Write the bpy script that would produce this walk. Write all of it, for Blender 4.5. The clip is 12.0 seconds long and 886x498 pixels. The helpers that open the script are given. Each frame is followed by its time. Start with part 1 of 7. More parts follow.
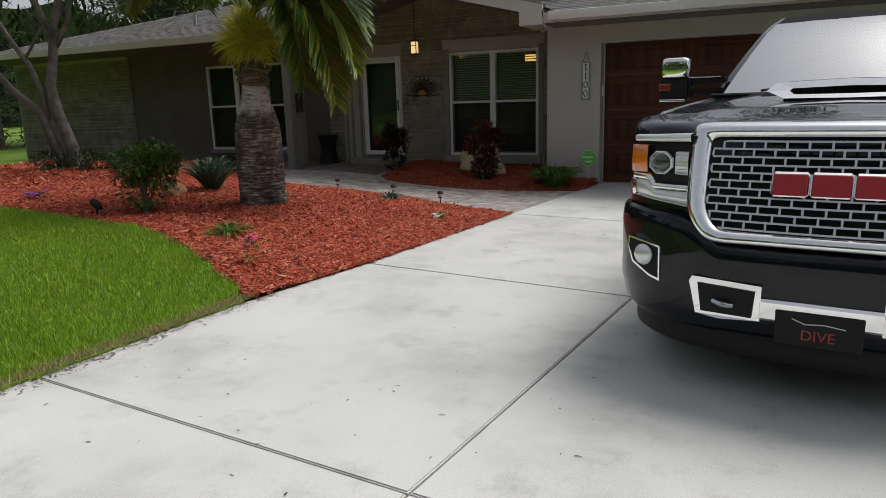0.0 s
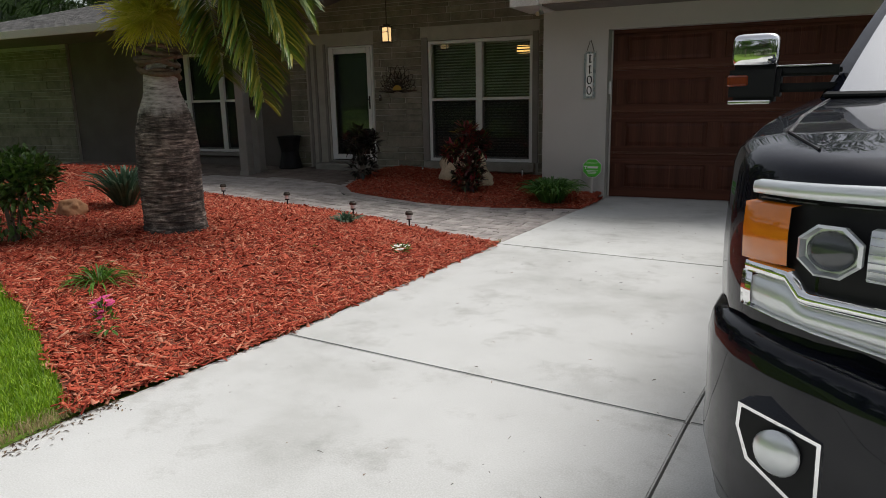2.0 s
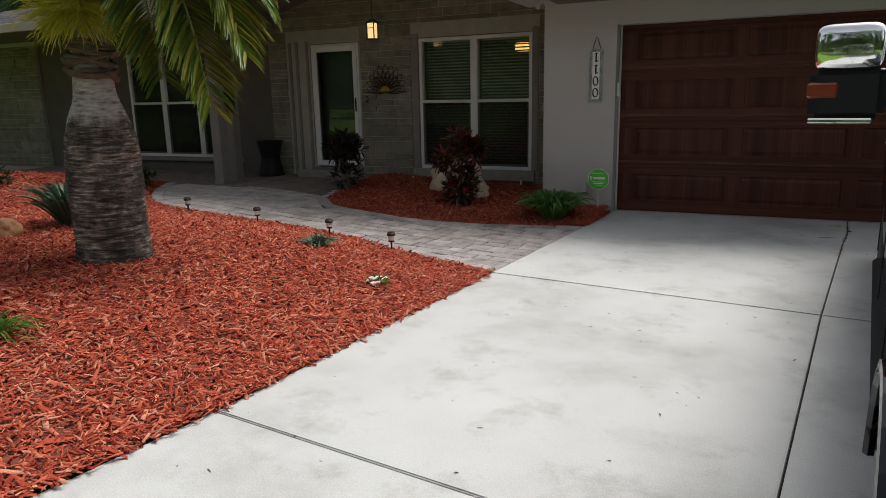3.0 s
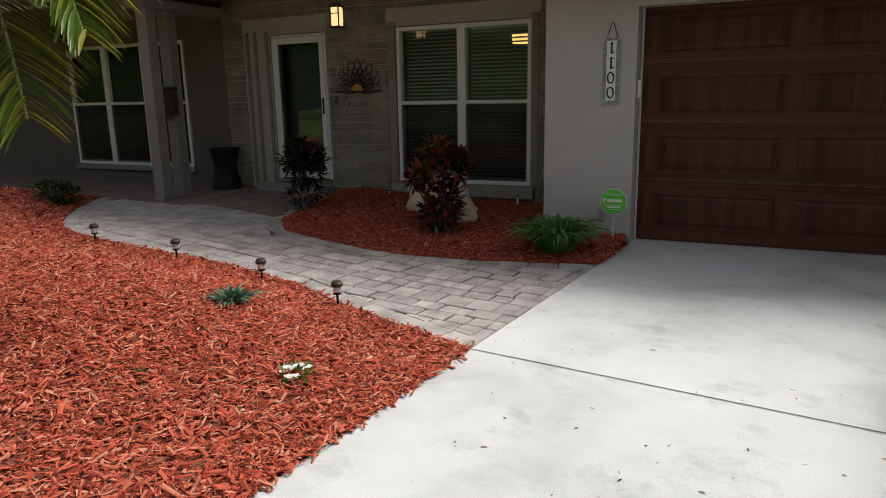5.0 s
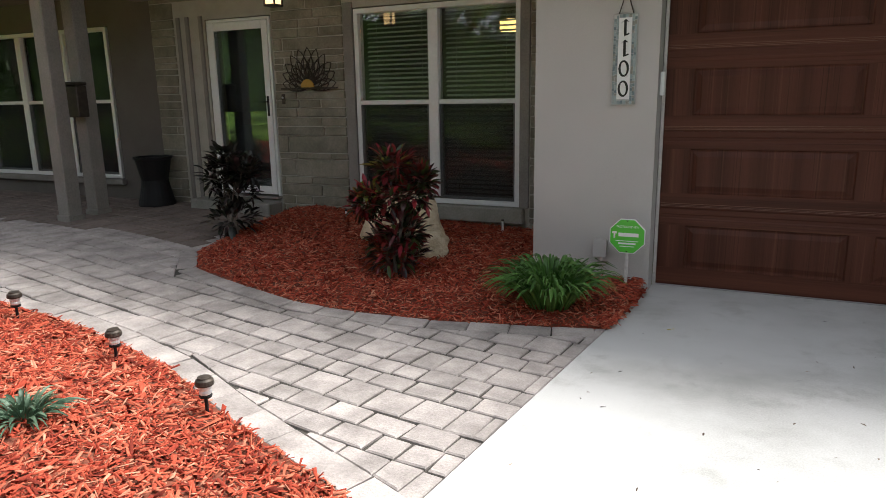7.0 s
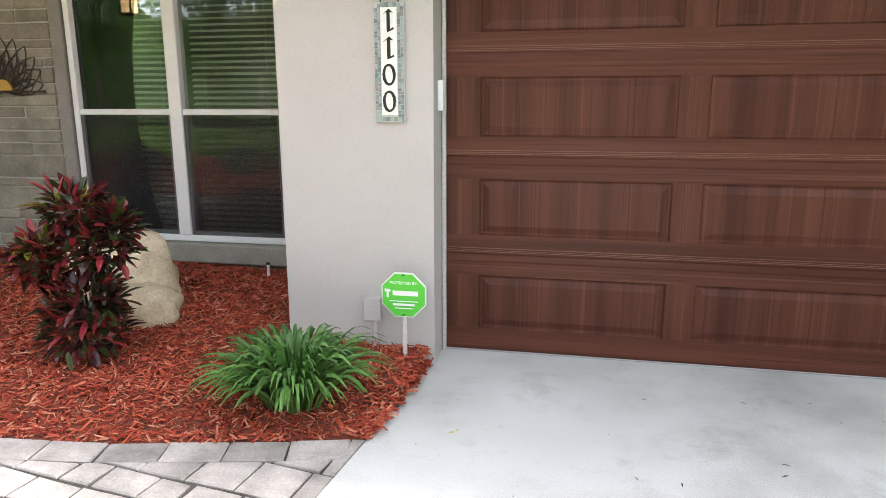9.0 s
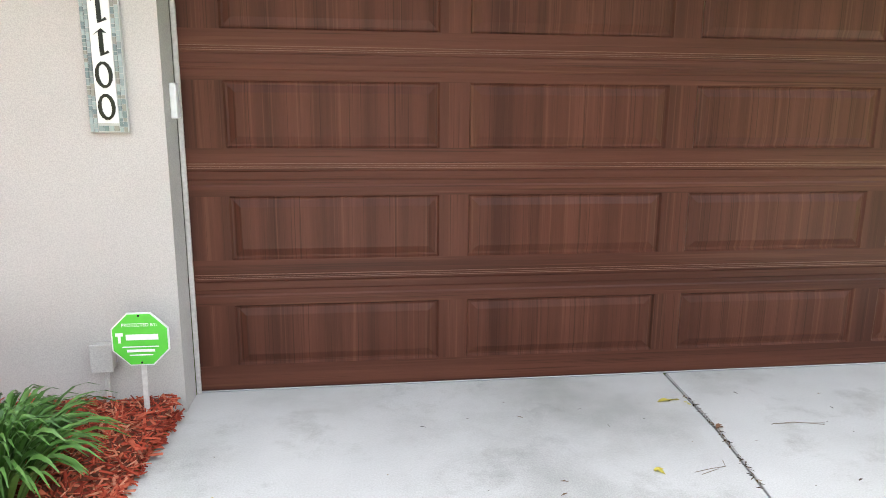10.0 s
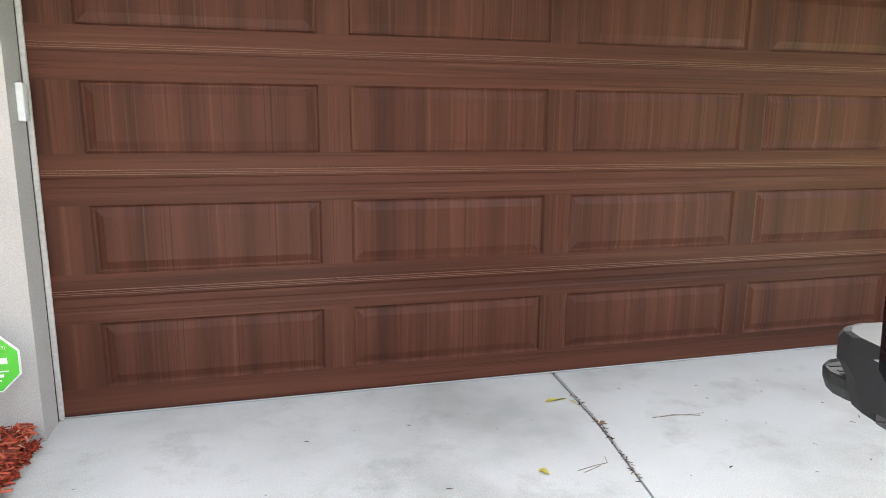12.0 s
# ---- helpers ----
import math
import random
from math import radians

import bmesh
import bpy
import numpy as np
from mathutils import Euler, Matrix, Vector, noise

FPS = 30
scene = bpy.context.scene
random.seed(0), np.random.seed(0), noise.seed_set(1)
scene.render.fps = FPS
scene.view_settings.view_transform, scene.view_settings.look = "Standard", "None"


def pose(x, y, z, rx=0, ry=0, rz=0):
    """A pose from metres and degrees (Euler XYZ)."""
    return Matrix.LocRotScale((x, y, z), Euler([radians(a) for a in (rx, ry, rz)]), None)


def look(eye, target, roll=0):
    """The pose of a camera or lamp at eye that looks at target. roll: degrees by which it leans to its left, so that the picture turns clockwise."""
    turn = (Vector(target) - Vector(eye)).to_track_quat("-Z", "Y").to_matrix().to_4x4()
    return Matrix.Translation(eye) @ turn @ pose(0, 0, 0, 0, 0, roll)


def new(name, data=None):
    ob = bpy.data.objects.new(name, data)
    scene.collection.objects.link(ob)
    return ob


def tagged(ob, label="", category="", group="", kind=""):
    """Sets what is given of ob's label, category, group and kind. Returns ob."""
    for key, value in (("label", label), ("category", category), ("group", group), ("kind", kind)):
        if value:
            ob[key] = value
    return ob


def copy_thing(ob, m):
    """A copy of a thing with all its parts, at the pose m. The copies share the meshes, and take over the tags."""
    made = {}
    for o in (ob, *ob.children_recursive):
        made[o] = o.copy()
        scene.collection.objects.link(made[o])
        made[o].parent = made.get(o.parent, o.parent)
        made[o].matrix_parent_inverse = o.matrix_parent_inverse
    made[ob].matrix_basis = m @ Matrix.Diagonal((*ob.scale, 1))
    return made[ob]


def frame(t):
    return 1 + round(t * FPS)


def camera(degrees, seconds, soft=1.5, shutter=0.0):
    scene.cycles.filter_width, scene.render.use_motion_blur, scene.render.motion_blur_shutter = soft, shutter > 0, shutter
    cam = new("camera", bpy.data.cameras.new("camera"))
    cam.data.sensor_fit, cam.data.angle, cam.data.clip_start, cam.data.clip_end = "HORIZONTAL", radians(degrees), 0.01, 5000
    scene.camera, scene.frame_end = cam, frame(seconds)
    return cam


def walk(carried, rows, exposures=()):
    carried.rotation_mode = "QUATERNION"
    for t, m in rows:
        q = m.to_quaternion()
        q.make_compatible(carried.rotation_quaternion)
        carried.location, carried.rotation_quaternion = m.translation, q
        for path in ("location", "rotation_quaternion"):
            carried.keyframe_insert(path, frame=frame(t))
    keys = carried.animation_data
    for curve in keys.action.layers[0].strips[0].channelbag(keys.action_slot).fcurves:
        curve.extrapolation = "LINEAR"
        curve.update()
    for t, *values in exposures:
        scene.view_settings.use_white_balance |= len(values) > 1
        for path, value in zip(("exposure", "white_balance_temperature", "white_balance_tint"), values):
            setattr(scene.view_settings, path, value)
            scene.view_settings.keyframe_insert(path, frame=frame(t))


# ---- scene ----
cam = camera(66.3, 12.0, soft=0.7)
# seconds, eye, target, roll
PATH = [
    (0, (0.284, -1.483, 1.368), (-0.569, 0.277, 0.946), -1.7),
    (0.5, (0.141, -1.032, 1.373), (-0.699, 0.732, 0.947), -1.4),
    (1, (-0.022, -0.577, 1.395), (-0.857, 1.189, 0.966), -1.3),
    (1.5, (-0.15, -0.119, 1.392), (-0.981, 1.648, 0.961), -1.3),
    (2, (-0.32, 0.334, 1.379), (-1.149, 2.102, 0.946), -1.2),
    (2.5, (-0.479, 0.763, 1.405), (-1.306, 2.532, 0.97), -1.0),
    (3, (-0.606, 1.244, 1.435), (-1.434, 3.011, 0.997), -1.2),
    (5, (-1.093, 2.926, 1.443), (-1.927, 4.69, 1.003), -1.1),
    (5.5, (-1.223, 3.352, 1.424), (-2.06, 5.114, 0.983), -1.0),
    (6, (-1.377, 3.791, 1.404), (-2.215, 5.552, 0.962), -1.1),
    (6.5, (-1.495, 4.199, 1.409), (-2.334, 5.961, 0.969), -1.0),
    (8.5, (-1.538, 5.771, 1.405), (-2.231, 7.599, 0.984), -0.3),
    (9, (-1.437, 6.019, 1.449), (-1.831, 7.933, 1.021), -0.1),
    (9.5, (-1.429, 6.225, 1.453), (-1.397, 8.181, 1.036), 0.4),
    (10, (-1.37, 6.373, 1.449), (-1.126, 8.316, 1.043), 0.4),
    (10.5, (-1.315, 6.426, 1.455), (-0.964, 8.352, 1.049), 0.4),
    (11, (-1.282, 6.433, 1.461), (-0.847, 8.342, 1.055), 0.5),
    (11.5, (-1.253, 6.42, 1.44), (-0.769, 8.32, 1.047), 0.5),
    (12, (-1.239, 6.415, 1.434), (-0.732, 8.311, 1.048), 0.5),
]
EXPOSURES = [(0, 0.14), (3, 0.38), (5.5, 0.70), (6.5, 1.12), (8.5, 2.80), (9.5, 3.30), (12, 3.32)]
walk(cam, [(t, look(eye, target, roll)) for t, eye, target, roll in PATH], EXPOSURES)

# ---------------------------------------------------------------- light
SUN_ELEVATION, SUN_TURN = 60.0, 42.0
world = bpy.data.worlds.new("sky")
scene.world = world
world.use_nodes = True
wn = world.node_tree
sky = wn.nodes.new("ShaderNodeTexSky")
sky.sky_type = "NISHITA"
sky.sun_disc = False
sky.dust_density = 3.0
sky.sun_elevation = radians(SUN_ELEVATION)
sky.sun_rotation = radians(SUN_TURN)
grey = wn.nodes.new("ShaderNodeHueSaturation")
grey.inputs["Saturation"].default_value = 0.30
wn.links.new(sky.outputs[0], grey.inputs["Color"])
wn.links.new(grey.outputs[0], wn.nodes["Background"].inputs["Color"])
wn.nodes["Background"].inputs["Strength"].default_value = 0.112

sun = new("sun", bpy.data.lights.new("sun", "SUN"))
sun.data.energy = 2.2
sun.data.angle = radians(30)
sun.data.color = (1.0, 0.98, 0.95)
el, tu = radians(SUN_ELEVATION), radians(SUN_TURN)
sun.matrix_world = look((0, 0, 20), Vector((0, 0, 20)) - Vector((math.sin(tu) * math.cos(el), math.cos(tu) * math.cos(el), math.sin(el))))

# ---------------------------------------------------------------- small tools
rng = np.random.default_rng(7)


def ss(t):
    t = min(1.0, max(0.0, t))
    return t * t * (3 - 2 * t)


def thing(name, at=(0, 0, 0), label="", category="", group="", kind=""):
    ob = new(name)
    ob.location = at
    ob.empty_display_size = 0.1
    return tagged(ob, label, category, group, kind)


def attach(ob, parent):
    """Parent ob, whose mesh is in world coordinates, to a thing."""
    ob.parent = parent
    if parent.parent is None:
        ob.matrix_parent_inverse = Matrix.Translation(parent.location).inverted()
    return ob


def solid(name, bm, material, smooth=False, outward=True):
    me = bpy.data.meshes.new(name)
    if outward:
        bmesh.ops.recalc_face_normals(bm, faces=bm.faces)
    bm.to_mesh(me)
    bm.free()
    me.materials.append(material)
    if smooth:
        for p in me.polygons:
            p.use_smooth = True
    return new(name, me)


def part(name, bm, material, parent, label="", smooth=False, outward=True):
    ob = attach(solid(name, bm, material, smooth, outward), parent)
    if label:
        ob["label"] = label
    return ob


def box(x0, x1, y0, y1, z0, z1, bevel=0.0, bm=None, segs=1):
    bm = bm or bmesh.new()
    vs = bmesh.ops.create_cube(bm, size=1.0)["verts"]
    for v in vs:
        v.co = ((x0 + x1) / 2 + v.co.x * (x1 - x0), (y0 + y1) / 2 + v.co.y * (y1 - y0), (z0 + z1) / 2 + v.co.z * (z1 - z0))
    if bevel:
        es = list({e for v in vs for e in v.link_edges})
        bmesh.ops.bevel(bm, geom=es, offset=bevel, segments=segs, affect="EDGES", clamp_overlap=True)
    return bm


def lathe(profile, at=(0, 0, 0), n=24, bm=None, wob=None):
    """Turned shape round z: profile of (radius, z)."""
    bm = bm or bmesh.new()
    rings = []
    for r, z in profile:
        ring = []
        for i in range(n):
            a = 2 * math.pi * i / n
            rr = r * (wob(a, z) if wob else 1)
            ring.append(bm.verts.new((at[0] + rr * math.cos(a), at[1] + rr * math.sin(a), at[2] + z)))
        rings.append(ring)
    for a, b in zip(rings, rings[1:]):
        for i in range(n):
            bm.faces.new((a[i], a[(i + 1) % n], b[(i + 1) % n], b[i]))
    bm.faces.new(rings[0][::-1])
    bm.faces.new(rings[-1])
    return bm


def tube(pts, radii, n=8, bm=None):
    bm = bm or bmesh.new()
    pts = [Vector(p) for p in pts]
    rings = []
    for i, p in enumerate(pts):
        d = (pts[min(i + 1, len(pts) - 1)] - pts[max(i - 1, 0)]).normalized()
        u = d.orthogonal().normalized() if i == 0 else (u - d * u.dot(d)).normalized()
        w = d.cross(u)
        r = float(radii[i] if isinstance(radii, (list, tuple)) else radii)
        rings.append([bm.verts.new(p + r * (math.cos(2 * math.pi * k / n) * u + math.sin(2 * math.pi * k / n) * w)) for k in range(n)])
    for a, b in zip(rings, rings[1:]):
        for i in range(n):
            bm.faces.new((a[i], a[(i + 1) % n], b[(i + 1) % n], b[i]))
    bm.faces.new(rings[0][::-1])
    bm.faces.new(rings[-1])
    return bm


def raw(name, verts, faces, material, parent=None, smooth=False):
    """A mesh from arrays: verts (n,3), faces (m,k)."""
    verts, faces = np.asarray(verts, np.float32), np.asarray(faces, np.int32)
    me = bpy.data.meshes.new(name)
    m, k = faces.shape
    me.vertices.add(len(verts))
    me.vertices.foreach_set("co", verts.ravel())
    me.loops.add(m * k)
    me.loops.foreach_set("vertex_index", faces.ravel())
    me.polygons.add(m)
    me.polygons.foreach_set("loop_start", np.arange(0, m * k, k, dtype=np.int32))
    me.polygons.foreach_set("loop_total", np.full(m, k, np.int32))
    if smooth:
        me.polygons.foreach_set("use_smooth", np.ones(m, bool))
    me.update(calc_edges=True)
    me.validate()
    me.materials.append(material)
    ob = new(name, me)
    if parent:
        attach(ob, parent)
    return ob


# ---------------------------------------------------------------- materials
def nodes(name):
    m = bpy.data.materials.new(name)
    m.use_nodes = True
    t = m.node_tree
    return m, t, t.nodes["Principled BSDF"]


def noise_tex(t, scale, detail=4, rough=0.55, stretch=None):
    g = t.nodes.new("ShaderNodeNewGeometry")
    src = g.outputs["Position"]
    if stretch:
        mp = t.nodes.new("ShaderNodeMapping")
        mp.inputs["Scale"].default_value = stretch
        t.links.new(src, mp.inputs["Vector"])
        src = mp.outputs[0]
    n = t.nodes.new("ShaderNodeTexNoise")
    n.inputs["Scale"].default_value = scale
    n.inputs["Detail"].default_value = detail
    n.inputs["Roughness"].default_value = rough
    t.links.new(src, n.inputs["Vector"])
    return n.outputs["Fac"]


def ramp(t, fac, stops):
    r = t.nodes.new("ShaderNodeValToRGB")
    e = r.color_ramp.elements
    while len(e) < len(stops):
        e.new(0.5)
    for s, (p, c) in zip(e, stops):
        s.position, s.color = p, (*c, 1) if len(c) == 3 else c
    t.links.new(fac, r.inputs[0])
    return r.outputs[0]


def blend(t, mode, fac, a, b):
    m = t.nodes.new("ShaderNodeMixRGB")
    m.blend_type = mode
    for v, s in ((fac, 0), (a, 1), (b, 2)):
        if isinstance(v, (int, float)):
            m.inputs[s].default_value = v
        elif isinstance(v, tuple):
            m.inputs[s].default_value = (*v, 1)
        else:
            t.links.new(v, m.inputs[s])
    return m.outputs[0]


def bump(t, bsdf, height, strength, dist=0.01):
    b = t.nodes.new("ShaderNodeBump")
    b.inputs["Strength"].default_value = strength
    b.inputs["Distance"].default_value = dist
    t.links.new(height, b.inputs["Height"])
    t.links.new(b.outputs[0], bsdf.inputs["Normal"])


def surface(name, dark, light, scale=3.0, fine=60.0, rough=0.7, relief=0.3, dist=0.004, metallic=0.0, vary=None, spec=0.5, stretch=None, coat=0.0):
    """Two-scale noise between two colours, with relief. vary: 'piece' or 'island' shifts the value of each."""
    m, t, b = nodes(name)
    c = ramp(t, noise_tex(t, scale, 5, 0.6, stretch), [(0.3, dark), (0.7, light)])
    f = noise_tex(t, fine, 3, 0.6, stretch)
    c = blend(t, "OVERLAY", 0.35, c, ramp(t, f, [(0.25, (0.25,) * 3), (0.75, (0.75,) * 3)]))
    if vary:
        n = t.nodes.new("ShaderNodeObjectInfo" if vary == "piece" else "ShaderNodeNewGeometry")
        src = n.outputs["Random" if vary == "piece" else "Random Per Island"]
        c = blend(t, "MULTIPLY", 0.8, c, ramp(t, src, [(0, (0.74,) * 3), (1, (1.10,) * 3)]))
    t.links.new(c, b.inputs["Base Color"])
    b.inputs["Roughness"].default_value = rough
    b.inputs["Metallic"].default_value = metallic
    b.inputs["Specular IOR Level"].default_value = spec
    b.inputs["Coat Weight"].default_value = coat
    b.inputs["Coat Roughness"].default_value = 0.03
    if relief:
        bump(t, b, f, relief, dist)
    return m


def leafy(name, stops, rough=0.45, spec=0.5, thin=0.25):
    """Leaf colours spread over the leaves at random, some light passing through."""
    m, t, b = nodes(name)
    g = t.nodes.new("ShaderNodeNewGeometry")
    n = len(stops) - 1
    c = ramp(t, g.outputs["Random Per Island"], [(i / max(1, n), s) for i, s in enumerate(stops)])
    c = blend(t, "OVERLAY", 0.4, c, ramp(t, noise_tex(t, 25, 2), [(0.3, (0.3,) * 3), (0.7, (0.7,) * 3)]))
    t.links.new(c, b.inputs["Base Color"])
    b.inputs["Roughness"].default_value = rough
    b.inputs["Specular IOR Level"].default_value = spec
    tr = t.nodes.new("ShaderNodeBsdfTranslucent")
    t.links.new(c, tr.inputs["Color"])
    mix = t.nodes.new("ShaderNodeMixShader")
    mix.inputs[0].default_value = thin
    t.links.new(b.outputs[0], mix.inputs[1])
    t.links.new(tr.outputs[0], mix.inputs[2])
    t.links.new(mix.outputs[0], t.nodes["Material Output"].inputs["Surface"])
    return m


def plain(name, colour, rough=0.5, metallic=0.0, coat=0.0, spec=0.5):
    m, t, b = nodes(name)
    c = blend(t, "MULTIPLY", 0.25, colour, ramp(t, noise_tex(t, 30, 4), [(0.3, (0.7,) * 3), (0.7, (1, 1, 1))]))
    t.links.new(c, b.inputs["Base Color"])
    b.inputs["Roughness"].default_value = rough
    b.inputs["Metallic"].default_value = metallic
    b.inputs["Coat Weight"].default_value = coat
    b.inputs["Coat Roughness"].default_value = 0.02
    b.inputs["Specular IOR Level"].default_value = spec
    return m


def glow(name, colour, power):
    m, t, b = nodes(name)
    b.inputs["Base Color"].default_value = (*colour, 1)
    b.inputs["Emission Color"].default_value = (*colour, 1)
    b.inputs["Emission Strength"].default_value = power
    return m


def pane_glass(name, tint=(0.9, 0.93, 0.92), ior=1.6):
    m, t, b = nodes(name)
    tr, gl, fr = (t.nodes.new(k) for k in ("ShaderNodeBsdfTransparent", "ShaderNodeBsdfGlossy", "ShaderNodeFresnel"))
    tr.inputs[0].default_value = (*tint, 1)
    gl.inputs["Roughness"].default_value = 0.0
    gl.inputs["Color"].default_value = (0.97, 0.985, 1.0, 1)
    fr.inputs["IOR"].default_value = ior
    mix = t.nodes.new("ShaderNodeMixShader")
    t.links.new(fr.outputs[0], mix.inputs[0])
    t.links.new(tr.outputs[0], mix.inputs[1])
    t.links.new(gl.outputs[0], mix.inputs[2])
    t.links.new(mix.outputs[0], t.nodes["Material Output"].inputs["Surface"])
    return m


def screen_mat():
    """Dark woven insect screen: fine threads with air between."""
    m, t, b = nodes("insect_screen")
    b.inputs["Base Color"].default_value = (0.006, 0.007, 0.008, 1)
    b.inputs["Roughness"].default_value = 0.7
    tr, mix = t.nodes.new("ShaderNodeBsdfTransparent"), t.nodes.new("ShaderNodeMixShader")
    mix.inputs[0].default_value = 0.42
    t.links.new(tr.outputs[0], mix.inputs[1])
    t.links.new(b.outputs[0], mix.inputs[2])
    t.links.new(mix.outputs[0], t.nodes["Material Output"].inputs["Surface"])
    return m


def concrete_mat():
    m, t, b = nodes("driveway_concrete")
    c = ramp(t, noise_tex(t, 0.9, 6, 0.62), [(0.3, (0.39, 0.39, 0.365)), (0.5, (0.55, 0.55, 0.53)), (0.75, (0.62, 0.62, 0.60))])
    grime = ramp(t, noise_tex(t, 2.3, 8, 0.7), [(0.28, (0.55, 0.54, 0.51)), (0.46, (1, 1, 1))])
    c = blend(t, "MULTIPLY", 0.65, c, grime)
    pits = ramp(t, noise_tex(t, 38, 4, 0.7), [(0.24, (0.45, 0.43, 0.40)), (0.33, (1, 1, 1))])
    c = blend(t, "MULTIPLY", 0.6, c, pits)
    f = noise_tex(t, 140, 3)
    c = blend(t, "OVERLAY", 0.45, c, ramp(t, f, [(0.3, (0.35,) * 3), (0.7, (0.65,) * 3)]))
    n = t.nodes.new("ShaderNodeObjectInfo")
    c = blend(t, "MULTIPLY", 0.5, c, ramp(t, n.outputs["Random"], [(0, (0.88, 0.88, 0.88)), (1, (1, 1, 1))]))
    t.links.new(c, b.inputs["Base Color"])
    b.inputs["Roughness"].default_value = 0.75
    bump(t, b, f, 0.25, 0.003)
    return m


def wood_mat(name, vertical):
    """Brown stained wood print: grain along x or z with darker boards."""
    m, t, b = nodes(name)
    st = (26, 1, 1.2) if vertical else (1.2, 1, 40)
    bands = (7, 1, 0.05) if vertical else (0.15, 1, 9)
    c = ramp(t, noise_tex(t, 1.0, 3, 0.5, bands), [(0.3, (0.050, 0.0168, 0.0105)), (0.5, (0.082, 0.0285, 0.0175)), (0.72, (0.106, 0.0385, 0.0240))])
    g = noise_tex(t, 2.2, 8, 0.75, st)
    c = blend(t, "OVERLAY", 0.38, c, ramp(t, g, [(0.3, (0.3,) * 3), (0.7, (0.7,) * 3)]))
    lines = ramp(t, noise_tex(t, 1.7, 2, 0.5, (34, 1, 0.3) if vertical else (0.4, 1, 30)), [(0.60, (0, 0, 0)), (0.66, (1, 1, 1))])
    c = blend(t, "MIX", lines, c, blend(t, "MIX", 0.10, c, (0.30, 0.15, 0.085)))
    dark = ramp(t, noise_tex(t, 2.9, 3, 0.6, (40, 1, 0.2) if vertical else (0.3, 1, 44)), [(0.58, (0, 0, 0)), (0.66, (0.6, 0.6, 0.6))])
    c = blend(t, "MIX", dark, c, (0.036, 0.0125, 0.007))
    t.links.new(c, b.inputs["Base Color"])
    b.inputs["Roughness"].default_value = 0.42
    b.inputs["Specular IOR Level"].default_value = 0.16
    bump(t, b, g, 0.25, 0.002)
    return m


CONCRETE = concrete_mat()
JOINT = surface("joint_dirt", (0.018, 0.016, 0.014), (0.05, 0.043, 0.036), 20, rough=0.95)
SOIL = surface("soil", (0.12, 0.035, 0.02), (0.22, 0.06, 0.03), 9, rough=0.95)
MULCH = leafy("mulch_chips", [(0.13, 0.020, 0.012), (0.27, 0.038, 0.020), (0.36, 0.058, 0.030), (0.42, 0.080, 0.042), (0.47, 0.12, 0.065), (0.54, 0.25, 0.16)], 0.85, 0.2, 0.0)
TURF = surface("turf", (0.09, 0.16, 0.014), (0.15, 0.25, 0.022), 1.5, 40, 0.9, 0.6, 0.02)
GRASS = leafy("grass_blades", [(0.13, 0.24, 0.012), (0.20, 0.35, 0.02), (0.27, 0.43, 0.025), (0.35, 0.47, 0.04)], 0.5, 0.4, 0.35)
DRYGRASS = leafy("dry_grass", [(0.25, 0.2, 0.09), (0.4, 0.33, 0.17)], 0.8, 0.2)
PAVER = surface("paver", (0.24, 0.215, 0.198), (0.49, 0.44, 0.41), 5.0, 85, 0.85, 0.9, 0.004, vary="piece")
STUCCO = surface("stucco", (0.445, 0.425, 0.400), (0.475, 0.455, 0.430), 2.0, 170, 0.9, 0.05, 0.002)
# Porch wall stucco; the deep porch's shade is put into its dark colour
STUCCO_SHADED = surface("shaded_stucco", (0.11, 0.097, 0.084), (0.145, 0.128, 0.115), 2.0, 90, 0.9, 0.35, 0.004)
TRIM_TAUPE = surface("taupe_trim", (0.20, 0.185, 0.165), (0.25, 0.23, 0.21), 4, 60, 0.7, 0.15)
STONE = surface("wall_stone", (0.17, 0.155, 0.115), (0.31, 0.285, 0.225), 4.5, 55, 0.9, 0.8, 0.008, vary="piece")
MORTAR = surface("mortar", (0.36, 0.34, 0.29), (0.44, 0.42, 0.36), 6, 90, 0.95, 0.5)
WHITE = plain("white_vinyl", (0.78, 0.78, 0.77), 0.35)
FASCIA = surface("fascia_paint", (0.50, 0.47, 0.44), (0.56, 0.53, 0.50), 2, 50, 0.5, 0.1)
GUTTER = plain("white_gutter", (0.78, 0.78, 0.78), 0.3)
# Soffit and ceiling taupe, darkened to carry the shade under the eaves
SOFFIT_SHADED = surface("soffit", (0.15, 0.135, 0.12), (0.19, 0.17, 0.155), 3, 60, 0.8, 0.2)
SHINGLE = surface("shingle", (0.16, 0.15, 0.145), (0.30, 0.285, 0.27), 6, 120, 0.95, 0.6, 0.004, vary="island")
GLASS = pane_glass("window_glass", (0.88, 0.91, 0.90), 1.72)
SCREEN = screen_mat()
BLIND = surface("blind_slat", (0.55, 0.53, 0.48), (0.62, 0.60, 0.55), 5, 60, 0.5, 0.0)
ROOM = surface("room_paint", (0.20, 0.19, 0.17), (0.25, 0.24, 0.22), 1.0, 30, 0.8, 0.0)
WOOD_H = wood_mat("door_wood_rail", False)
WOOD_V = wood_mat("door_wood_panel", True)
ALU = plain("aluminium", (0.55, 0.55, 0.57), 0.35, 1.0)
BLACK = plain("black_plastic", (0.012, 0.012, 0.013), 0.55, spec=0.25)
DARKMETAL = surface("dark_bronze", (0.035, 0.028, 0.022), (0.07, 0.055, 0.042), 20, 90, 0.55, 0.2, metallic=0.4)
PAINT = plain("black_car_paint", (0.004, 0.005, 0.010), 0.45, 0.0, 0.75, 0.03)
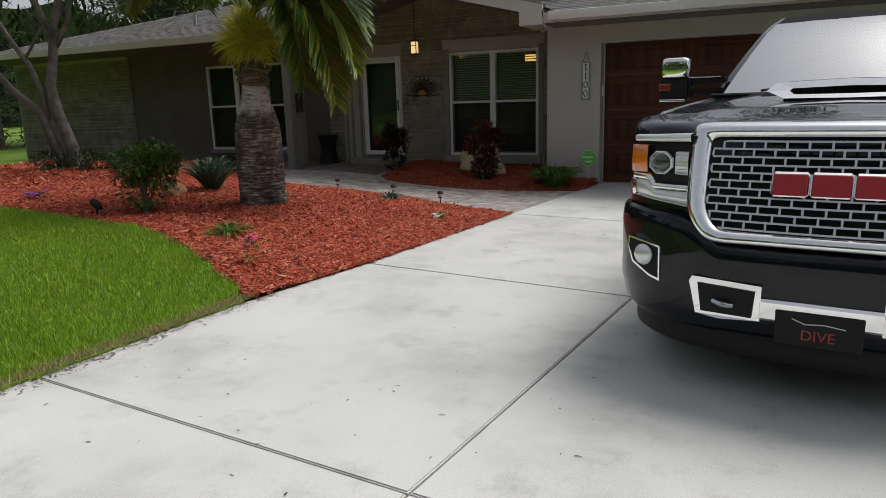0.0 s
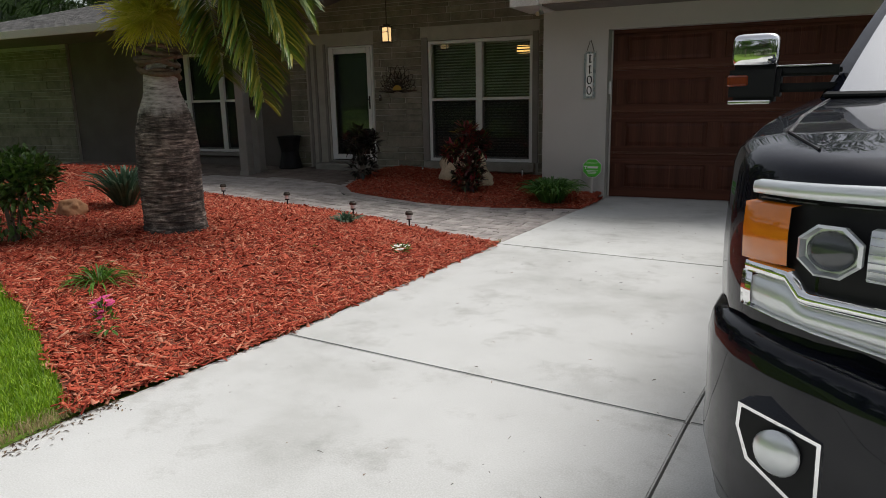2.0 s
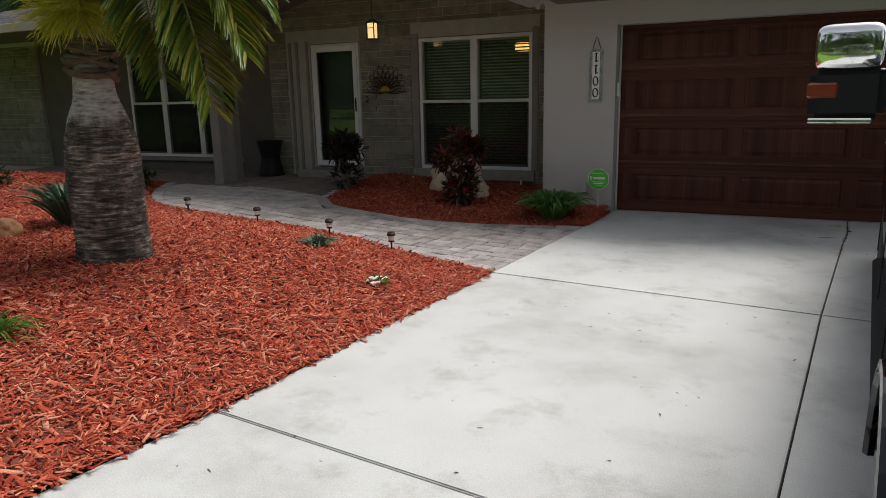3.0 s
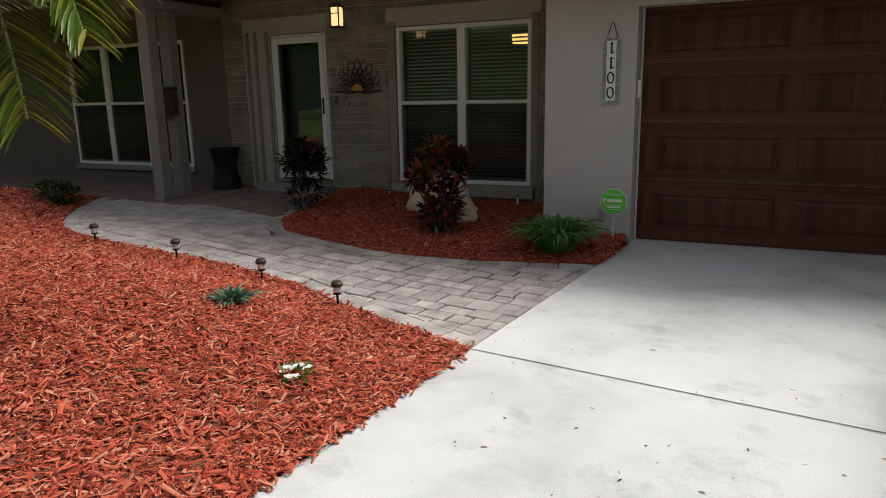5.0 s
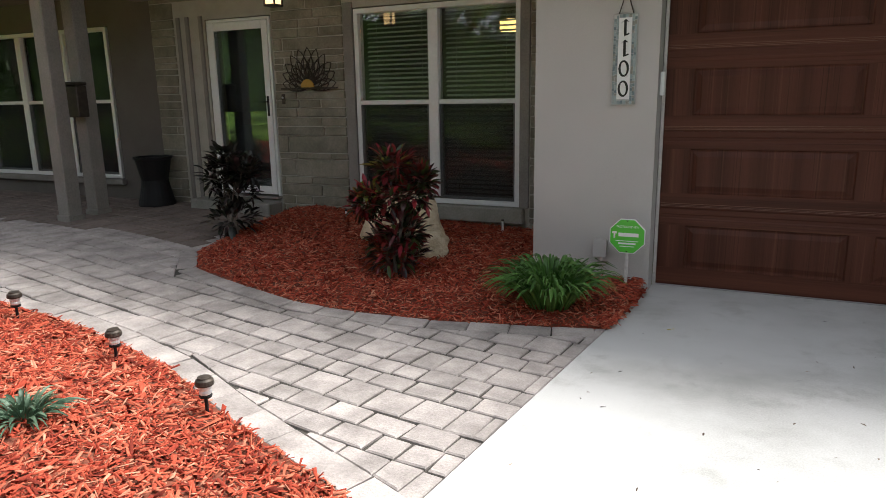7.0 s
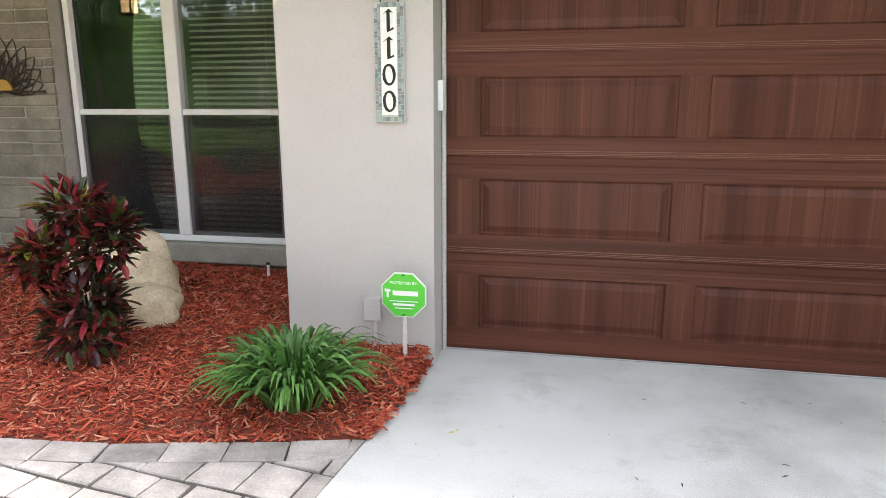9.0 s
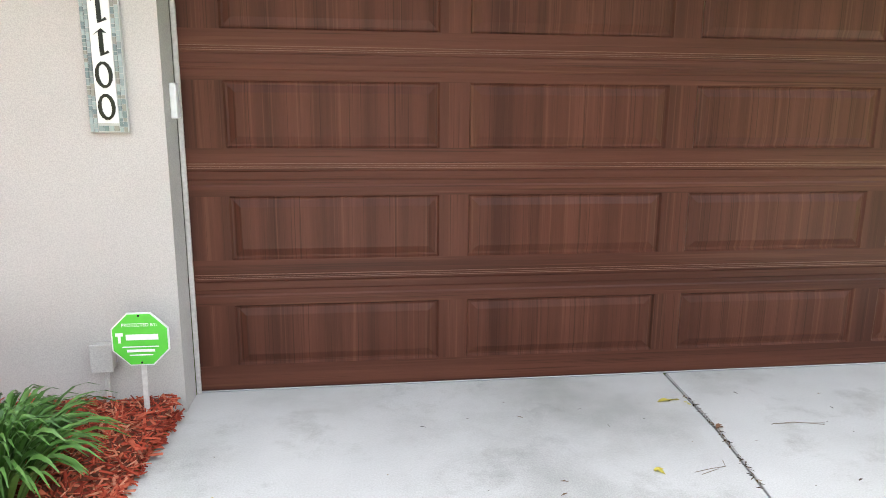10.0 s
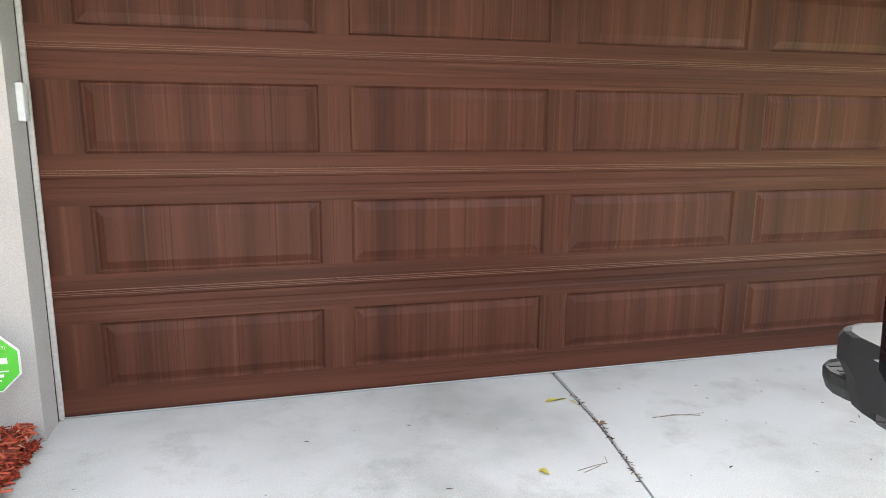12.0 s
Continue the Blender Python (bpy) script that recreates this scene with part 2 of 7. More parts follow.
CHROME = plain("chrome", (0.97, 0.975, 0.98), 0.05, 1.0)
SATIN = plain("satin_chrome", (0.70, 0.70, 0.71), 0.25, 1.0)
BUMPER = surface("textured_plastic", (0.010, 0.0105, 0.0115), (0.016, 0.0165, 0.018), 30, 220, 0.6, 0.25, 0.001)
RUBBER = surface("rubber", (0.018, 0.018, 0.018), (0.035, 0.034, 0.033), 15, 80, 0.85, 0.4)
AMBER = plain("amber_lens", (0.75, 0.20, 0.01), 0.12, 0, 0.6)
REDLENS = plain("red_lens", (0.16, 0.004, 0.005), 0.15, 0, 0.6)
LENS = plain("clear_lens", (0.82, 0.84, 0.85), 0.22, 0.45, 0.6)
DARKGLASS = plain("dark_lens", (0.05, 0.055, 0.06), 0.05, 0, 1.0)
CARGLASS = pane_glass("car_glass", (0.62, 0.68, 0.67), 9.0)
WOOD_LINE = surface("wood_bead", (0.10, 0.040, 0.024), (0.19, 0.088, 0.055), 3, 60, 0.4, 0.0, stretch=(0.4, 1, 30))
MARKER = plain("side_marker", (0.22, 0.035, 0.01), 0.2, 0, 0.5)
EMBLEM = plain("emblem_red", (0.32, 0.008, 0.014), 0.4, 0, 0.2)
GREENSIGN = plain("sign_green", (0.10, 0.55, 0.05), 0.4)
WHITEPAINT = plain("white_paint", (0.82, 0.82, 0.80), 0.5)

# ---------------------------------------------------------------- plan of the ground
WALK_FRONT = ([-9.33, -8.71, -8.19, -7.78, -7.27, -6.64, -6.02, -5.45, -4.84, -4.25, -3.69, -3.22, -2.81, -2.565],
              [9.36, 8.52, 7.95, 7.61, 7.38, 7.27, 7.28, 7.27, 7.17, 7.03, 6.78, 6.61, 6.46, 6.365])
WALK_BACK = ([-6.42, -6.28, -6.1, -5.99, -5.62, -5.0, -4.33, -3.91, -3.46, -3.04, -2.65, -2.31],
             [10.86, 10.2, 9.5, 9.0, 8.60, 8.41, 8.26, 8.28, 8.34, 8.44, 8.53, 8.63])
DRIVE_EDGE = ([-14, 0.627, 2.2, 3.48, 6.365, 8.63, 9.50, 9.80], [-3.9, -3.165, -3.07, -2.865, -2.56, -2.31, -2.235, -2.215])
DRIVE_JOINT = ([-14, 0.43, 3.2, 6.08, 8.51, 9.10, 9.80], [-2.4, -0.81, -0.52, -0.17, 0.165, 0.26, 0.32])
LAWN_EDGE = ([-14, -10.06, -8.01, -7.13, -6.09, -5.49, -4.79, -4.2, -3.7, -3.07, -2.865, -2.56],
             [3.3, 3.45, 3.5, 3.48, 3.35, 3.28, 3.03, 2.8, 2.54, 2.2, 3.48, 6.365])


def walk_front(x):
    return float(np.interp(x, *WALK_FRONT))


def walk_back(x):
    return float(np.interp(x, *WALK_BACK)) if x > -6.42 else 10.86


def lawn_edge(x):
    return float(np.interp(x, *LAWN_EDGE))


def drive_x(y):
    return float(np.interp(y, *DRIVE_EDGE))


def walk_z(x):
    return 0.12 * ss((-2.7 - x) / 4.5) + 0.06 * ss((-5.4 - x) / 2.2)


def garden_z(x, y):
    """Height of the garden, which swells from the driveway towards the tree."""
    z = 0.24 * ss((-2.5 - x) / 2.8) + 0.12 * ss((-6 - x) / 4) - 0.15 * ss((-14 - x) / 10)
    z *= 0.55 + 0.45 * ss((y + 1) / 4)
    w = ss((walk_front(x) - y) / 1.1)
    z = z * w + walk_z(x) * (1 - w)
    return z * ss((y + 9) / 8)


def drive_z(y):
    return 0.0


def bed_z(x, y):
    d = y - walk_back(x)
    return walk_z(x) - 0.004 + 0.07 * ss(d / 0.5) + 0.06 * ss((d - 0.4) / 1.6)


# one ground sheet out to the horizon
def ground_sheet():
    xs = np.concatenate([[-900, -300, -120, -60, -35, -24], np.arange(-18, -2.0, 0.4), [-1.5, 0, 2, 4.9, 6, 9, 14, 25, 60, 150, 400, 900]])
    ys = np.concatenate([[-900, -300, -120, -60, -30, -20.2, -14, -10, -7], np.arange(-5, 10, 0.4), [12, 16, 22, 35, 60, 120, 300, 900]])
    vs = []
    for y in ys:
        for x in xs:
            z = garden_z(x, y) - 0.012 if x < drive_x(y) - 0.02 else -0.10
            if x > -9.2 and y > walk_front(x) - 0.2:
                z = -0.10
            vs.append((x, y, z if y < 9.3 or x < -19 else min(z, 0.02)))
    n = len(xs)
    fs = [(j * n + i, j * n + i + 1, (j + 1) * n + i + 1, (j + 1) * n + i) for j in range(len(ys) - 1) for i in range(n - 1)]
    tagged(raw("ground", vs, fs, TURF, smooth=True), "green lawn ground running out past the neighbouring plots", "ground", kind="structure")


ground_sheet()
road = solid("road", box(-300, 300, -20, -14, -0.08, -0.03), surface("asphalt", (0.045, 0.045, 0.046), (0.07, 0.07, 0.07), 2, 150, 0.9, 0.5))
tagged(road, "grey asphalt street along the front of the plot", "road", kind="structure")

# mulch beds: soil sheet under loose chips
def bed_sheet(name, x0, x1, lo, hi, height, label):
    xs = np.linspace(x0, x1, 70)
    vs, k = [], 24
    for x in xs:
        a, b = lo(x), hi(x)
        for j in range(k):
            y = a + (b - a) * j / (k - 1)
            vs.append((x, y, height(x, y)))
    fs = [(i * k + j, i * k + j + 1, (i + 1) * k + j + 1, (i + 1) * k + j) for i in range(len(xs) - 1) for j in range(k - 1)]
    return tagged(raw(name, vs, fs, SOIL, smooth=True), label, "garden bed", kind="structure")


tagged(solid("mulch_bed", box(-2.75, -2.33, 8.62, 9.545, -0.05, 0.014), SOIL), "red mulch soil along the garage corner", "garden bed", kind="structure")


def bed_top(x):
    return 10.84 if x < -3.11 else 9.55


bed_sheet("mulch_bed", -13.9, -2.56, lawn_edge, walk_front, lambda x, y: garden_z(x, y) + 0.004, "front garden bed of red wood mulch beside the driveway")
bed_sheet("mulch_bed", -6.4, -2.242, lambda x: walk_back(x) if x < -2.31 else float(np.interp(x, [-2.31, -2.24], [8.63, 9.5])), bed_top, bed_z, "red mulch bed under the front window")


def chips(name, pts, size, label):
    """Loose wood chips: one flat splinter for each place."""
    n = len(pts)
    p = np.array(pts)
    L = rng.uniform(0.025, 0.080, n) * size * np.where(rng.random(n) < 0.1, 1.6, 1.0)
    W = L * rng.uniform(0.10, 0.28, n)
    T = rng.uniform(0.002, 0.005, n) * size
    yaw, tx, ty = rng.uniform(0, 2 * np.pi, n), rng.normal(0, 0.36, n), rng.normal(0, 0.40, n)
    ux = np.stack([np.cos(yaw) * np.cos(tx), np.sin(yaw) * np.cos(tx), np.sin(tx)], 1)
    uy = np.stack([-np.sin(yaw) * np.cos(ty), np.cos(yaw) * np.cos(ty), np.sin(ty)], 1)
    uz = np.cross(ux, uy)
    sh = rng.uniform(0.3, 1.0, (n, 1))
    c = p + np.stack([np.zeros(n), np.zeros(n), rng.uniform(0.0, 0.022, n)], 1)
    v = []
    for sx, sy, sz in ((-1, -1, 0), (1, -0.6, 0), (0.8, 1, 0), (-1, 0.8, 0), (-0.9, -0.8, 1), (0.9, -0.5, 1), (0.75, 0.8, 1), (-0.85, 0.6, 1)):
        v.append(c + ux * (sx * L / 2)[:, None] + uy * (sy * W / 2)[:, None] * (sh if sx > 0 else 1) + uz * (sz * T)[:, None])
    v = np.stack(v, 1).reshape(-1, 3)
    q = np.array([(4, 5, 6, 7), (0, 1, 5, 4), (1, 2, 6, 5), (2, 3, 7, 6), (3, 0, 4, 7)])
    f = (np.arange(n)[:, None, None] * 8 + q[None]).reshape(-1, 4)
    return tagged(raw(name, v, f, MULCH), label, "mulch", kind="stuff")


def scatter(n, x0, x1, y0, y1, keep, height):
    out = []
    for x, y in zip(rng.uniform(x0, x1, n), rng.uniform(y0, y1, n)):
        if keep(x, y):
            out.append((x, y, height(x, y)))
    return out


def in_front(x, y):
    j = 0.03 * math.sin(17 * x + 9 * y)
    return x < drive_x(y) + 0.02 + 0.6 * j and lawn_edge(x) - 0.02 + j < y < walk_front(x) - 0.005 + 0.2 * j


def in_back(x, y):
    return walk_back(x) + 0.0 < y < bed_top(x) - 0.01 and x < drive_x(y) + 0.02


chips("mulch_chips", scatter(74000, -6.6, -2.5, 1.9, 7.3, in_front, lambda x, y: garden_z(x, y) + 0.002)
      + scatter(34000, -9.2, -6.6, 3.0, 9.2, in_front, lambda x, y: garden_z(x, y) + 0.002), 1.0,
      "loose red-brown wood chips covering the front bed")
rim = [(drive_x(y) + rng.normal(-0.012, 0.022), y, max(0.004, garden_z(drive_x(y) - 0.03, y))) for y in rng.uniform(2.2, 6.35, 1500)]
rim += [(drive_x(y) + rng.normal(-0.02, 0.02), y, 0.012) for y in rng.uniform(8.6, 9.5, 700)]
chips("mulch_chips", rim, 1.0, "loose red wood chips spilling along the concrete edge")
chips("mulch_chips", scatter(14000, -13.9, -9.2, 3.0, 9.2, in_front, lambda x, y: garden_z(x, y) + 0.002), 1.8, "loose red-brown wood chips round the tree")
chips("mulch_chips", scatter(40000, -6.42, -2.23, 8.2, 10.86, in_back, bed_z), 0.82, "loose red wood chips under the front window")


def blades(name, pts, h0, h1, w, lean, material, label, parent=None):
    """Grass: one bent blade for each place."""
    n = len(pts)
    p = np.array(pts)
    H, yaw = rng.uniform(h0, h1, n), rng.uniform(0, 2 * np.pi, n)
    side = np.stack([np.cos(yaw), np.sin(yaw), np.zeros(n)], 1) * (w * rng.uniform(0.6, 1.2, n) / 2)[:, None]
    d = rng.uniform(0, 2 * np.pi, n)
    out = np.stack([np.cos(d), np.sin(d), np.zeros(n)], 1) * (H * rng.uniform(0.1, lean, n))[:, None]
    up = np.zeros((n, 3))
    up[:, 2] = H
    v = np.stack([p - side, p + side, p + 0.35 * out + 0.6 * up + side * 0.8, p + 0.35 * out + 0.6 * up - side * 0.8, p + out + up * 0.92], 1).reshape(-1, 3)
    i = np.arange(n)[:, None] * 5
    f = np.concatenate([i + np.array([[0, 1, 2]]), i + np.array([[0, 2, 3]]), i + np.array([[3, 2, 4]])])
    return tagged(raw(name, v, f, material), label, "grass", kind="stuff")


def on_lawn(x, y):
    return x < drive_x(y) - 0.03 - 0.05 * random.random() and y < lawn_edge(x) - 0.03 * random.random() and not (x > -2.95 and y > 2)


blades("grass", scatter(130000, -7.5, -2.9, -0.6, 3.45, on_lawn, lambda x, y: garden_z(x, y) - 0.012), 0.03, 0.065, 0.006, 0.9, GRASS, "short green lawn grass beside the driveway")
blades("grass", scatter(40000, -14, -7.5, -1.0, 3.5, on_lawn, lambda x, y: garden_z(x, y) - 0.012), 0.04, 0.07, 0.012, 0.9, GRASS, "short green lawn grass in front of the house")
edge = [(drive_x(y) - abs(rng.normal(0.0, 0.06)) + 0.025, y, garden_z(drive_x(y), y) - 0.004) for y in rng.uniform(-1.2, 2.25, 4200)]
edge += [(drive_x(y) - abs(rng.normal(0, 0.02)), y, 0.0) for y in rng.uniform(6.15, 6.46, 140)]
blades("dry_grass", edge, 0.015, 0.05, 0.004, 1.6, DRYGRASS, "dry straw-coloured grass tufts along the concrete edge")

# ---------------------------------------------------------------- driveway slabs
driveway = tagged(solid("driveway", box(-3.9, 4.9, -14, 9.80, -0.16, -0.05), JOINT), "pale grey concrete driveway in large slabs", "driveway", kind="structure")
for v in driveway.data.vertices:
    if v.co.x < 0:
        v.co.x = -3.85 if v.co.y < 0 else -2.24


def slab(poly, parent):
    """A concrete slab with worn rounded edges from its four corners, wound anticlockwise."""
    bm = bmesh.new()
    top = [bm.verts.new((x, y, 0)) for x, y in poly]
    f = bm.faces.new(top)
    r = bmesh.ops.extrude_face_region(bm, geom=[f])
    for v in r["geom"]:
        if isinstance(v, bmesh.types.BMVert):
            v.co.z = -0.12
    top_edges = [e for e in bm.edges if all(abs(v.co.z) < 1e-6 for v in e.verts)]
    bmesh.ops.bevel(bm, geom=top_edges, offset=0.006, segments=2, affect="EDGES")
    for v in bm.verts:
        v.co.z += drive_z(v.co.y)
    part("slab", bm, CONCRETE, parent)


ROWS_Y = [-14.0, -11.0, -8.1, -5.2, -2.3, 0.627, 3.48, 6.365, 9.795]
JOIN_Y = [-14.0, -11.2, -8.3, -5.4, -2.5, 0.43, 3.2, 6.08, 9.795]
g = 0.0055
for i in range(len(ROWS_Y) - 1):
    a0, a1, b0, b1 = ROWS_Y[i] + g, ROWS_Y[i + 1] - g, JOIN_Y[i] + g, JOIN_Y[i + 1] - g
    mids = [y for y in DRIVE_EDGE[0] if a0 + 0.1 < y < a1 - 0.1]
    jm = [y for y in DRIVE_JOINT[0] if b0 + 0.1 < y < b1 - 0.1]
    jx = lambda y: float(np.interp(y, *DRIVE_JOINT))
    left = [(drive_x(a1), a1)] + [(drive_x(y), y) for y in reversed(mids)] + [(drive_x(a0), a0)]
    slab(left + [(jx(b0) - g, b0)] + [(jx(y) - g, y) for y in jm] + [(jx(b1) - g, b1)], driveway)
    last = i == len(ROWS_Y) - 2
    c0, c1 = b0 - 0.25, b1 - (0 if last else 0.25)
    slab([(jx(b1) + g, b1)] + [(jx(y) + g, y) for y in reversed(jm)] + [(jx(b0) + g, b0), (2.35 - g, c0), (2.35 - g, c1)], driveway)
    slab([(2.35 + g, c0), (4.88, c0 - 0.1), (4.88, c1 - (0 if last else 0.1)), (2.35 + g, c1)], driveway)

# ---------------------------------------------------------------- house
Y_STONE, Y_GAR, Y_DOOR = 10.87, 9.56, 9.785


def wall_cells(name, xs, zs, skip, y0, y1, material, label):
    """A wall along x with openings right through it. skip: cells (i, j) left open."""
    bm = bmesh.new()
    V = {}

    def v(i, j, k):
        if (i, j, k) not in V:
            V[i, j, k] = bm.verts.new((xs[i], (y0, y1)[k], zs[j]))
        return V[i, j, k]

    full = {(i, j) for i in range(len(xs) - 1) for j in range(len(zs) - 1)} - set(skip)
    for i, j in full:
        bm.faces.new((v(i, j, 0), v(i + 1, j, 0), v(i + 1, j + 1, 0), v(i, j + 1, 0)))
        bm.faces.new((v(i, j, 1), v(i, j + 1, 1), v(i + 1, j + 1, 1), v(i + 1, j, 1)))
        for di, dj, a, b in ((-1, 0, (i, j), (i, j + 1)), (1, 0, (i + 1, j), (i + 1, j + 1)), (0, -1, (i, j), (i + 1, j)), (0, 1, (i, j + 1), (i + 1, j + 1))):
            if (i + di, j + dj) not in full:
                bm.faces.new((v(*a, 0), v(*b, 0), v(*b, 1), v(*a, 1)))
    return tagged(solid(name, bm, material), label, "wall", kind="structure")


def ashlar(parent, x0, x1, z0, z1, holes, y, seed):
    """Courses of split stone of uneven height and length, proud of the mortar."""
    r = random.Random(seed)
    z = z0
    shapes = {}
    while z < z1 - 0.02:
        h = min(r.choice((0.055, 0.07, 0.09, 0.10, 0.13, 0.19)), z1 - z)
        x = x0
        while x < x1 - 0.02:
            w = min(r.choice((0.25, 0.4, 0.55, 0.7, 0.9, 1.15)) * r.uniform(0.85, 1.15), x1 - x)
            if x1 - x - w < 0.12:
                w = x1 - x
            spans = [(x, x + w)]
            for hx0, hx1, hz0, hz1 in holes:
                if z + h > hz0 and z < hz1:
                    spans = [s for a, b in spans for s in ((a, min(b, hx0)), (max(a, hx1), b)) if s[1] - s[0] > 0.03]
            for a, b in spans:
                gap = 0.005
                key = (round((b - a) * 50), round(h * 100), r.randrange(2))
                if key not in shapes:
                    bm = bmesh.new()
                    W, Hh = (b - a) / 2 - gap, h / 2 - gap
                    box(-W, W, -0.02, 0.03, -Hh, Hh, 0.007, bm)
                    for q in bm.verts:
                        q.co += Vector((r.uniform(-1, 1) * 0.003, r.uniform(-1, 1) * 0.004, r.uniform(-1, 1) * 0.003))
                    me = bpy.data.meshes.new("stone")
                    bmesh.ops.recalc_face_normals(bm, faces=bm.faces)
                    bm.to_mesh(me)
                    bm.free()
                    me.materials.append(STONE)
                    shapes[key] = me
                ob = new("stone", shapes[key])
                ob.location = ((a + b) / 2, y - 0.004 + r.uniform(-0.008, 0.004), z + h / 2)
                ob.parent = parent
            x += w
        z += h


# front wall by the entrance: stone with door and window
W_X = [-8.30, -7.93, -7.455, -6.51, -5.50, -3.605, -2.88]
W_Z = [0.0, 0.30, 0.33, 2.315, 2.35, 3.6]
wall_stone = wall_cells("wall_north", W_X, W_Z, [(2, 2), (4, 2), (2, 1)], Y_STONE - 0.014, Y_STONE + 0.24, MORTAR, "greenish grey split-stone front wall with pale joints")

# left part: window wall in the deep porch, its shade put into the stucco colour
L_X = [-14.2, -11.71, -9.08, -8.30]
wall_cells("wall_west_porch", L_X, [0.0, 0.425, 2.345, 3.05], [(1, 1)], Y_STONE + 0.01, Y_STONE + 0.24, STUCCO_SHADED, "taupe stucco wall of the porch, toned dark for its shade, with a triple window")
wall_left = wall_cells("wall_west", [-18.6, -14.2], [0.0, 3.05], [], Y_STONE - 0.054, Y_STONE + 0.24, MORTAR, "taupe split-stone wall at the far end of the house")
# garage
G_X = [-3.085, -2.215, 2.815, 5.4]
wall_cells("wall_garage", G_X, [-0.1, 0.0, 2.21, 2.83], [(1, 1), (1, 0)], Y_GAR, Y_GAR + 0.2, STUCCO, "smooth warm grey stucco garage wall")
tagged(solid("wall_garage_side", box(-3.083, -2.89, Y_GAR + 0.202, Y_STONE + 0.018, -0.1, 3.03), STUCCO), "warm grey stucco side wall of the garage", "wall", kind="structure")
tagged(solid("wall_garage_east", box(5.2, 5.4, Y_GAR + 0.202, 17, -0.1, 2.75), STUCCO), "warm grey stucco end wall of the garage", "wall", kind="structure")
tagged(solid("wall_back", box(-18.6, 5.4, 17, 17.2, -0.1, 2.9), STUCCO), "plain stucco back wall of the house", "wall", kind="structure")
tagged(solid("wall_west_end", box(-18.6, -18.4, Y_STONE + 0.242, 17, -0.1, 2.9), STUCCO), "plain stucco end wall of the house", "wall", kind="structure")
tagged(solid("wall_partition", box(-2.89, -2.74, Y_STONE + 0.26, 17, -0.1, 2.83), ROOM), "plain inner wall between house and garage", "wall", kind="structure")
tagged(solid("floor", box(-18.4, 5.2, Y_STONE + 0.242, 17, 0.0, 0.1), surface("room_floor", (0.16, 0.13, 0.1), (0.22, 0.18, 0.14), 3)), "dim tan floor inside the rooms", "floor", kind="structure")
tagged(solid("room_divider", box(-18.3, -3.0, 14.6, 14.7, 0.1, 2.7), ROOM), "plain grey wall at the back of the rooms", "wall", kind="structure")

# garage jamb lining and stops
jamb = tagged(solid("trim", box(-2.213, -2.190, Y_GAR + 0.202, Y_DOOR - 0.004, 0.002, 2.208, 0.003), FASCIA), "pale door stop strip at the garage jamb", "trim", kind="structure")

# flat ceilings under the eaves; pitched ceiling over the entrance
tagged(solid("ceiling", box(-18.9, -8.72, 9.36, Y_STONE + 0.4, 2.70, 2.74), SOFFIT_SHADED), "taupe porch ceiling under the eave, toned dark for its shade", "ceiling", kind="structure")
tagged(solid("ceiling", box(-3.03, 5.7, 8.92, Y_GAR - 0.002, 2.48, 2.51), SOFFIT_SHADED), "taupe boxed soffit over the garage door, toned dark for its shade", "ceiling", kind="structure")
tagged(solid("ceiling", box(-18.4, 5.2, Y_STONE + 0.242, 17, 2.72, 2.78), ROOM), "plain ceiling inside the rooms", "ceiling", kind="structure")
GX0, GXP, GX1, GZ0, GZP = -8.83, -5.89, -2.92, 2.64, 3.36
bm = bmesh.new()
for xa, za, xb, zb in ((GX0, GZ0, GXP, GZP), (GXP, GZP, GX1, GZ0)):
    vs = [bm.verts.new(p) for p in ((xa, 8.85, za), (xb, 8.85, zb), (xb, 11.2, zb), (xa, 11.2, za))]
    us = [bm.verts.new((v.co.x, v.co.y, v.co.z + 0.06)) for v in vs]
    bm.faces.new(vs), bm.faces.new(us)
    for k in range(4):
        bm.faces.new((vs[k], vs[(k + 1) % 4], us[(k + 1) % 4], us[k]))
tagged(solid("ceiling", bm, SOFFIT_SHADED), "pitched taupe ceiling over the entrance, toned dark for its shade", "ceiling", kind="structure")

# roof: sheathing, shingle tabs, fascia and gutter
roof = thing("roof", (0, 0, 0), "grey asphalt shingle roof with painted fascia boards", "roof", kind="structure")


def roof_plane(corners, name="sheathing"):
    bm = bmesh.new()
    lo = [bm.verts.new(c) for c in corners]
    hi = [bm.verts.new((c[0], c[1], c[2] + 0.05)) for c in corners]
    bm.faces.new(lo[::-1]), bm.faces.new(hi)
    n = len(lo)
    for k in range(n):
        bm.faces.new((lo[k], lo[(k + 1) % n], hi[(k + 1) % n], hi[k]))
    part(name, bm, SHINGLE, roof)


PITCH = 0.30
def zl(y):
    return 2.78 + PITCH * (y - 9.3)
def zr(y):
    return 2.58 + PITCH * (y - 8.85)
roof_plane([(-17.6, 9.3, zl(9.3)), (-8.6, 9.3, zl(9.3)), (-8.6, 14, zl(14)), (-12.9, 14, zl(14))])
roof_plane([(-17.6, 9.3, zl(9.3)), (-12.9, 14, zl(14)), (-12.9, 14.1, zl(14)), (-17.6, 18.8, zl(9.3))])
roof_plane([(-12.9, 14, zl(14)), (-8.6, 14, zl(14)), (-8.6, 18.8, zl(9.3)), (-17.6, 18.8, zl(9.3))])
roof_plane([(-2.97, 8.85, zr(8.85)), (5.75, 8.85, zr(8.85)), (5.75, 14, zr(14)), (-2.97, 14, zr(14))])
roof_plane([(-2.97, 14, zr(14)), (5.75, 14, zr(14)), (5.75, 19, zr(8.85)), (-2.97, 19, zr(8.85))])
